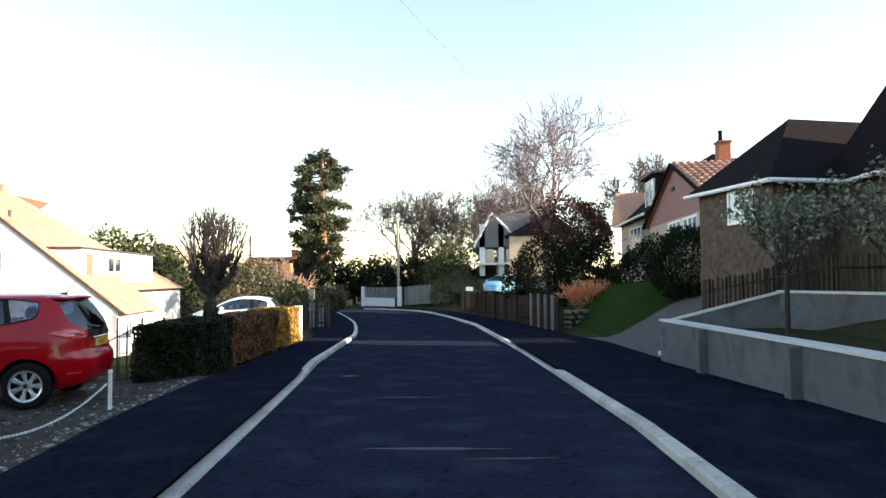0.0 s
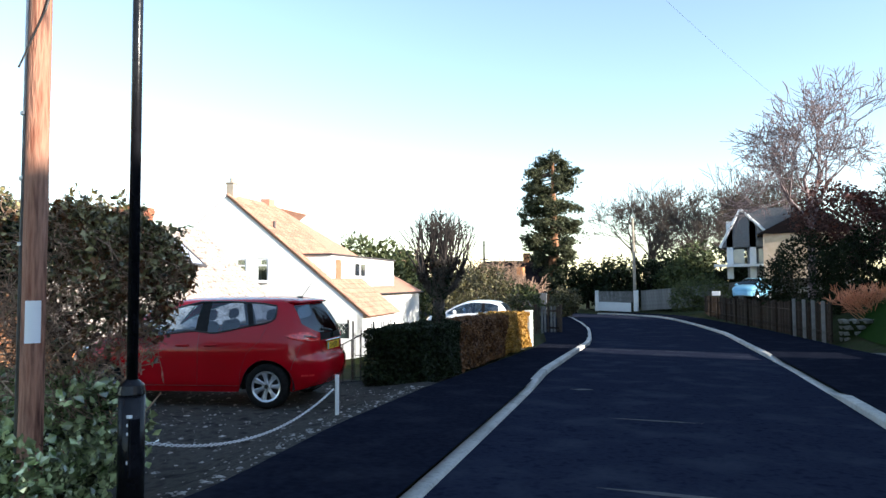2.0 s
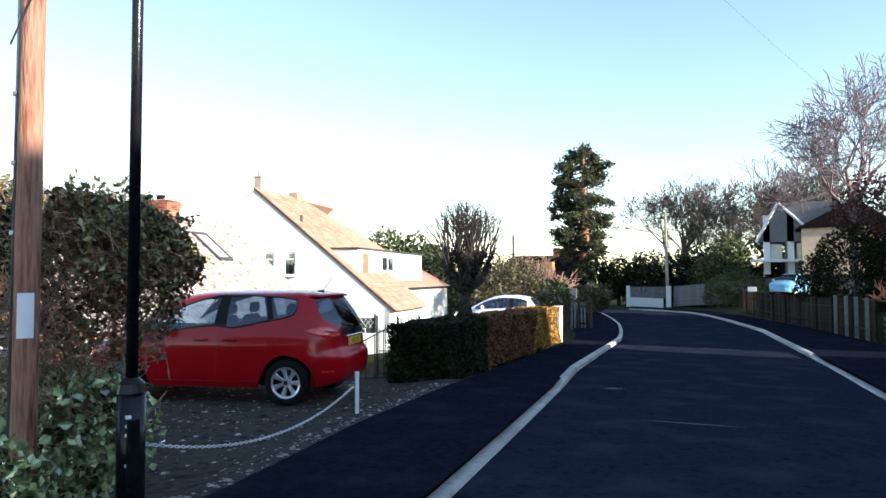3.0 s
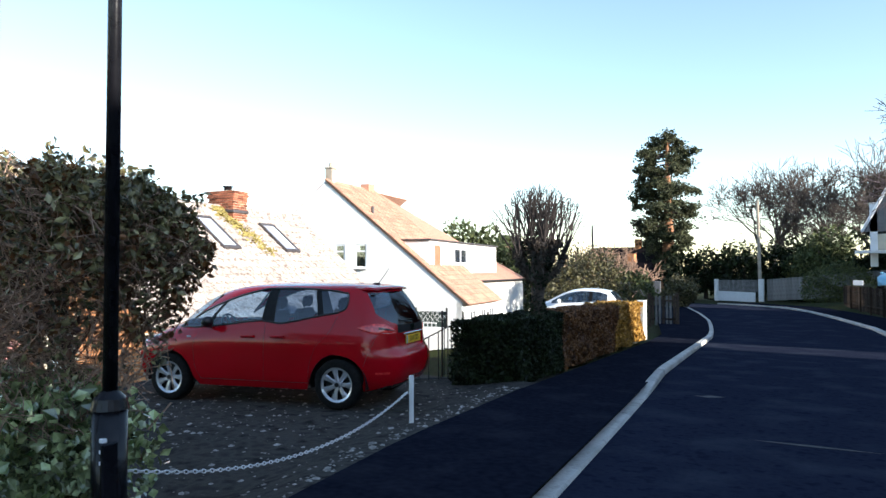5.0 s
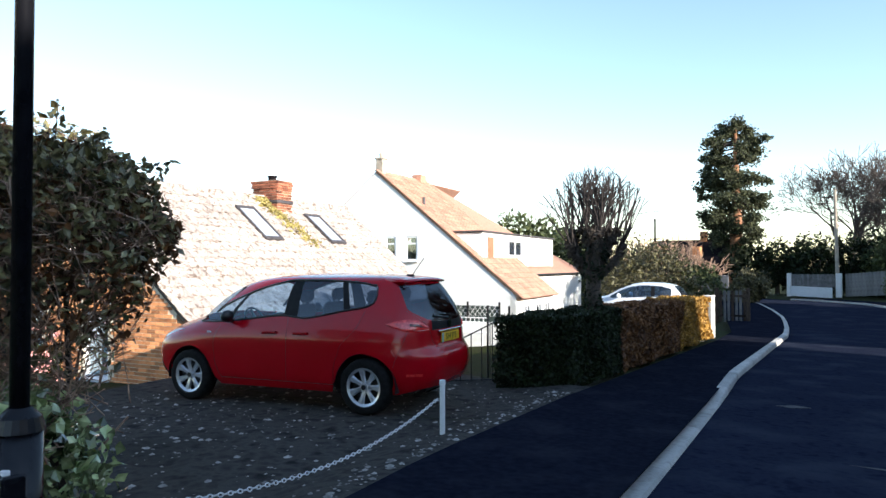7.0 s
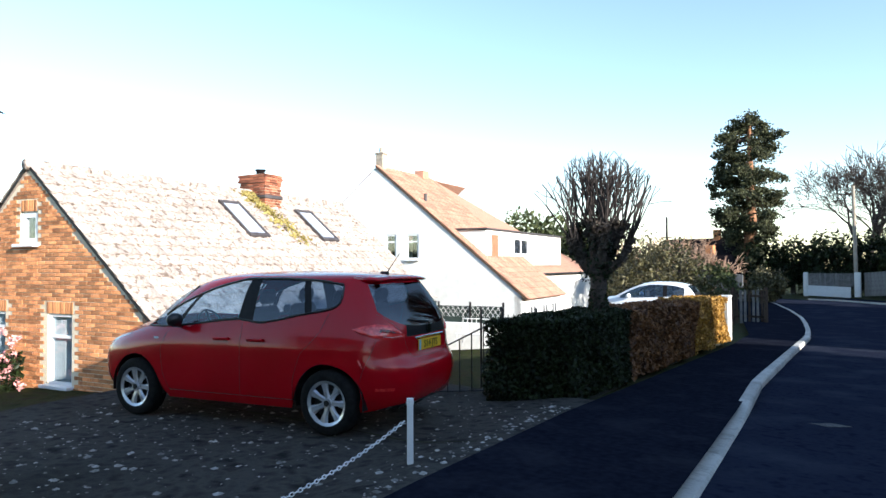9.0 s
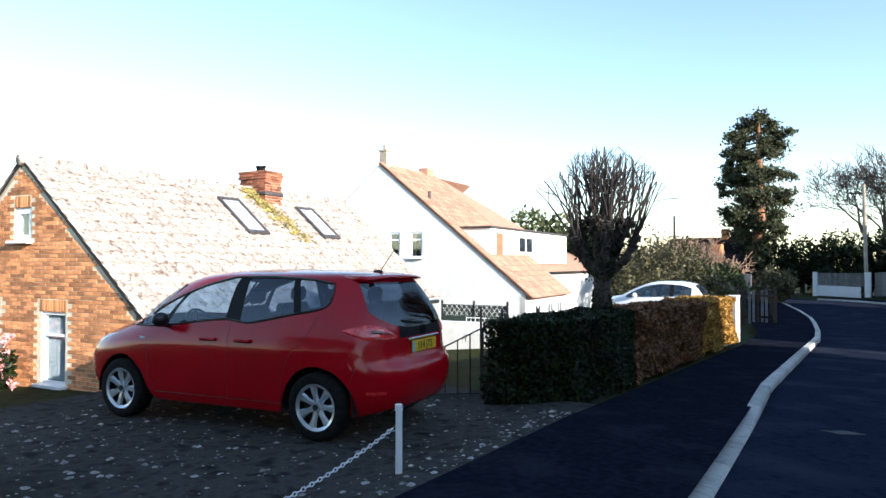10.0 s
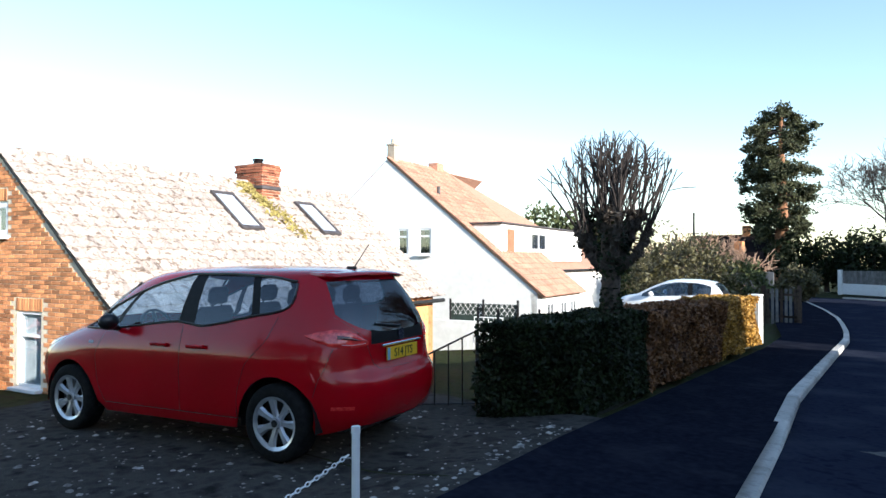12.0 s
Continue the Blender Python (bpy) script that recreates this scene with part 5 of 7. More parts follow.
def wheel_part(parent, at, side, r, spokes=7):
    hub = new("wheel", None)
    hub.parent = parent
    hub.matrix_basis = pose(*at)
    bm = bmesh.new()
    n = 40
    prof = [(r * 0.66, -0.09), (r * 0.72, -0.105), (r * 0.93, -0.1), (r, -0.075), (r, 0.075), (r * 0.93, 0.1), (r * 0.72, 0.105), (r * 0.66, 0.09)]
    ring = [[bm.verts.new((q * math.cos(2 * math.pi * i / n), p, q * math.sin(2 * math.pi * i / n))) for q, p in prof] for i in range(n)]
    for i in range(n):
        for k in range(len(prof)):
            bm.faces.new((ring[i][k], ring[i][(k + 1) % len(prof)], ring[(i + 1) % n][(k + 1) % len(prof)], ring[(i + 1) % n][k]))
    part("tyre", bm, TYRE, hub, "black rubber tyre", True)
    bm = bmesh.new()
    for r0, r1, ya, yb in ((r * 0.6, r * 0.69, 0.085, 0.1), (r * 0.66, r * 0.68, -0.08, 0.09)):
        a = [[bm.verts.new((q * math.cos(2 * math.pi * i / n), p * side, q * math.sin(2 * math.pi * i / n))) for q, p in ((r0, ya), (r1, yb), (r1, ya - 0.012), (r0, ya - 0.012))] for i in range(n)]
        for i in range(n):
            for k in range(4):
                bm.faces.new((a[i][k], a[i][(k + 1) % 4], a[(i + 1) % n][(k + 1) % 4], a[(i + 1) % n][k]))
    for s in range(spokes):
        m = Matrix.Rotation(2 * math.pi * s / spokes + 0.2, 4, "Y")
        sec = [(0.045, 0.032, 0.072), (r * 0.36, 0.03, 0.082), (r * 0.63, 0.05, 0.088)]
        loops = [[bm.verts.new(m @ Vector((w * sx, (y + (0.0 if sz else -0.02)) * side, d))) for sx, sz in ((-1, 0), (-0.55, 1), (0.55, 1), (1, 0))] for d, w, y in sec]
        for a, b in zip(loops, loops[1:]):
            for k in range(4):
                bm.faces.new((a[k], a[(k + 1) % 4], b[(k + 1) % 4], b[k]))
    rod(bm, (0, 0.03 * side, 0), (0, 0.088 * side, 0), 0.058, 0.05, 20)
    part("rim", bm, RIM, hub, "silver alloy rim with seven spokes")
    part("brake_disc", rod(bmesh.new(), (0, -0.02 * side, 0), (0, 0.02 * side, 0), r * 0.6, n=24), TRIM_BLACK, hub)
    part("hub_cap", rod(bmesh.new(), (0, 0.086 * side, 0), (0, 0.096 * side, 0), 0.03, n=16), TRIM_BLACK, hub)
    return hub


def text_mesh(name, body, size, mat, parent, m, extrude=0.002):
    cu = bpy.data.curves.new(name, "FONT")
    cu.body, cu.size, cu.extrude, cu.align_x, cu.align_y = body, size, extrude, "CENTER", "CENTER"
    tmp = new(name, cu)
    me = bpy.data.meshes.new_from_object(tmp.evaluated_get(bpy.context.evaluated_depsgraph_get()))
    bpy.data.objects.remove(tmp)
    me.materials.append(mat)
    ob = new(name, me)
    ob.parent, ob.matrix_basis = parent, m
    return ob


def build_car(name, c, paint, m, label):
    car = new(name)
    car.matrix_world = m
    tagged(car, label, "car")
    stations, rings = car_shell(c)
    s0, s1 = c["side"]
    inside = lambda x, ab: ab[0] < x < ab[1]
    glassy = lambda x, k: (k in (17, 18) and s0 < x < s1) or (k in (20, 21) and (inside(x, c["shield"]) or inside(x, c["rear"])))
    shell_mesh("body", rings, lambda x, k, z, y: k >= 2 and not glassy(x, k), paint, car, cap=True)
    shell_mesh("underside", rings, lambda x, k, z, y: k < 2, TRIM_BLACK, car, label="black underside")
    for side, sname in ((1, "side_window"), (-1, "side_window")):
        edges = [s0] + [v for ab in sorted(c["pillars"]) for v in ab] + [s1]
        for a, b in zip(edges[::2], edges[1::2]):
            g = shell_mesh(sname, rings, lambda x, k, z, y: k in (17, 18) and a < x < b, CAR_GLASS, car, both=side)
            g.visible_shadow = False
    for a, b in c["pillars"]:
        for side in (1, -1):
            shell_mesh("pillar_trim", rings, lambda x, k, z, y: k in (17, 18) and a < x < b, PILLAR_BLACK, car, label="black pillar between the side windows", both=side)
    g = shell_mesh("windscreen", rings, lambda x, k, z, y: k in (20, 21) and inside(x, c["shield"]), CAR_GLASS, car)
    g.visible_shadow = False
    g = shell_mesh("rear_window", rings, lambda x, k, z, y: k in (20, 21) and inside(x, c["rear"]) and x > c["rear"][0] + 0.05, CAR_GLASS_DARK, car)
    g.visible_shadow = False
    shell_mesh("tailgate_panel", rings, lambda x, k, z, y: k in (20, 21) and inside(x, c["rear"]) and x < c["rear"][0] + 0.06, PILLAR_BLACK, car, 0.002, "gloss black panel under the rear window")
    r = c["radius"]
    w = curve(c["wide"], 0.5)
    for xw in c["wheels"]:
        for side in (1, -1):
            wheel_part(car, (xw, (w - 0.115) * side, r), side, r)
    # cabin
    x_mid = sum(c["wheels"]) / 2
    bm = bmesh.new()
    box(bm, (x_mid - 0.15, 0, 0.42), (2.5, w * 1.62, 0.2), bevel=0.03)
    box(bm, (c["wheels"][1] - 0.42, 0, 0.78), (0.55, w * 1.6, 0.28), bevel=0.05)
    box(bm, (c["wheels"][0] - 0.25, 0, 0.62), (0.5, w * 1.4, 0.6), bevel=0.05)
    part("interior", bm, SEAT, car, "dark cabin floor and dashboard")
    seats = [(x_mid + 0.12, 0.36), (x_mid + 0.12, -0.36), (0.38, 0.42), (0.38, -0.42), (0.38, 0.0)]
    for sx, sy in seats:
        bm = bmesh.new()
        tilt = Matrix.Translation((sx, sy, 0.55)) @ Matrix.Rotation(radians(-14), 4, "Y")
        box(bm, (0.25, 0, 0.02), (0.5, 0.46 if abs(sy) > 0.1 else 0.3, 0.16), tilt, 0.04)
        box(bm, (-0.02, 0, 0.36), (0.14, 0.46 if abs(sy) > 0.1 else 0.3, 0.62), tilt, 0.04)
        box(bm, (-0.03, 0, 0.79), (0.1, 0.27, 0.18), tilt, 0.04)
        rod(bm, tilt @ Vector((-0.03, 0.06, 0.6)), tilt @ Vector((-0.03, 0.06, 0.75)), 0.008)
        rod(bm, tilt @ Vector((-0.03, -0.06, 0.6)), tilt @ Vector((-0.03, -0.06, 0.75)), 0.008)
        part("seat", bm, SEAT, car, "dark cloth seat with headrest")
    # mirrors
    xm = c["side"][1] - 0.32
    zm = curve(c["belt"], xm) + 0.075
    for side in (1, -1):
        bm = bmesh.new()
        bmesh.ops.create_uvsphere(bm, u_segments=14, v_segments=9, radius=1, matrix=pose(xm, side * (w + 0.075), zm, 0, 0, -10 * side) @ Matrix.Diagonal((0.075, 0.115, 0.085, 1)))
        mir = part("mirror", bm, paint, car, "painted door mirror", True)
        part("mirror_arm", rod(bmesh.new(), (xm + 0.03, side * (w - 0.06), zm - 0.05), (xm, side * (w + 0.05), zm - 0.03), 0.022), TRIM_BLACK, car)
    return car


# ---- the red family car: a shell of outlines at each height ----
XM = 1.07
CAR_REAR = [(.2, -.6), (.3, -.7), (.42, -.765), (.56, -.79), (.66, -.785), (.71, -.76), (.76, -.725), (.85, -.705), (.95, -.7), (1.05, -.69), (1.15, -.66), (1.3, -.58), (1.42, -.5), (1.5, -.44), (1.56, -.4), (1.59, -.28), (1.61, -.02), (1.625, .3), (1.635, .7)]
CAR_FRONT = [(.2, 3.28), (.3, 3.4), (.45, 3.475), (.6, 3.48), (.75, 3.43), (.87, 3.31), (.96, 3.14), (1.03, 2.95), (1.09, 2.76), (1.13, 2.72), (1.2, 2.64), (1.3, 2.5), (1.42, 2.29), (1.5, 2.1), (1.56, 1.88), (1.6, 1.62), (1.62, 1.42), (1.635, 1.2)]
CAR_HALF = [(.2, .79), (.28, .835), (.38, .868), (.55, .888), (.72, .9), (.84, .902), (.93, .888), (1.03, .86), (1.12, .832), (1.3, .768), (1.45, .702), (1.52, .662), (1.56, .62), (1.59, .55), (1.61, .44), (1.625, .28), (1.635, .05)]


def car_outline(w, z):
    """A point of the left half outline at height z: w runs from 0 at the tail's middle to 2 at the nose's middle."""
    half, ends = curve(CAR_HALF, z), (curve(CAR_REAR, z), curve(CAR_FRONT, z))
    back = w <= 1
    n = 4.6 if back else 4.9 - 1.7 * smooth(.7, 1.1, z)
    f = min(1, max(0, 1 - w if back else w - 1))
    # f is the share of the way round from the flank to the end
    k = math.pi / 2 * f
    c, s = max(0, math.sin(k)), max(0, math.cos(k))
    x = c ** (2 / n)
    y = s ** (2 / n)
    x = XM + ((ends[0] if back else ends[1]) - XM) * x
    return Vector((x, half * y, z))


def outline_of_x(x, z):
    """The w at which the outline reaches x."""
    lo, hi = 0.0, 2.0
    for _ in range(40):
        mid = (lo + hi) / 2
        if car_outline(mid, z).x < x:
            lo = mid
        else:
            hi = mid
    return (lo + hi) / 2


def outline_of_y(y, z, back=True):
    lo, hi = (0.0, 1.0) if back else (2.0, 1.0)
    for _ in range(40):
        mid = (lo + hi) / 2
        if car_outline(mid, z).y < y:
            lo = mid
        else:
            hi = mid
    return (lo + hi) / 2


def car_normal(w, z):
    a = car_outline(min(2, w + .004), z) - car_outline(max(0, w - .004), z)
    b = car_outline(w, min(1.634, z + .004)) - car_outline(w, z - .004)
    n = a.cross(b)
    if n.length < 1e-9:
        return Vector((0, 0, 1))
    n.normalize()
    return -n if n.y + n.z < -1e-4 else n


def car_point(w, z, out, side):
    p = car_outline(w, z) + car_normal(w, z) * out
    return Vector((p.x, p.y * side, p.z))


def car_patch(name, w0, w1, lo, hi, mat, parent, out, label, side, nw=18, nz=6):
    """A panel that follows the body between two curves, slightly proud, with its edges drawn in."""
    bm = bmesh.new()
    cols = []
    for i in range(nw + 1):
        w = w0 + (w1 - w0) * i / nw
        za, zb = lo(w), hi(w)
        cols.append([bm.verts.new(car_point(w, za + (zb - za) * k / nz, out if 0 < k < nz and 0 < i < nw else .0015, side)) for k in range(nz + 1)])
    for a, b in zip(cols, cols[1:]):
        for k in range(nz):
            bm.faces.new((a[k], b[k], b[k + 1], a[k + 1]))
    return part(name, bm, mat, parent, label, True)


def car_line(name, pts, r, mat, parent, label, side, out=.0):
    """A thin round strip through points (w, z) of the body."""
    bm = bmesh.new()
    ps = [car_point(w, z, out, side) for w, z in pts]
    for a, b in zip(ps, ps[1:]):
        if (a - b).length > 1e-4:
            rod(bm, a, b, r, r, 6)
    return part(name, bm, mat, parent, label)


def spread(pts, n):
    """n points along a polyline of pairs."""
    out = []
    for i in range(n + 1):
        t = (len(pts) - 1) * i / n
        k = min(len(pts) - 2, int(t))
        f = t - k
        out.append((pts[k][0] + (pts[k + 1][0] - pts[k][0]) * f, pts[k][1] + (pts[k + 1][1] - pts[k][1]) * f))
    return out


def red_family_car(m, label):
    car = new("red_car")
    car.matrix_world = m
    tagged(car, label, "car")
    wx = lambda x: outline_of_x(x, 1.12)
    wy = lambda y: outline_of_y(y, 1.12)
    wf = lambda y: outline_of_y(y, 1.12, False)
    rear_edge, tip, screen_edge = wx(-.5), wx(-.235), wf(.7)
    BELT = [(0, 1.045), (wy(.25), 1.05), (wy(.45), 1.085), (wy(.6), 1.15), (rear_edge, 1.225), (wx(-.4), 1.4), (tip, 1.475), (wx(-.17), 1.33), (wx(-.08), 1.265), (wx(.03), 1.235), (wx(.23), 1.205), (wx(.43), 1.17), (wx(.7), 1.12), (wx(.87), 1.1), (wx(.97), 1.112), (wx(1.1), 1.13), (wx(1.25), 1.125), (wx(1.49), 1.1), (wx(1.81), 1.055), (wx(2.12), 1.025), (wx(2.38), 1.02), (screen_edge, 1.06), (2, 1.1)]
    DLO = [(0, 1.5), (wy(.4), 1.5), (rear_edge, 1.492), (tip, 1.492), (wx(0), 1.525), (wx(.35), 1.545), (wx(.75), 1.555), (wx(1.1), 1.555), (wx(1.45), 1.525), (wx(1.75), 1.47), (wx(2.05), 1.36), (wx(2.25), 1.24), (wx(2.38), 1.12), (wx(2.45), 1.15), (screen_edge, 1.47), (2, 1.55)]
    SILL = lambda x: .235 + .07 * smooth(-.45, -.75, x) + .05 * smooth(2.9, 3.4, x)
    ARCH, AXLES, R = .385, (0.0, 2.644), .325
    bars = [(wx(.2), wx(.29)), (wx(1.0), wx(1.15)), (wx(1.95), wx(2.02))]
    cols = [2 * i / 150 for i in range(151)] + [wx(-.25 + .05 * i) for i in range(56)]
    cols += [rear_edge, tip, screen_edge, wx(2.38)] + [v for ab in bars for v in ab]
    for xa in AXLES:
        cols += [outline_of_x(xa + ARCH * math.cos(math.pi * k / 20), .5) for k in range(21)]
    cols = sorted(cols)
    cols = [c for i, c in enumerate(cols) if i == 0 or c - cols[i - 1] > .0012]
    NL, NG, NR = 22, 6, 14
    grid = []
    for w in cols:
        belt = curve(BELT, w)
        dlo = max(curve(DLO, w), belt + .004)
        x = car_outline(w, .5).x
        low = SILL(x)
        for xa in AXLES:
            if abs(x - xa) < ARCH:
                low = max(low, R + math.sqrt(ARCH * ARCH - (x - xa) ** 2))
        zs = [low + (belt - low) * k / NL for k in range(NL)]
        zs += [belt + (dlo - belt) * k / NG for k in range(NG)]
        zs += [dlo + (1.635 - dlo) * (1 - (1 - k / NR) ** 2) for k in range(NR + 1)]
        grid.append([car_outline(w, z) for z in zs])
    near = lambda w, a, b: a - 1e-6 < w < b + 1e-6
    glazed = [(wx(1.15), wx(1.95)), (wx(.29), wx(1.0)), (tip, wx(.2)), (wx(2.02), wx(2.38))]

    def patch(name, pick, mat, sides, label="", solid_top=False):
        bm = bmesh.new()
        for side in sides:
            vs = {}
            def vert(i, k):
                if (i, k) not in vs:
                    p = grid[i][k]
                    vs[(i, k)] = bm.verts.new((p.x, p.y * side, p.z))
                return vs[(i, k)]
            for i in range(len(cols) - 1):
                wm = (cols[i] + cols[i + 1]) / 2
                for k in range(len(grid[0]) - 1):
                    if pick(wm, k):
                        bm.faces.new((vert(i, k), vert(i + 1, k), vert(i + 1, k + 1), vert(i, k + 1)))
            if solid_top:
                rim = [vert(i, len(grid[0]) - 1) for i in range(len(cols))]
                for a, b in zip(rim[1:], rim[2:]):
                    bm.faces.new((rim[0], a, b))
        bmesh.ops.remove_doubles(bm, verts=bm.verts, dist=.0006)
        return part(name, bm, mat, car, label, True)

    band = lambda k: NL <= k < NL + NG
    open_side = lambda w: any(near(w, a, b) for a, b in glazed + bars)
    open_ends = lambda w: w < rear_edge or w > screen_edge
    patch("body", lambda w, k: not (band(k) and (open_side(w) or open_ends(w))), CAR_RED, (1, -1), "", True)
    for side in (1, -1):
        for a, b in glazed:
            patch("side_window", lambda w, k: band(k) and near(w, a, b), CAR_GLASS if a > wx(.9) else CAR_GLASS_REAR, (side,)).visible_shadow = False
        for a, b in bars:
            patch("pillar_trim", lambda w, k: band(k) and near(w, a, b), PILLAR_BLACK, (side,), "black pillar between the side windows")
    patch("windscreen", lambda w, k: band(k) and w > screen_edge, CAR_GLASS, (1, -1)).visible_shadow = False
    patch("rear_window", lambda w, k: band(k) and w < rear_edge, CAR_GLASS_DARK, (1, -1)).visible_shadow = False

    # floor, wheel wells
    part("underside", boxes(((1.3, 0, .3), (3.7, 1.3, .1)), bevel=.03), TRIM_BLACK, car, "black underside")
    for xa in AXLES:
        for side in (1, -1):
            bm = bmesh.new()
            arc = [(xa + (ARCH + .012) * math.cos(math.pi * (k / 16 * 1.1 - .05)), R + (ARCH + .012) * math.sin(math.pi * (k / 16 * 1.1 - .05))) for k in range(17)]
            outer = [bm.verts.new((x, side * .835, z)) for x, z in arc]
            inner = [bm.verts.new((x, side * .55, z)) for x, z in arc]
            for k in range(16):
                bm.faces.new((outer[k], outer[k + 1], inner[k + 1], inner[k]))
            bm.faces.new(inner)
            part("wheel_arch_liner", bm, TRIM_BLACK, car, "black wheel arch liner")
            wheel_part(car, (xa, .775 * side, R), side, R)
    # cabin
    bm = bmesh.new()
    box(bm, (1.3, 0, .42), (2.6, 1.5, .16), bevel=.03)
    box(bm, (2.3, 0, .86), (.6, 1.36, .26), bevel=.06)
    box(bm, (-.25, 0, .72), (.55, 1.2, .5), bevel=.05)
    part("interior", bm, SEAT, car, "dark cabin floor and dashboard")
    for sx, sy in ((1.32, .36), (1.32, -.36), (.3, .42), (.3, -.42), (.3, 0)):
        wide = .46 if abs(sy) > .1 else .3
        tilt = Matrix.Translation((sx, sy, .62)) @ Matrix.Rotation(radians(-12), 4, "Y")
        bm = bmesh.new()
        box(bm, (.25, 0, .02), (.5, wide, .16), tilt, .04)
        box(bm, (-.02, 0, .34), (.13, wide, .6), tilt, .05)
        box(bm, (-.03, 0, .75), (.09, .25, .17), tilt, .04)
        for dy in (.06, -.06):
            rod(bm, tilt @ Vector((-.03, dy, .58)), tilt @ Vector((-.03, dy, .7)), .008)
        part("seat", bm, SEAT, car, "dark cloth seat with headrest")
    bm = bmesh.new()
    wheel = Matrix.Translation((1.98, .36, 1.02)) @ Matrix.Rotation(radians(-65), 4, "Y")
    ring = [wheel @ Vector((.18 * math.cos(k * .2618), .18 * math.sin(k * .2618), 0)) for k in range(25)]
    for a, b in zip(ring, ring[1:]):
        rod(bm, a, b, .014, n=6)
    rod(bm, wheel @ Vector((-.18, 0, 0)), wheel @ Vector((.18, 0, 0)), .018, n=6)
    part("steering_wheel", bm, TRIM_BLACK, car, "black steering wheel")

    for side in (1, -1):
        # trims round the side windows
        xs = [wx(-.235 + 2.615 * k / 60) for k in range(61)]
        car_line("waist_trim", [(w, curve(BELT, w)) for w in xs], .011, TRIM_BLACK, car, "black rubber strip under the windows", side, .004)
        car_line("window_trim", [(w, max(curve(DLO, w), curve(BELT, w))) for w in xs], .013, TRIM_BLACK, car, "black strip over the windows", side, .005)
        # gaps between panels
        for pts in ([(1.075, 1.1), (1.07, .85), (1.08, .55), (1.1, .33)], [(2.13, 1.0), (2.22, .8), (2.2, .5), (2.12, .33)], [(.02, 1.2), (.1, 1.0), (.3, .8), (.4, .55), (.42, .33)]):
            car_line("door_seam", [(outline_of_x(x, z), z) for x, z in spread(pts, 14)], .003, TRIM_BLACK, car, "dark gap between body panels", side, -.001)
        car_line("sill_seam", [(outline_of_x(.42 + 1.7 * k / 12, .33), .33) for k in range(13)], .004, TRIM_BLACK, car, "", side)
        # handles of the centre-opening doors
        for x in (.86, 1.32):
            p = car_point(outline_of_x(x, .925), .925, 0, side)
            bm = boxes((p + Vector((0, side * .026, 0)), (.21, .02, .034)), (p + Vector((-.09, side * .01, 0)), (.03, .04, .028)), (p + Vector((.09, side * .01, 0)), (.03, .04, .028)), bevel=.007)
            part("door_handle", bm, CAR_RED, car, "red door handle")
        p = car_point(outline_of_x(2.3, .9), .9, .003, side)
        part("side_repeater", boxes((p, (.07, .012, .024)), bevel=.004), LAMP_CLEAR, car)
        # mirror
        bm = bmesh.new()
        bmesh.ops.create_uvsphere(bm, u_segments=18, v_segments=12, radius=1, matrix=pose(1.9, side * .985, 1.115, 0, 0, -12 * side) @ Matrix.Diagonal((.058, .095, .078, 1)))
        part("mirror", bm, TRIM_BLACK, car, "black door mirror", True)
        part("mirror_arm", rod(bmesh.new(), (1.95, side * .84, 1.04), (1.91, side * .96, 1.07), .026, .03), TRIM_BLACK, car)
        # tail lamp: a tapering almond round the corner
        a, b = outline_of_x(-.26, 1.05), outline_of_y(.47, 1.0)
        share = lambda w: (w - a) / (b - a)
        low_edge = lambda w: lerp_table([(0, 1.05), (.12, 1.01), (.35, .965), (.7, .95), (1, .962)], share(w))
        high_edge = lambda w: lerp_table([(0, 1.056), (.15, 1.082), (.4, 1.105), (.65, 1.09), (.85, 1.04), (1, .99)], share(w))
        car_patch("tail_lamp", a, b, low_edge, high_edge, LAMP_RED, car, .012, "red wraparound tail lamp", side, 26, 8)
        c0, c1 = a + (b - a) * .5, a + (b - a) * .96
        car_patch("reversing_lens", c0, c1, lambda w: low_edge(w) + .012, lambda w: low_edge(w) + .03, LAMP_CLEAR, car, .0145, "clear strip in the tail lamp", side, 14, 2)
        car_patch("lamp_surround", a + (b - a) * .42, a + (b - a) * .97, lambda w: low_edge(w) + .045, lambda w: max(low_edge(w) + .05, high_edge(w) - .03), LAMP_DARK, car, .0145, "dark lens inside the lamp", side, 14, 3)
        # headlamp, reflector
        a2, b2 = outline_of_x(2.98, .84), outline_of_y(.5, .8, False)
        car_patch("headlamp", a2, b2, lambda w: .9 - .16 * (w - a2) / (b2 - a2) - .04 * math.sin(math.pi * (w - a2) / (b2 - a2)), lambda w: .925 - .06 * (w - a2) / (b2 - a2), LAMP_CLEAR, car, .008, "clear swept-back headlamp", side, 16, 4)
        a3, b3 = outline_of_x(-.5, .47), outline_of_x(-.66, .47)
        car_patch("reflector", a3, b3, lambda w: .455, lambda w: .485, LAMP_RED, car, .006, "red bumper reflector", side, 8, 2)
        car_line("bumper_seam", [(outline_of_x(x, z), z) for x, z in spread([(-.36, .56), (-.4, .68), (-.46, .82), (-.5, .95)], 10)], .003, TRIM_BLACK, car, "gap over the bumper corner", side, -.001)
        car_line("tailgate_seam", [(outline_of_y(y, z), z) for y, z in spread([(.66, 1.2), (.5, 1.0), (.47, .9), (.43, .8), (.36, .755), (0, .745)], 22)], .003, TRIM_BLACK, car, "dark gap round the tailgate", side, -.001)
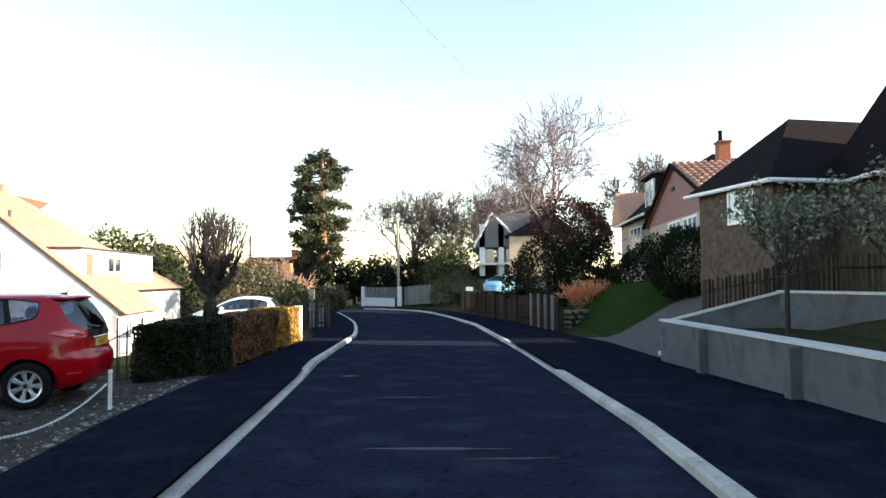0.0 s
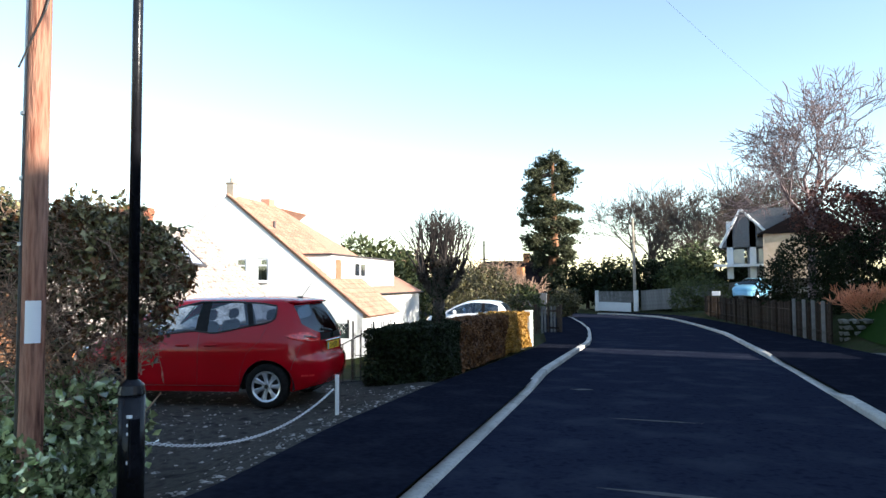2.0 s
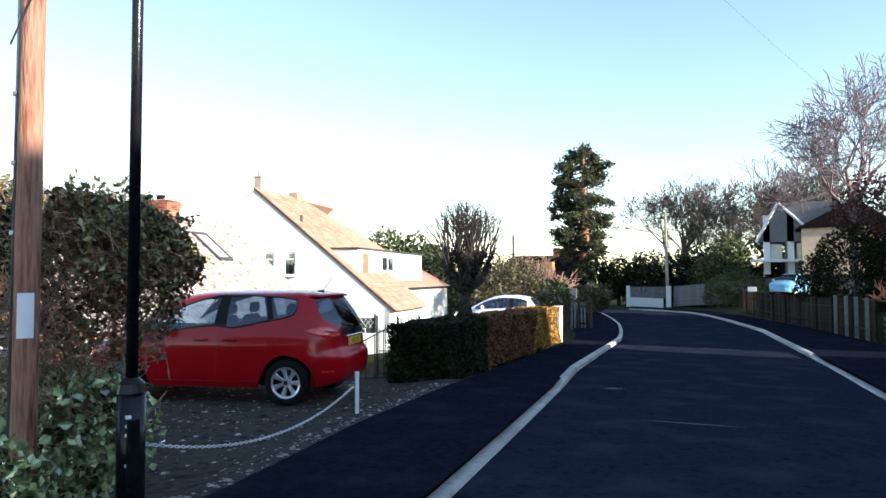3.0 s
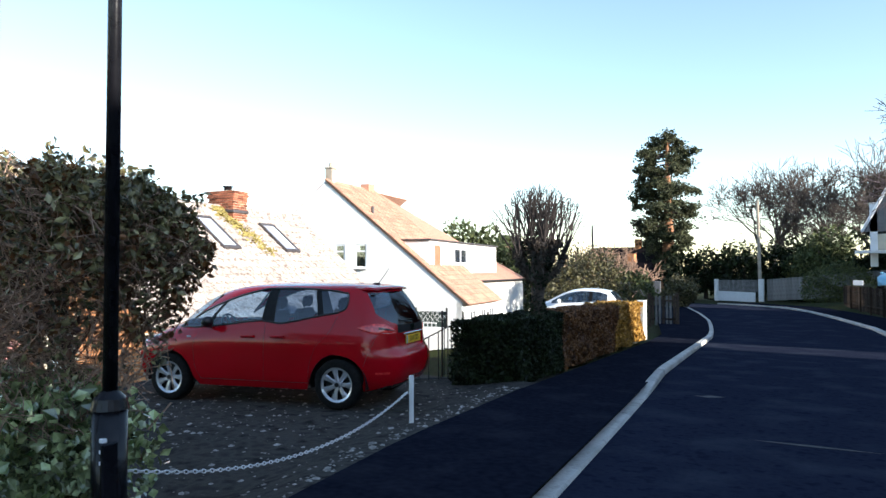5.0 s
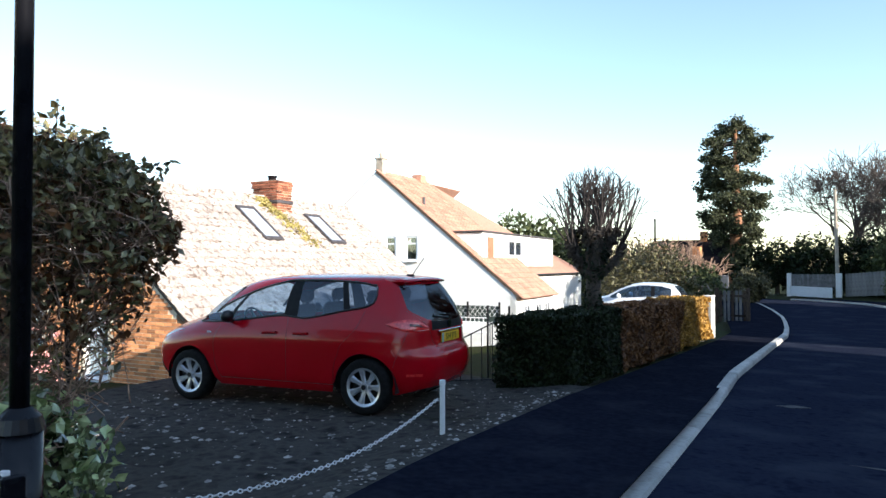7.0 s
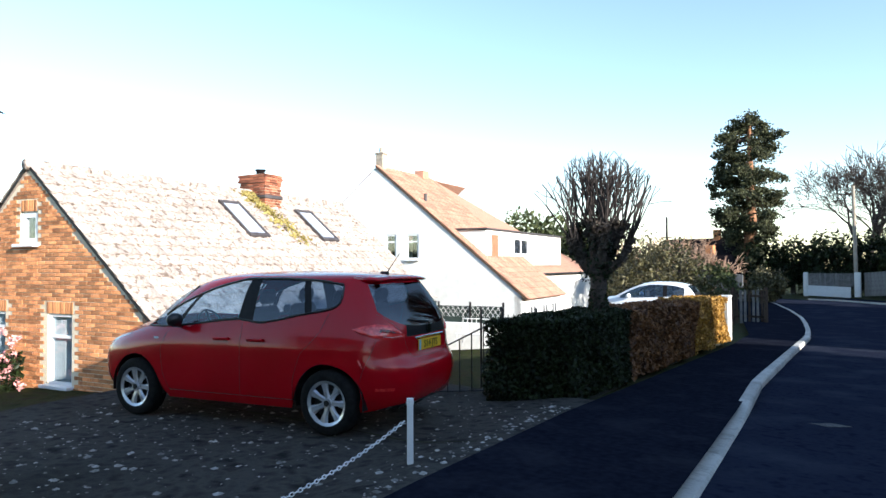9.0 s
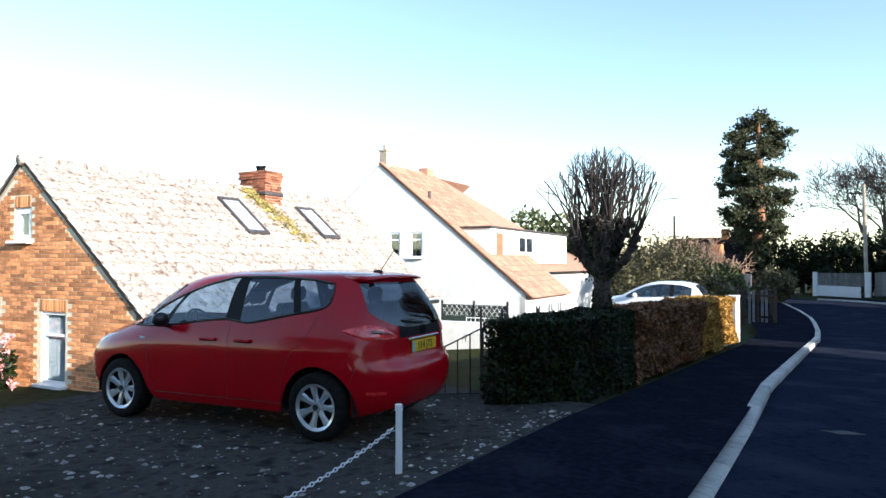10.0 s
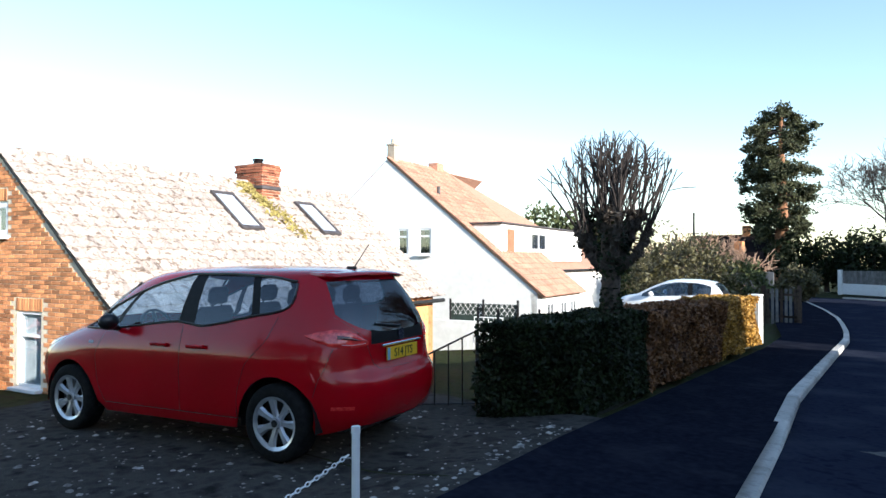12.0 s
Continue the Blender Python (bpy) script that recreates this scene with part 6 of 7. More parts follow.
        # gloss black panel under the glass
        car_patch("tailgate_panel", 0, outline_of_y(.44, 1.0), lambda w: .965, lambda w: min(1.09, curve(BELT, w) + .012), PILLAR_BLACK, car, .003, "gloss black panel under the rear window", side, 12, 3)
    # spoiler, valance, plate, chrome, badge, wiper, aerial, grille
    bm = bmesh.new()
    n = 16
    rows = []
    for k in range(n + 1):
        t = 2 * k / n - 1
        y, back = t * .56, .07 * abs(t) ** 3
        rows.append([bm.verts.new((x + back, y, z - .02 * t * t)) for x, z in ((-.2, 1.592), (-.4, 1.58), (-.47, 1.56), (-.475, 1.545), (-.42, 1.53), (-.2, 1.55))])
    for a, b in zip(rows, rows[1:]):
        for k in range(6):
            bm.faces.new((a[k], a[(k + 1) % 6], b[(k + 1) % 6], b[k]))
    bm.faces.new(rows[0]), bm.faces.new(rows[-1])
    part("spoiler", bm, CAR_RED, car, "red roof spoiler over the rear window", True)
    part("brake_light", boxes(((-.474, 0, 1.548), (.012, .3, .014))), LAMP_RED, car)
    part("bumper_valance", boxes(((-.5, 0, .29), (.24, 1.0, .1)), bevel=.04), TRIM_BLACK, car, "black lower bumper")
    plate = part("number_plate", boxes(((-.722, 0, .865), (.014, .52, .112)), bevel=.003), PLATE_YELLOW, car, "yellow rear number plate reading S14 JTS")
    text_mesh("plate_text", "S14 JTS", .105, TRIM_BLACK, plate, Matrix(((0, 0, -1, -.7305), (-1, 0, 0, -.01), (0, 1, 0, .863), (0, 0, 0, 1))))
    part("plate_band", boxes(((-.7292, .238, .865), (.004, .04, .106))), CAR_BLUE, plate, "blue band on the plate")
    part("chrome_bar", boxes(((-.716, 0, .945), (.03, .66, .022)), bevel=.008), CHROME, car, "chrome strip over the plate")
    bm = bmesh.new()
    bmesh.ops.create_cone(bm, cap_ends=True, segments=24, radius1=.052, radius2=.044, depth=.02, matrix=pose(-.705, 0, 1.02, 0, 90, 0))
    part("badge", bm, CHROME, car, "round chrome badge")
    bm = bmesh.new()
    for a, b in (((-.7, 0, 1.09), (-.69, .1, 1.1)), ((-.69, .1, 1.1), (-.67, .36, 1.13))):
        rod(bm, a, b, .011, n=6)
    part("rear_wiper", bm, TRIM_BLACK, car, "black rear wiper")
    bm = rod(bmesh.new(), (-.2, 0, 1.6), (-.37, 0, 1.82), .006, .004, 6)
    box(bm, (-.18, 0, 1.605), (.1, .05, .035), bevel=.012)
    part("aerial", bm, TRIM_BLACK, car, "short black roof aerial leaning back")
    part("grille", boxes(((3.45, 0, .5), (.08, .8, .12)), bevel=.03), TRIM_BLACK, car)
    return car


# red car on the drive
FWD = Vector((-0.966, -0.258, -0.008)).normalized()
CAR_AT = Vector((-6.11, 8.45, 0.005))


def car_pose(at, fwd):
    z = Vector((0, 0, 1))
    y = z.cross(fwd).normalized()
    z = fwd.cross(y)
    return Matrix.Translation(at) @ Matrix((fwd, y, z)).transposed().to_4x4()


red_family_car(car_pose(CAR_AT, FWD), "glossy red compact family car parked on the concrete drive")


# ---- things beside the white house and beyond the hedge ----
def iron_fence():
    f = tagged(new("iron_railing"), "thin black iron railing with a sloping rail by the drive", "railing")
    a, b = Vector((-6.55, 10.05, 0)), Vector((-5.75, 10.85, 0))
    f.location = a
    n = 8
    for i in range(n):
        t = i / (n - 1)
        p = (b - a) * t
        z1 = 0.55 + 0.42 * min(1, t * 1.3)
        part("bar", rod(bmesh.new(), (p.x, p.y, -0.25), (p.x, p.y, z1), 0.009, n=8), BLACK_IRON, f)
    d = b - a
    part("top_rail", rod(rod(bmesh.new(), (0, 0, 0.55), (d.x * 0.77, d.y * 0.77, 0.97), 0.011, n=8), (d.x * 0.77, d.y * 0.77, 0.97), (d.x, d.y, 0.97), 0.011, n=8), BLACK_IRON, f)
    part("bottom_rail", rod(bmesh.new(), (0, 0, 0.02), (d.x, d.y, 0.02), 0.009, n=8), BLACK_IRON, f)
    part("post", rod(bmesh.new(), (d.x * 0.8, d.y * 0.8, -0.3), (d.x * 0.8, d.y * 0.8, 1.12), 0.016, n=10), BLACK_IRON, f)


iron_fence()


def garden_gate():
    g = tagged(new("garden_gate"), "black iron gate with an arched top beside the hedge", "gate")
    g.location = (-6.9, 11.6, -0.2)
    for i in range(7):
        x = i * 0.13
        part("bar", rod(bmesh.new(), (x, x * 0.25, 0.05), (x, x * 0.25, 1.0 + 0.14 * math.sin(math.pi * i / 6)), 0.008, n=8), BLACK_IRON, g)
    for z in (0.1, 0.55, 0.95):
        part("rail", rod(bmesh.new(), (0, 0, z), (0.78, 0.195, z), 0.009, n=8), BLACK_IRON, g)
    for x in (-0.04, 0.82):
        part("post", rod(bmesh.new(), (x, x * 0.25, -0.1), (x, x * 0.25, 1.25), 0.018, n=10), BLACK_IRON, g)


garden_gate()


def trellis():
    t = tagged(new("trellis_screen"), "dark green screen with white lattice on the garden wall", "trellis")
    t.matrix_world = frame_of((-17.1, 22.6)) @ Matrix.Translation((0, 0, -0.55))
    part("panel", boxes(((1.3, 0.03, 0.35), (2.6, 0.04, 0.8))), material("dark_green_board", [(0.015, 0.03, 0.025), (0.03, 0.05, 0.04)], 0.7, 6), t, "dark green boards")
    for k in range(13):
        for s in (1, -1):
            x = 0.1 + k * 0.2
            part("lath", rod(bmesh.new(), (x - 0.16 * s, -0.004 - 0.005 * s, 0.35), (x + 0.16 * s, -0.004 - 0.005 * s, 0.75), 0.007, n=4), WHITE_PAINT, t)
    for x in (0.0, 1.3, 2.6):
        part("post", boxes(((x, -0.01, 0.1), (0.06, 0.06, 1.6))), BLACK_IRON, t)


trellis()
solid("garden_wall_white", boxes(((0, 0, 0), (4.4, 0.2, 1.6)), m=frame_of((-15.6, 22.8)) @ Matrix.Translation((0, 0, -1.2)), bevel=0.02), RENDER_WHITE, "low white garden wall below the house", "wall")


def garden_bench():
    b = tagged(new("garden_bench"), "white metal garden bench on the lower lawn", "bench")
    b.matrix_world = frame_of((-14.4, 20.4)) @ Matrix.Translation((0, 0, -0.95))
    for k in range(4):
        part("seat_slat", boxes(((0.5, -0.16 + 0.11 * k, 0.43), (1.1, 0.08, 0.03)), bevel=0.006), WHITE_PAINT, b)
    for k in range(7):
        part("back_bar", rod(bmesh.new(), (0.02 + 0.16 * k, 0.24, 0.45), (0.02 + 0.16 * k, 0.3, 0.9), 0.012, n=6), WHITE_PAINT, b)
    part("back_rail", rod(bmesh.new(), (0, 0.3, 0.9), (1.0, 0.3, 0.9), 0.018, n=8), WHITE_PAINT, b)
    for x in (0.02, 0.98):
        for y in (-0.18, 0.24):
            part("leg", rod(bmesh.new(), (x, y, 0.0), (x, y, 0.44), 0.018, n=8), WHITE_PAINT, b)


garden_bench()

# camellia by the brick house
cam_pts = blob(1500, (-15.2, 7.55, -0.45), (0.75, 0.5, 0.75), 0.2, 0.6, 31)
flower = blob(90, (-15.15, 7.45, -0.4), (0.78, 0.52, 0.75), 0.2, 0.92, 32)
fl = np.concatenate([f + RNG.normal(size=(14, 3)) * 0.035 for f in flower])
plant("camellia_bush", (-15.2, 7.6, -1.1), "camellia bush with pink flowers by the brick wall", "shrub", [
    ("foliage", leaf_mesh("foliage", cam_pts, 0.07, LEAF_DARK), "dark glossy leaves"), ("blossom", leaf_mesh("blossom", fl, 0.05, PETAL), "pink blossoms"),
    ("stem_clump", twig_mesh("stem_clump", grow(np.random.default_rng(2), (-15.2, 7.6, -1.2), (0, 0, 1), 0.7, 0.03, 2), BARK, 5), "")])

# white car on the next drive
build_car("white_car", SMALL, CAR_WHITE, car_pose(Vector((-8.95, 25.6, -0.36)), Vector((-0.985, -0.17, 0)).normalized()), "small rounded white hatchback parked behind the hedge")

# white end pillar of the hedge wall, with the gate beyond
solid("gate_pillar", boxes(((-6.46, 21.75, 0.25), (0.25, 0.3, 1.16)), ((-6.46, 21.75, 0.85), (0.28, 0.33, 0.05)), bevel=0.015), RENDER_WHITE, "white rendered pillar at the hedge's end", "pillar")


def slat_gate():
    g = tagged(new("timber_gate"), "dark timber gate with pale upright slats", "gate")
    g.location = (-8.3, 29.0, -0.45)
    for k in range(7):
        part("slat", boxes(((k * 0.13, k * 0.05, 0.6), (0.09, 0.03, 1.2)), bevel=0.006), GREY_FENCE if k % 3 else FENCE_WOOD, g)
    for z in (0.25, 1.0):
        part("rail", boxes(((0.39, 0.19, z), (0.95, 0.03, 0.08)), bevel=0.005), FENCE_WOOD, g)
    for x in (-0.12, 0.9):
        part("post", boxes(((x, x * 0.38, 0.62), (0.12, 0.12, 1.35)), bevel=0.01), FENCE_WOOD, g)


slat_gate()


# ---- right side: raised bed, fences, lawn ----
BED_FRONT = [(4.24, 13.7), (4.9, 7.6), (5.45, 1.0), (5.9, -8.0)]


def bed_wall(name, pts, z0, tops, label, piers=True):
    w = tagged(new(name), label, "wall")
    w.location = (pts[0][0], pts[0][1], z0)
    o = w.location.copy()
    for (a, b, ta, tb) in zip(pts, pts[1:], tops, tops[1:]):
        d = (Vector((*b, 0)) - Vector((*a, 0))).normalized()
        nrm = Vector((-d.y, d.x, 0)) * 0.11
        for nm, lo, hi, w_, mat in (("wall_face", -0.35, 0.0, 1.0, CONCRETE), ("coping", 0.0, 0.05, 1.25, COPING)):
            bm = bmesh.new()
            q = []
            for p, t in ((a, ta), (b, tb)):
                c = Vector((*p, 0)) - o
                base = z0 - 0.35 - o.z if nm == "wall_face" else t - o.z
                hi_z = t - o.z if nm == "wall_face" else t + 0.05 - o.z
                q.append([bm.verts.new((c.x + s * nrm.x * w_, c.y + s * nrm.y * w_, z)) for s, z in ((1, base), (-1, base), (-1, hi_z), (1, hi_z))])
            for i in range(4):
                bm.faces.new((q[0][i], q[0][(i + 1) % 4], q[1][(i + 1) % 4], q[1][i]))
            bm.faces.new(q[0]), bm.faces.new(q[1])
            part(nm, bm, mat, w, "pale flat coping" if nm == "coping" else "")
    return w


front = bed_wall("raised_bed_wall", BED_FRONT, 0.05, [0.87, 0.90, 0.93, 0.95], "grey rendered wall of the raised bed with pale coping")
for x, y in ((4.37, 11.3), (4.70, 8.2), (5.13, 4.0)):
    o = front.location
    part("pier_band", boxes(((x - o.x, y - o.y, 0.47 - o.z), (0.24, 0.22, 0.8)), bevel=0.006), material("darker_render", [(0.06, 0.063, 0.068), (0.09, 0.093, 0.1)], 0.9, 3, bump=0.3), front, "darker upright band on the wall")
bed_wall("bed_side_wall", [(4.36, 13.75), (6.5, 13.3)], 0.1, [0.86, 1.48], "grey rendered side wall rising with the slope")
bed_wall("bed_back_wall", [(6.5, 13.3), (7.5, 11.25), (8.6, 2.0)], 0.4, [1.48, 1.48, 1.48], "grey rendered back wall of the raised bed")
bm = bmesh.new()
prism(bm, [(4.4, 13.5), (5.0, 7.6), (5.5, 1.0), (8.5, 2.0), (7.4, 11.2), (6.45, 13.2)], lambda p, q: (p, q, -0.2), lambda p, q: (p, q, 0.72 + 0.02 * (p - 4.4)))
solid("bed_soil", bm, SOIL, "dark planted soil in the raised bed", "soil", kind="structure")


def picket_fence(name, pts, n, h, base, label, mat=FENCE_WOOD, wide=0.075):
    f = tagged(new(name), label, "fence")
    f.location = (*pts[0], base(0))
    o = f.location.copy()
    me = finish("picket", prism(bmesh.new(), [(-wide / 2, 0), (wide / 2, 0), (wide / 2, h - 0.05), (0, h), (-wide / 2, h - 0.05)], lambda p, q: (p, -0.011, q), lambda p, q: (p, 0.011, q)), mat)
    at = lambda t: Vector((np.interp(t, np.linspace(0, 1, len(pts)), [p[0] for p in pts]), np.interp(t, np.linspace(0, 1, len(pts)), [p[1] for p in pts]), base(t)))
    rng = random.Random(n)
    for i in range(n):
        t = i / (n - 1)
        d = at(min(1, t + 0.01)) - at(max(0, t - 0.01))
        ob = new("picket", me)
        ob.parent = f
        ob.matrix_basis = Matrix.Translation(at(t) - o) @ Matrix.Rotation(math.atan2(d.y, d.x) + rng.uniform(-0.04, 0.04), 4, "Z") @ Matrix.Rotation(rng.uniform(-0.02, 0.02), 4, "Y") @ Matrix.Diagonal((1, 1, rng.uniform(0.96, 1.03), 1))
    k = max(2, n // 12)
    for i in range(k):
        a, b = at(i / k) - o, at((i + 1) / k) - o
        side = Vector((-(b - a).y, (b - a).x, 0)).normalized() * 0.03
        for z in (h * 0.25, h * 0.75):
            part("rail", rod(bmesh.new(), a + side + Vector((0, 0, z)), b + side + Vector((0, 0, z)), 0.025, n=4), mat, f)
        part("post", boxes(((a + side * 2.2 + Vector((0, 0, h / 2 - 0.1))), (0.08, 0.08, h + 0.2))), mat, f)
    return f


picket_fence("picket_fence", [(5.15, 13.95), (6.75, 13.75), (7.95, 12.4), (8.5, 9.0)], 56, 1.05, lambda t: 0.7 + 0.5 * min(1, t * 2.0), "dark weathered picket fence on the bank", wide=0.05)
picket_fence("paling_fence", [(2.95, 27.3), (1.2, 34.0), (-0.9, 42.5), (-2.85, 51.0)], 120, 1.38, lambda t: -0.36 - 0.22 * t, "tall dark weathered paling fence along the pavement", wide=0.11)
for i, (x, y) in enumerate(((2.8, 27.4), (2.55, 28.4), (2.3, 29.4), (2.0, 30.5))):
    p = thing("fence_post", (x - 0.1, y, -0.38), "grey weathered upright timber against the fence", "post", "fence uprights")
    part("timber", boxes(((0, 0, 0.72), (0.12, 0.1, 1.5)), bevel=0.01), GREY_FENCE, p)

# lawn and drive ramp
sheet("lawn", lambda y: (3.6 + (29 - y) * 0.12, 11.0), [22.6 + 0.4 * i for i in range(20)], lambda x, y: terrain(x, y) + 0.05 + 0.5 * smooth(3.8, 5.6, x) * smooth(22.7, 25.2, y), LAWN, "short mown green lawn on the bank", "lawn", n=14)
sheet("drive_ramp", lambda y: (lerp_table(RIGHT_EDGE, y) - 0.02, 8.6), [14.25 + 0.35 * i for i in range(25)], lambda x, y: max(terrain(x, y) + 0.05, level(y) + 0.03), material("pale_drive", [(0.05, 0.046, 0.045), (0.085, 0.078, 0.073)], 0.9, 5, bump=0.5),
      "worn concrete drive sloping up to the house", "drive", n=12)
solid("ramp_kerb", boxes(((0, 0, 0), (1.0, 0.12, 0.1)), m=pose(4.7, 14.7, 0.15, 0, -8, 28), bevel=0.01), COPING, "pale edging stone at the drive", "kerb", kind="structure")


def rubble_wall():
    w = tagged(new("rubble_wall"), "low dark rubble stone wall before the lawn", "wall")
    w.location = (3.2, 27.6, -0.4)
    rng = random.Random(12)
    meshes = []
    for k in range(6):
        bm = bmesh.new()
        bmesh.ops.create_icosphere(bm, subdivisions=1, radius=0.5)
        for v in bm.verts:
            v.co = Vector([max(-0.38, min(0.38, c * rng.uniform(0.85, 1.15))) for c in v.co])
        meshes.append(finish("stone", bm, STONE))
    for r in range(4):
        x = 0.0
        while x < 3.9:
            L = rng.uniform(0.25, 0.5)
            ob = new("stone", rng.choice(meshes))
            ob.parent = w
            ob.matrix_basis = pose(x + L / 2, (x + L / 2) * 0.6 + rng.uniform(-0.02, 0.02), 0.12 + r * 0.21, 0, 0, 31 + rng.uniform(-6, 6)) @ Matrix.Diagonal((L * 1.3, 0.4, 0.28, 1))
            x += L
    part("core", boxes(((0, 0, 0.4), (4.4, 0.2, 0.75)), m=pose(1.95, 1.17, 0, 0, 0, 31)), SOIL, w)


rubble_wall()
sign = thing("marker_post", (6.15, 26.3, 0.2), "thin pale wooden stake on the lawn", "stake")
part("stake", rod(bmesh.new(), (0, 0, -0.1), (0, 0, 1.1), 0.03, n=8), GREY_FENCE, sign)


# shrubs
def shrub(name, c, r, n, size, mat, label, seed, rough=0.2, stems=True, hollow=0.6):
    parts = [("foliage", leaf_mesh("foliage", blob(n, c, r, rough, hollow, seed), size, mat), "")]
    if stems:
        g = np.random.default_rng(seed)
        segs = []
        for _ in range(5):
            grow(g, (c[0] + g.normal(0, r[0] * 0.15), c[1] + g.normal(0, r[1] * 0.15), c[2] - r[2]), (g.normal(0, 0.4), g.normal(0, 0.4), 1), r[2] * 0.8, 0.03, 2, 3, 0.5, 0.7, 0.1, 0.2, 0.008, segs)
        parts.append(("stem_clump", twig_mesh("stem_clump", segs, BARK, 5), ""))
    return plant(name, (c[0], c[1], c[2] - r[2]), label, "shrub", parts)


def young_tree(at, top, r, n, seed, label):
    g = np.random.default_rng(seed)
    at = np.array(at)
    fork = at + [0, 0, (top - at[2]) * 0.36]
    segs = []
    for i in range(9):
        a = i * 0.7
        grow(g, fork + [0, 0, g.uniform(-0.2, 0.5)], (math.cos(a) * 1.05, math.sin(a) * 1.05, 0.9), (top - fork[2]) * 0.37, 0.022, 2, 2, 0.4, 0.7, 0.15, 0.15, 0.005, segs)
    s = np.array(segs)
    tips = s[g.integers(0, len(s), n)][:, 3:6] + g.normal(size=(n, 3)) * 0.1
    plant("young_tree", tuple(at), label, "tree", [("trunk", twig_mesh("trunk", [(*at, *fork, 0.05, 0.042), (*fork, *(fork + [0, 0, 0.5]), 0.042, 0.03)], TWIG_DARK, 9), "slim dark trunk"), ("branchwork", twig_mesh("branchwork", s, TWIG_DARK, 4), ""), ("foliage", leaf_mesh("foliage", tips, 0.07, LEAF_GREYGREEN, 0.4), "grey-green leaves")], "young trees in the raised bed")


young_tree((6.1, 12.0, 0.7), 4.1, 1.0, 1700, 17, "young grey-green leaved tree in the raised bed")
young_tree((7.6, 10.9, 0.7), 4.3, 1.0, 1200, 19, "young grey-green leaved tree by the picket fence")
shrub("dark_bush", (7.5, 23.2, 2.15), (1.75, 1.3, 1.6), 16000, 0.07, LEAF_BUSH, "large dark rounded evergreen bush on the lawn", 41, 0.1)
shrub("dark_bush", (7.6, 31.0, 1.7), (2.3, 1.8, 1.7), 12000, 0.09, LEAF_BUSH, "dark evergreen bush before the houses", 42)
shrub("dark_bush", (4.6, 33.2, 1.9), (1.9, 1.7, 2.1), 14000, 0.085, LEAF_BUSH, "tall dark evergreen bush behind the fence", 43)
shrub("dark_bush", (2.3, 35.5, 1.7), (1.5, 1.6, 2.0), 10000, 0.085, LEAF_BUSH, "tall dark evergreen bush behind the paling fence", 44)
shrub("wine_leaved_shrub", (4.9, 36.0, 4.4), (1.9, 1.7, 1.8), 9000, 0.11, LEAF_WINE, "dark wine-red leaved tree behind the bushes", 45, 0.25)
shrub("low_bush", (-3.6, 56.0, 0.7), (2.2, 2.0, 1.3), 6000, 0.1, LEAF_CONIFER, "low dark bush on the verge", 47, stems=False)
rt = []
g2 = np.random.default_rng(77)
for i in range(34):
    a = g2.uniform(0, 6.28)
    grow(g2, (4.6 + g2.normal(0, 0.25), 29.8 + g2.normal(0, 0.2), 0.35), (math.cos(a) * 0.9, math.sin(a) * 0.5, 0.75), 0.75, 0.014, 2, 3, 0.4, 0.65, 0.08, 0.15, 0.007, rt)
plant("red_stemmed_shrub", (4.6, 29.8, 0.2), "bare shrub of bright orange-red stems by the stone wall", "shrub", [("stem_clump", twig_mesh("stem_clump", rt, RED_TWIG, 4), "orange-red bare stems")])
solid("house_number_sign", boxes(((-1.85, 46.2, 1.05), (0.5, 0.04, 0.28)), bevel=0.008), PAPER, "small white house sign on the fence", "sign")


# ---- houses above the road ----
def roof_solid(name, base, ridge, mat, parent, z0, label=""):
    """A hipped or gabled roof: base outline of (x, y), ridge points (x, y, z); each base edge slopes to its nearest ridge point."""
    bm = bmesh.new()
    lo = [bm.verts.new((*p, z0)) for p in base]
    hi = [bm.verts.new(p) for p in ridge]
    near = [min(range(len(ridge)), key=lambda k: (ridge[k][0] - p[0]) ** 2 + (ridge[k][1] - p[1]) ** 2) for p in base]
    n = len(base)
    for i in range(n):
        j = (i + 1) % n
        a, b = near[i], near[j]
        bm.faces.new((lo[i], lo[j], hi[b], hi[a]) if a != b else (lo[i], lo[j], hi[a]))
    bm.faces.new(lo[::-1])
    return part(name, bm, mat, parent, label)


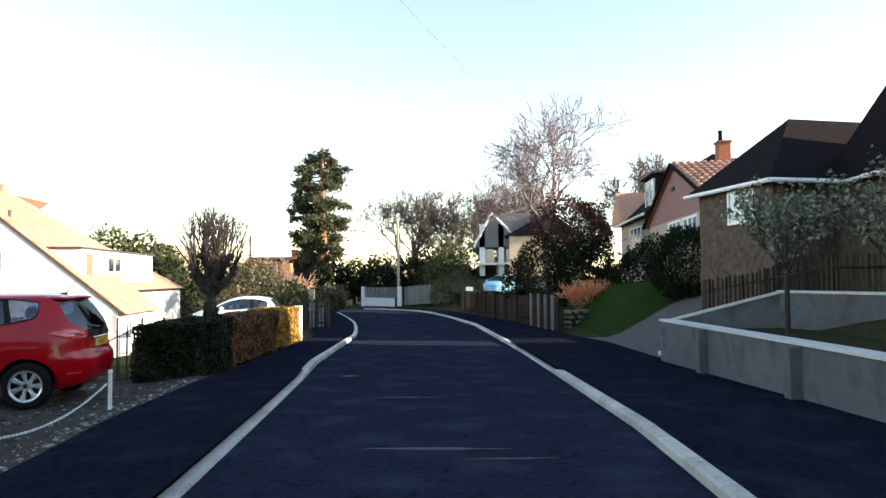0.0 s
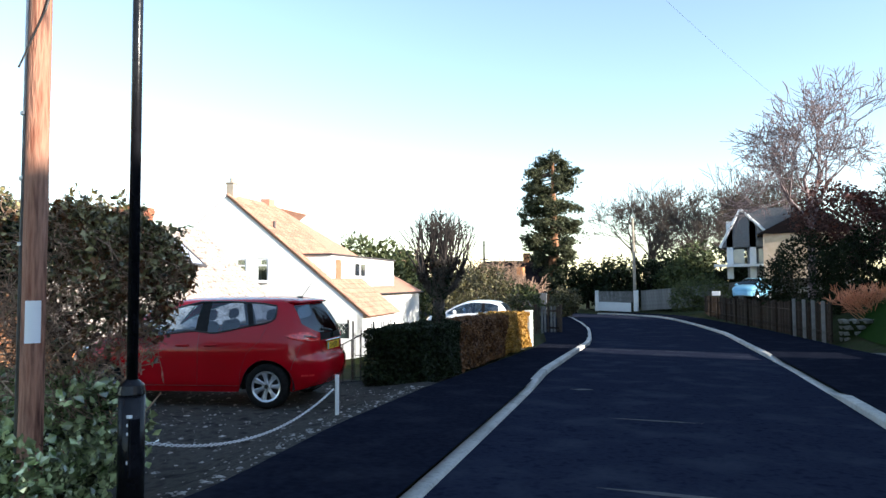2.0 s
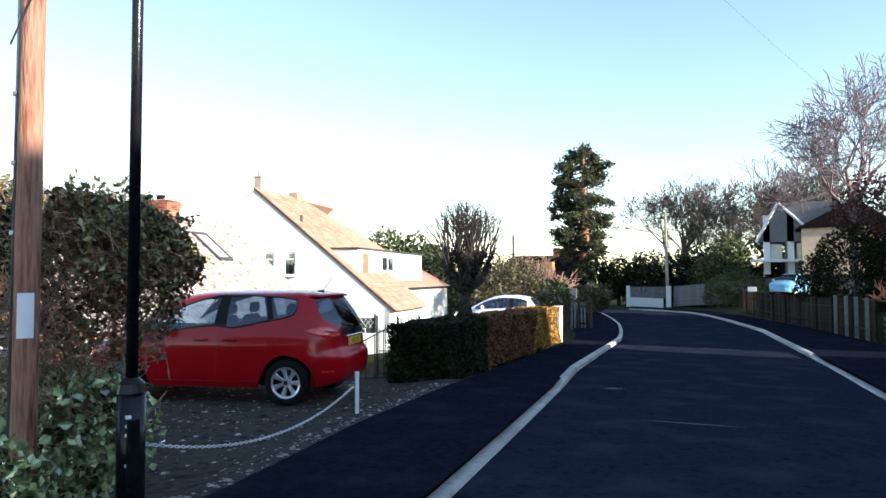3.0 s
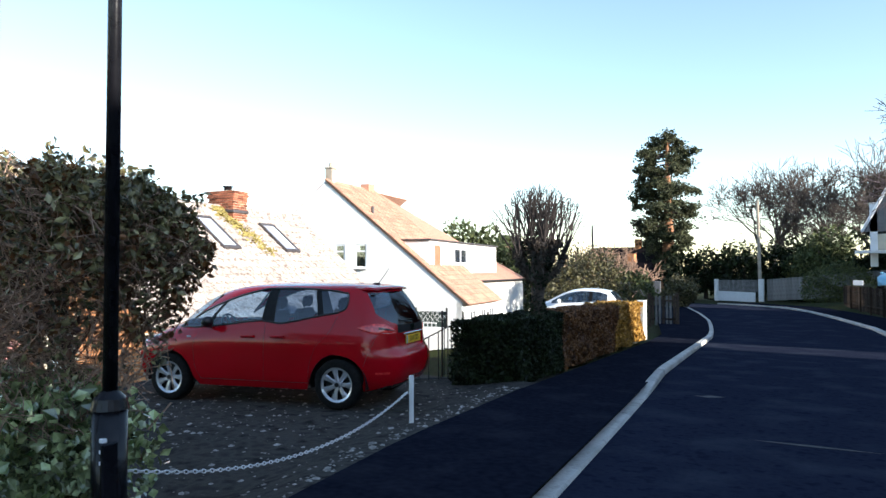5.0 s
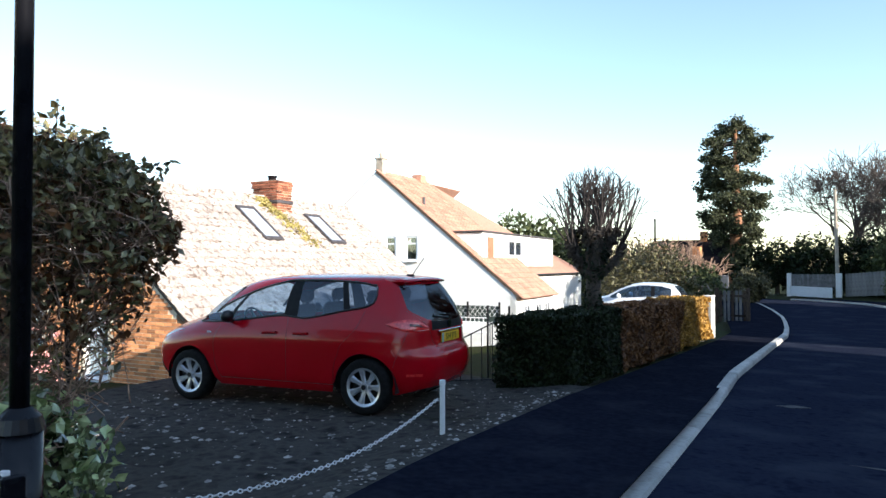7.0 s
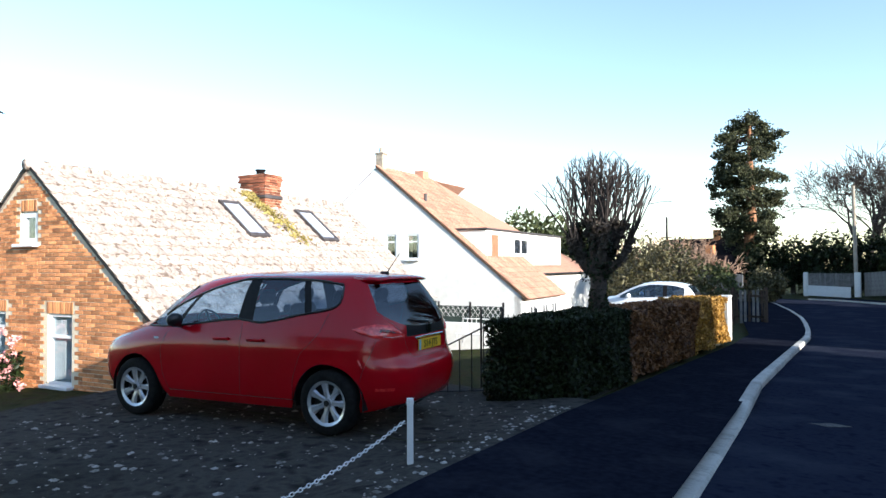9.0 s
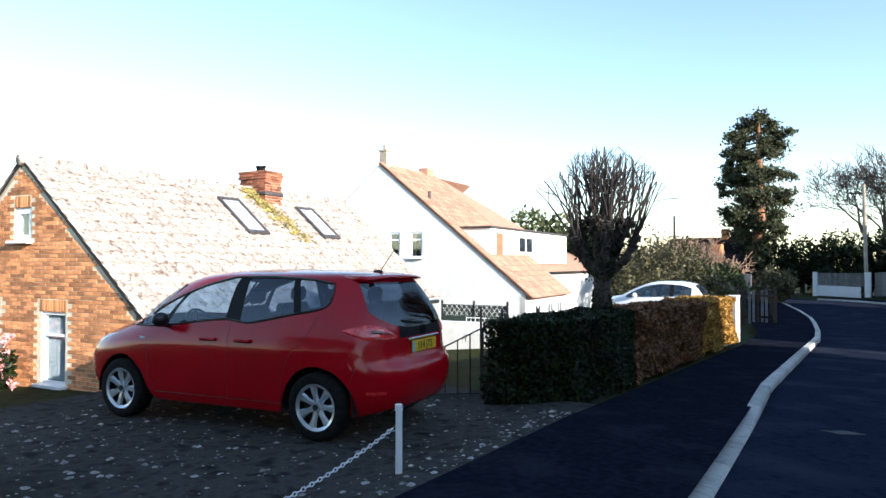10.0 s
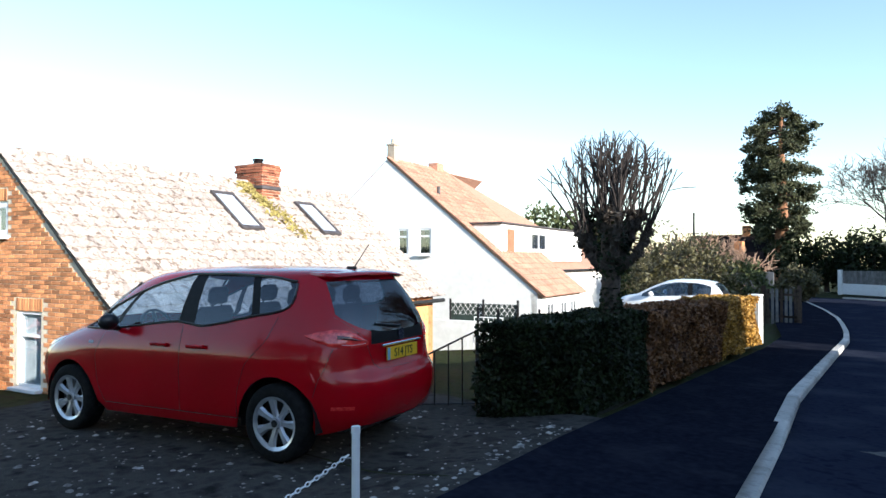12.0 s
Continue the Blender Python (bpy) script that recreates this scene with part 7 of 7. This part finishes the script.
def near_house():
    h = tagged(new("bungalow"), "cream rendered house with a big dark hipped roof", "house")
    o = Vector((8, 18, 1.2))
    eye = Vector((0.87, -1.35, 1.82))
    h.matrix_world = Matrix.Translation(eye) @ Matrix.Scale(0.86, 4) @ Matrix.Translation(o - eye)
    sh = lambda pts: [(x - o.x, y - o.y) for x, y in pts]
    wing = [(6.95, 20.8), (7.98, 17.55), (9.9, 18.15), (12.5, 19.0), (12.0, 22.5)]
    main = [(9.9, 18.15), (10.4, 16.5), (11.0, 11.5), (20.0, 11.5), (19.5, 20.5), (12.5, 19.0)]
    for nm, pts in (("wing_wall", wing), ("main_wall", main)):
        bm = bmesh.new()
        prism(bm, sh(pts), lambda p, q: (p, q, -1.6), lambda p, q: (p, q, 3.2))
        part(nm, bm, WALL_SHADED, h)
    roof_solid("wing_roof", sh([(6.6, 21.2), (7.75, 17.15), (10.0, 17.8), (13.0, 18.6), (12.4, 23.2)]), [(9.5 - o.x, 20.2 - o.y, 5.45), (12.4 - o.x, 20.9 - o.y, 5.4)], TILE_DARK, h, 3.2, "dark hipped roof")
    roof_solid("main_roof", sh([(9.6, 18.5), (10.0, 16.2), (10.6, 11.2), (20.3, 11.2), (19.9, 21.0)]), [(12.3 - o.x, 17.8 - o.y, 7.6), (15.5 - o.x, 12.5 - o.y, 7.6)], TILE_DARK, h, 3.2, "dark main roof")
    for (a, b) in (((6.6, 21.2), (7.75, 17.15)), ((7.75, 17.15), (9.85, 17.75)), ((9.85, 17.75), (10.0, 16.2)), ((10.0, 16.2), (10.6, 11.2))):
        part("fascia", rod(bmesh.new(), (a[0] - o.x, a[1] - o.y, 3.17), (b[0] - o.x, b[1] - o.y, 3.17), 0.065, n=8), UPVC, h, "pale gutter and fascia")
    # picture window in the street side of the wing
    a, b = Vector((7.40, 19.35, 0)), Vector((7.77, 18.2, 0))
    d = (b - a).normalized()
    ang = math.degrees(math.atan2(d.y, d.x))
    w = new("window")
    w.parent = h
    m = Matrix.Translation((a.x - o.x, a.y - o.y, 0)) @ pose(0, 0, 0, 0, 0, ang)
    L = (b - a).length
    bm = bmesh.new()
    for c, s in (((L / 2, -0.02, 3.06), (L, 0.1, 0.08)), ((L / 2, -0.02, 2.16), (L, 0.1, 0.08)), ((0.04, -0.02, 2.61), (0.08, 0.098, 0.82)), ((L - 0.04, -0.02, 2.61), (0.08, 0.098, 0.82)), ((L * 0.5, -0.02, 2.61), (0.07, 0.096, 0.82))):
        box(bm, c, s, m)
    part("window_frame", bm, UPVC, w)
    part("pane", box(bmesh.new(), (L / 2, -0.015, 2.61), (L - 0.1, 0.05, 0.86), m), SKY_PANE, w, "glossy pane with reflected sky put into its colour")


# glossy pane whose pale blue base colour stands for reflected sky
SKY_PANE = material("sky_tinted_window_pane", [(0.25, 0.32, 0.38), (0.32, 0.4, 0.46)], 0.04, 2, coat=1.0)
near_house()


def shading_house():
    """Unseen plain house behind the walker, added to close the street and shade it."""
    h = tagged(new("shading_house"), "unseen plain cream house added on the bank to shade the road", "house")
    h.location = (14.5, 0, 1.2)
    part("wall", boxes(((0, -1.5, 1.65), (8.0, 25.0, 6.3))), RENDER_CREAM, h)
    bm = bmesh.new()
    prism(bm, [(-4.5, 4.5), (0, 6.95), (4.5, 4.5)], lambda p, q: (p, -14.4, q), lambda p, q: (p, 11.3, q))
    part("roof", bm, TILE_DARK, h, "dark tiled roof")


shading_house()


def gable_house():
    h = tagged(new("pink_gabled_house"), "pink gabled house with a lit orange tiled roof", "house")
    h.location = (7.7, 28, 1.0)
    o = h.location.copy()
    G = lambda x, y, z: (x - o.x, y - o.y, z - o.z)
    bm = bmesh.new()
    prism(bm, [(21.5, 4.2), (32.3, 4.2), (32.3, 4.27), (26.9, 6.39), (21.5, 4.27)], lambda p, q: G(7.7, p, q), lambda p, q: G(14.5, p, q))
    part("gable_wall", bm, RENDER_PINK, h, "mauve-pink tile-hung gable")
    part("lower_wall", boxes((G(11.1, 26.9, 2.4), (6.74, 10.5, 3.6))), RENDER_CREAM, h)
    for ya, za, yb, zb in ((26.9, 6.39, 21.2, 4.15), (26.9, 6.39, 32.6, 4.15)):
        bm = bmesh.new()
        prism(bm, [(ya, za), (yb, zb), (yb, zb + 0.07), (ya, za + 0.07)], lambda p, q: G(7.5, p, q), lambda p, q: G(14.6, p, q))
        part("roof", bm, TILE_ORANGE, h, "orange clay tiled slope")
        part("verge", rod(bmesh.new(), G(7.48, ya, za + 0.03), G(7.48, yb, zb + 0.03), 0.07, n=6), TILE_DARK, h)
    vs, fs = [], []
    for r in range(13):
        for c in range(24):
            t = (r + 0.5) / 13
            y, z, x = 26.95 - 5.7 * t, 6.51 - 2.24 * t, 7.55 + (c + 0.5) * 0.29
            k = len(vs)
            for i, (dx, dz) in enumerate(((-0.145, 0), (-0.05, 0.07), (0.05, 0.07), (0.145, 0))):
                vs += [G(x + dx, y + 0.22, z + 0.065 + dz), G(x + dx, y - 0.23, z - 0.07 + dz)]
            fs += [(k, k + 1, k + 3, k + 2), (k + 2, k + 3, k + 5, k + 4), (k + 4, k + 5, k + 7, k + 6)]
    bm = bmesh.new()
    prism(bm, [(30.5, 4.0), (30.5, 5.9), (33.6, 7.75), (36.7, 5.9), (36.7, 4.0)], lambda p, q: G(11.0, p, q), lambda p, q: G(13.4, p, q))
    part("rear_roof", bm, TILE_DARK, h, "dark roof behind the gable")
    ob = new("roof_tiling", mesh("roof_tiling", vs, fs, TILE_ORANGE))
    ob.parent = h
    tagged(ob, "orange pantiles", kind="stuff")
    for ya, yb in ((23.6, 25.6), (25.9, 28.0)):
        window_x(h, o, 7.66, ya, yb, 3.25, 4.08, 3)
    part("plaque", boxes((G(7.66, 27.3, 5.45), (0.06, 0.5, 0.16))), TRIM_DARK, h)
    # chimney with a lit side
    ch = new("chimney")
    ch.parent = h
    part("stack", boxes((G(10.7, 30.5, 6.4), (0.52, 0.6, 3.1)), (G(10.7, 30.5, 7.95), (0.62, 0.7, 0.1)), bevel=0.01), CHIMNEY_BRICK, ch, "red brick stack")
    part("pot", rod(bmesh.new(), G(10.6, 30.5, 7.95), G(10.6, 30.5, 8.5), 0.1, 0.09, 12), TILE_DARK, ch)


def window_x(h, o, x, ya, yb, za, zb, cols):
    """A window in a wall that faces -x."""
    w = new("window")
    w.parent = h
    yc, zc, dy, dz = (ya + yb) / 2 - o.y, (za + zb) / 2 - o.z, yb - ya, zb - za
    x -= o.x
    bm = bmesh.new()
    box(bm, (x, yc, zc + dz / 2 - 0.04), (0.1, dy, 0.08)), box(bm, (x, yc, zc - dz / 2 + 0.04), (0.1, dy, 0.08))
    for k in range(cols + 1):
        box(bm, (x, yc - dy / 2 + 0.04 + (dy - 0.08) * k / cols, zc), (0.098, 0.08, dz - 0.16))
    part("window_frame", bm, UPVC, w)
    part("pane", boxes(((x + 0.01, yc, zc), (0.05, dy - 0.1, dz - 0.1))), SKY_PANE, w, "glossy pane with reflected sky put into its colour")


gable_house()


def dark_roof_house():
    h = tagged(new("dormer_house"), "cream house with a dark roof and a flat dormer", "house")
    h.location = (8.5, 39, 1)
    o = h.location.copy()
    G = lambda x, y, z: (x - o.x, y - o.y, z - o.z)
    part("wall", boxes((G(11.3, 39.5, 3.0), (6.0, 9.0, 4.4))), RENDER_CREAM, h)
    bm = bmesh.new()
    prism(bm, [(7.9, 5.1), (11.5, 8.2), (15.0, 5.1)], lambda p, q: G(p, 34.6, q), lambda p, q: G(p, 44.4, q))
    part("roof", bm, TILE_DARK, h, "dark tiled roof")
    part("fascia", rod(bmesh.new(), G(7.9, 34.6, 5.1), G(7.9, 44.4, 5.1), 0.08, n=8), UPVC, h)
    dm = part("dormer", boxes((G(9.8, 36.6, 6.3), (2.2, 3.0, 2.0))), TILE_DARK, h, "dark clad dormer")
    part("dormer_roof", boxes((G(9.7, 36.6, 7.36), (2.6, 3.4, 0.14)), bevel=0.01), LEAD, h, "flat dormer roof")
    window_x(h, o, 8.66, 35.5, 37.7, 5.6, 7.1, 2)
    window_x(h, o, 8.26, 37.0, 40.5, 3.5, 4.7, 3)
    bm = bmesh.new()
    prism(bm, [(42.0, 5.3), (44.2, 7.4), (46.4, 5.3)], lambda p, q: G(8.0, p, q), lambda p, q: G(11.5, p, q))
    part("gable_roof", bm, TILE_ORANGE, h, "small orange tiled cross gable")
    ch = part("chimney", boxes((G(12.0, 45.0, 8.2), (1.0, 0.8, 1.6)), bevel=0.02), RENDER_CREAM, h, "pale chimney stack")


dark_roof_house()


def blue_house():
    h = tagged(new("gabled_grey_house"), "modern grey gabled house with white posts and glazing", "house")
    h.location = (0.5, 56, 1)
    o = h.location.copy()
    G = lambda x, y, z: (x - o.x, y - o.y, z - o.z)
    part("wall", boxes((G(3.4, 60.0, 3.4), (7.0, 7.0, 5.0))), material("grey_cladding", [(0.2, 0.22, 0.25), (0.28, 0.3, 0.33)], 0.7, 3), h, "grey clad walls")
    bm = bmesh.new()
    prism(bm, [(-1.9, 4.6), (-0.5, 7.3), (3.3, 7.3), (7.4, 4.6), (7.4, 4.4), (-1.9, 4.4)], lambda p, q: G(p, 56.0, q), lambda p, q: G(p, 63.5, q))
    part("roof", bm, SLATE, h, "grey slate roof")
    part("barge", rod(rod(bmesh.new(), G(-0.5, 55.9, 7.3), G(2.3, 55.9, 4.4), 0.1, n=6), G(-0.5, 55.9, 7.3), G(-2.0, 55.9, 4.4), 0.1, n=6), UPVC, h, "white barge boards")
    for x in (-1.3, 0.3):
        part("column", boxes((G(x, 56.1, 4.2), (0.45, 0.2, 4.4))), UPVC, h, "white post")
    for xa, za in ((-0.8, 4.9), (1.2, 4.9), (-0.8, 3.2), (1.2, 3.2)):
        part("window", boxes((G(xa, 56.3, za + 0.4), (1.0, 0.1, 1.3))), SKY_PANE, h)
    part("balcony", boxes((G(-0.2, 55.6, 3.0), (4.4, 1.0, 0.2))), UPVC, h, "white balcony edge")
    bm = bmesh.new()
    prism(bm, [(0.6, 5.1), (4.2, 7.0), (6.5, 5.2)], lambda p, q: G(p, 52.0, q), lambda p, q: G(p, 57.0, q))
    part("porch_roof", bm, TILE_DARK, h)
    part("porch_wall", boxes((G(3.7, 54.5, 3.6), (5.4, 4.6, 3.2))), material("warm_render", [(0.6, 0.44, 0.3), (0.68, 0.52, 0.38)], 0.9, 3), h, "warm cream wall")


blue_house()
build_car("blue_car", SMALL, CAR_BLUE, car_pose(Vector((0.6, 52.5, 0.55)), Vector((-0.35, -0.94, 0)).normalized()), "pale blue hatchback parked behind the fence")


# ---- far end of the street ----
def end_gate():
    g = tagged(new("driveway_gate"), "white and grey boarded gate between white pillars", "gate")
    g.location = (-11.0, 62, -0.78)
    for x in (-1.85, 1.65):
        part("pillar", boxes(((x, 0, 0.9), (0.4 if x > 0 else 0.28, 0.4, 1.86)), bevel=0.02), RENDER_WHITE, g, "white rendered pillar")
    for k in range(17):
        part("board", boxes(((-1.6 + 0.18 * k, 0.05, 1.25), (0.165, 0.05, 1.0)), bevel=0.006), GREY_FENCE, g, "grey upright board" if k == 0 else "")
    bm = bmesh.new()
    prism(bm, [(-1.7, 0.02), (1.2, -0.08), (1.2, 0.72), (-1.7, 0.82)], lambda p, q: (p, -0.1, q), lambda p, q: (p, -0.02, q))
    part("lower_panel", bm, WHITE_PAINT, g, "white painted lower panel")


end_gate()
tele = thing("far_telegraph_pole", (-9.55, 62.8, -0.7), "tall pale wooden telegraph pole by the gate", "pole")
part("shaft", rod(bmesh.new(), (0, 0, 0), (-0.12, 0, 8.35), 0.15, 0.11, 12), material("pale_pole_wood", [(0.3, 0.25, 0.2), (0.42, 0.36, 0.29)], 0.9, 5, bump=0.4), tele)
fence = tagged(new("board_fence"), "pale grey boarded fence climbing beside the gate", "fence")
fence.location = (-9.0, 62, -0.7)
me = finish("board", boxes(((0, 0, 0.85), (0.29, 0.04, 1.75)), bevel=0.006), GREY_FENCE)
for i in range(34):
    t = i / 33
    ob = new("board", me)
    ob.parent = fence
    ob.matrix_basis = pose(0.2 + 8.2 * t, -5.2 * t, 0.75 * t, 0, 0, -32)
# street name sign and verge
s = thing("street_sign", (-15.2, 58.0, -0.75), "white street name plate on short posts", "sign")
part("plate", boxes(((0, 0, 0.62), (1.1, 0.04, 0.28)), bevel=0.006), PAPER, s)
for x in (-0.4, 0.4):
    part("post", boxes(((x, 0.04, 0.3), (0.07, 0.05, 0.65))), TRIM_DARK, s)
part("lettering", boxes(((0, -0.024, 0.62), (0.8, 0.006, 0.1))), TRIM_DARK, s, "dark bar of unreadable lettering")


def redwood():
    g = np.random.default_rng(15)
    at = np.array([-18.4, 67.6, -0.8])
    H = 15.8
    tr = [(*(at + [0, 0, H * 0.96 * i / 10]), *(at + [0, 0, H * 0.96 * (i + 1) / 10]), 0.75 * (1 - i / 11) + 0.05 + (0.25 if i == 0 else 0), 0.75 * (1 - (i + 1) / 11) + 0.05) for i in range(10)]
    limbs, clumps = [], []
    for i in range(120):
        f = 0.3 + 0.69 * ((i * 0.618) % 1) if i > 16 else g.uniform(0.14, 0.34)
        z = at[2] + H * f
        a = g.uniform(0, 6.283)
        reach = np.interp(f, [0.12, 0.25, 0.4, 0.6, 0.75, 0.9, 1.0], [1.3, 1.5, 2.3, 3.3, 2.9, 2.0, 0.7]) * g.choice([0.45, 0.75, 0.95, 1.12])
        mid = at + [math.cos(a) * reach * 0.5, math.sin(a) * reach * 0.5, 0]
        mid[2] = z - 0.2
        tip = at + [math.cos(a) * reach, math.sin(a) * reach, 0]
        tip[2] = z + g.uniform(-0.4, 0.45)
        limbs += [(at[0], at[1], z, *mid, 0.09, 0.06), (*mid, *tip, 0.06, 0.02)]
        n = int(300 * (0.4 + reach / 3))
        r = g.uniform(0.42, 0.75)
        clumps.append(blob(n, tip, (r * 1.15, r * 1.15, r * 0.72), 0.4, 0.1, int(g.integers(1e6))))
        clumps.append(blob(n // 2, mid + (tip - mid) * 0.4 + [0, 0, 0.1], (r * 0.9, r * 0.9, r * 0.75), 0.4, 0.1, int(g.integers(1e6))))
    pts = np.concatenate(clumps)
    plant("redwood_tree", tuple(at), "tall old conifer with a red-brown trunk and clumped foliage", "tree", [("trunk", twig_mesh("trunk", tr, RED_BARK, 12), "red-brown trunk"), ("limb_framework", twig_mesh("limb_framework", limbs, TWIG_DARK, 5), ""), ("crown", leaf_mesh("crown", pts, 0.15, LEAF_REDWOOD, 0.5), "dark clumped foliage with gaps")])


redwood()
bare_tree("birch_tree", (3.2, 40.0, 0.6), 12.6, 0.2, "bare birch with fine drooping pinkish twigs", BIRCH, 51, depth=5, split=2, spread=0.6, up=0.05, trunk=0.34, wob=0.12, rmin=0.013, shrink=0.72, wide=1.0)
bare_tree("oak_tree", (-10.6, 78.0, -0.8), 14.0, 0.4, "bare spreading winter tree behind the gate", WOOD_TWIG, 53, depth=5, split=2, spread=0.55, trunk=0.25, rmin=0.02, shrink=0.76, wide=1.25, group="bare trees at the street's end")
bare_tree("oak_tree", (-5.2, 74.0, -0.5), 11.8, 0.35, "bare winter tree with dense twigs at the street's end", WOOD_TWIG, 54, depth=5, split=2, spread=0.55, trunk=0.22, rmin=0.02, shrink=0.76, group="bare trees at the street's end")
bare_tree("oak_tree", (-1.4, 72.0, 0.0), 12.4, 0.35, "bare winter tree with dense twigs at the street's end", WOOD_TWIG, 55, depth=5, split=2, spread=0.55, trunk=0.22, rmin=0.02, shrink=0.76, group="bare trees at the street's end")
bare_tree("oak_tree", (2.6, 76.0, 0.0), 14.0, 0.35, "bare winter tree behind the grey house", WOOD_TWIG, 56, depth=5, split=2, spread=0.55, trunk=0.25, rmin=0.02, shrink=0.76, group="bare trees at the street's end")
bare_tree("oak_tree", (13.5, 58.0, 2.0), 11.0, 0.35, "bare winter tree behind the roofs", WOOD_TWIG, 57, depth=5, split=2, spread=0.55, trunk=0.3, rmin=0.02, shrink=0.76)


def evergreen(name, c, r, n, size, mat, label, seed, rough=0.25, group=""):
    g = np.random.default_rng(seed)
    base = (c[0], c[1], c[2] - r[2])
    segs = [(*base, c[0], c[1], c[2] + r[2] * 0.3, 0.22, 0.1)]
    return plant(name, base, label, "tree", [("trunk", twig_mesh("trunk", segs, BARK, 7), ""), ("crown", leaf_mesh("crown", blob(n, c, r, rough, 0.45, seed), size, mat, 0.5), "")], group)


# dark belt across the street's end
rngb = np.random.default_rng(88)
for i in range(13):
    x = -17.0 + i * 2.0
    evergreen("evergreen_shrub", (x + rngb.normal(0, 0.3), 67.5 + rngb.normal(0, 1.0) - max(0, x + 5) * 0.25, 1.2 + 0.06 * i), (1.9, 1.7, rngb.uniform(2.0, 2.8)), 2600, 0.22, LEAF_DARK, "dark dense evergreen shrub at the street's end", 200 + i, group="evergreen belt")
evergreen("holly_tree", (-5.4, 65.5, 2.2), (2.5, 2.0, 2.6), 5000, 0.2, LEAF_CONIFER, "rounded olive-green evergreen behind the fence", 91)
evergreen("cedar_tree", (-24.5, 42.5, 1.6), (3.8, 3.0, 3.2), 9000, 0.22, LEAF_CONIFER, "broad dark green conifer behind the white house", 92)
for i, (x, y, z, r, m) in enumerate(((-15.0, 38.0, 0.9, 2.2, LEAF_OLIVE), (-18.0, 43.0, 0.9, 2.5, LEAF_OLIVE), (-13.4, 41.0, 0.6, 1.7, LEAF_CONIFER), (-21.5, 48.0, 1.2, 2.8, LEAF_OLIVE), (-11.8, 46.5, 0.3, 1.4, LEAF_OLIVE))):
    evergreen("garden_shrub", (x, y, z), (r, r, r * 0.85), 4200, 0.13, m, "brown-green garden shrub behind the white car", 300 + i, group="garden shrubs")
# bare thicket, far left
for i, (x, y, h) in enumerate(((-20.0, 58.0, 6.0), (-25.0, 62.0, 6.5), (-16.5, 52.0, 4.5), (-30.0, 60.0, 7.0), (-34.0, 66.0, 7.5))):
    bare_tree("bare_shrub", (x, y, -1.6), h, 0.14, "bare brown garden tree", TWIG, 400 + i, depth=3, split=3, spread=0.7, trunk=0.15, rmin=0.02, shrink=0.72, group="bare garden trees")


def far_house(name, x, y, w, d, z0, ze, zr, wall, roof, label):
    h = tagged(new(name), label, "house")
    h.location = (x, y, z0)
    part("wall", boxes(((0, 0, (ze - z0) / 2), (w, d, ze - z0))), wall, h)
    bm = bmesh.new()
    prism(bm, [(-d / 2 - 0.3, ze - z0 - 0.1), (0, zr - z0), (d / 2 + 0.3, ze - z0 - 0.1)], lambda p, q: (-w / 2 - 0.2, p, q), lambda p, q: (w / 2 + 0.2, p, q))
    part("roof", bm, roof, h)
    for k in (-1, 1):
        wd = part("window", boxes(((k * w * 0.25, -d / 2 - 0.02, (ze - z0) * 0.55), (w * 0.22, 0.06, 1.1)), bevel=0.01), PANE_DARK, h)
    part("chimney", boxes(((w * 0.2, 0, zr - z0 + 0.2), (0.6, 0.6, 1.2)), bevel=0.02), BRICK_STUFF, h)
    return h


far_house("far_house", -23.5, 70.0, 7.0, 6.0, -2.0, 2.2, 4.2, RENDER_CREAM, TILE_DARK, "distant pale house with a dark roof")
far_house("far_house", -19.8, 58.0, 5.0, 4.0, -1.6, 1.0, 2.4, RENDER_WHITE, TILE_DARK, "low distant outbuilding with a dark roof")
solid("garden_wall_grey", boxes(((0, 0, 0), (5.0, 0.25, 1.7)), m=pose(-16.8, 50.5, 0.15, 0, 0, 8), bevel=0.02), CONCRETE, "pale grey rendered garden wall", "wall")
p2 = thing("utility_pole", (-31.0, 80.0, -2.0), "thin dark distant utility pole with a crossarm", "pole")
part("shaft", rod(bmesh.new(), (0, 0, 0), (0, 0, 9.2), 0.16, 0.12, 8), TRIM_DARK, p2)
part("crossarm", boxes(((0, 0, 6.8), (1.2, 0.12, 0.12))), TRIM_DARK, p2)

# overhead wire from the telegraph pole
wire = tagged(new("overhead_wire"), "thin dark telephone wire sagging across the street", "wire")
wire.location = (-3.7, 2.7, 8.2)
bm = bmesh.new()
a, b = Vector((0, 0, 0)), Vector((8.6, 30.0, -1.3))
pts = [a.lerp(b, i / 30) - Vector((0, 0, 0.7 * 4 * (i / 30) * (1 - i / 30))) for i in range(31)]
for p, q in zip(pts, pts[1:]):
    rod(bm, p, q, 0.0025, n=5)
part("cable", bm, TRIM_DARK, wire)

# far tree line round the horizon
ring = []
for i in range(150):
    a = 6.283 * i / 150
    R = 150 + 30 * math.sin(i * 1.7)
    ring.append(blob(170, (R * math.cos(a), 25 + R * math.sin(a), -3.5 + (4 if math.cos(a) > 0 else 0)), (7, 7, 5.5), 0.3, 0.3, 900 + i))
tagged(new("far_woods", leaf_mesh("far_woods", np.concatenate(ring), 1.0, LEAF_OLIVE, 0.5)), "distant brown-green woods on the horizon", "woods", "", "stuff")
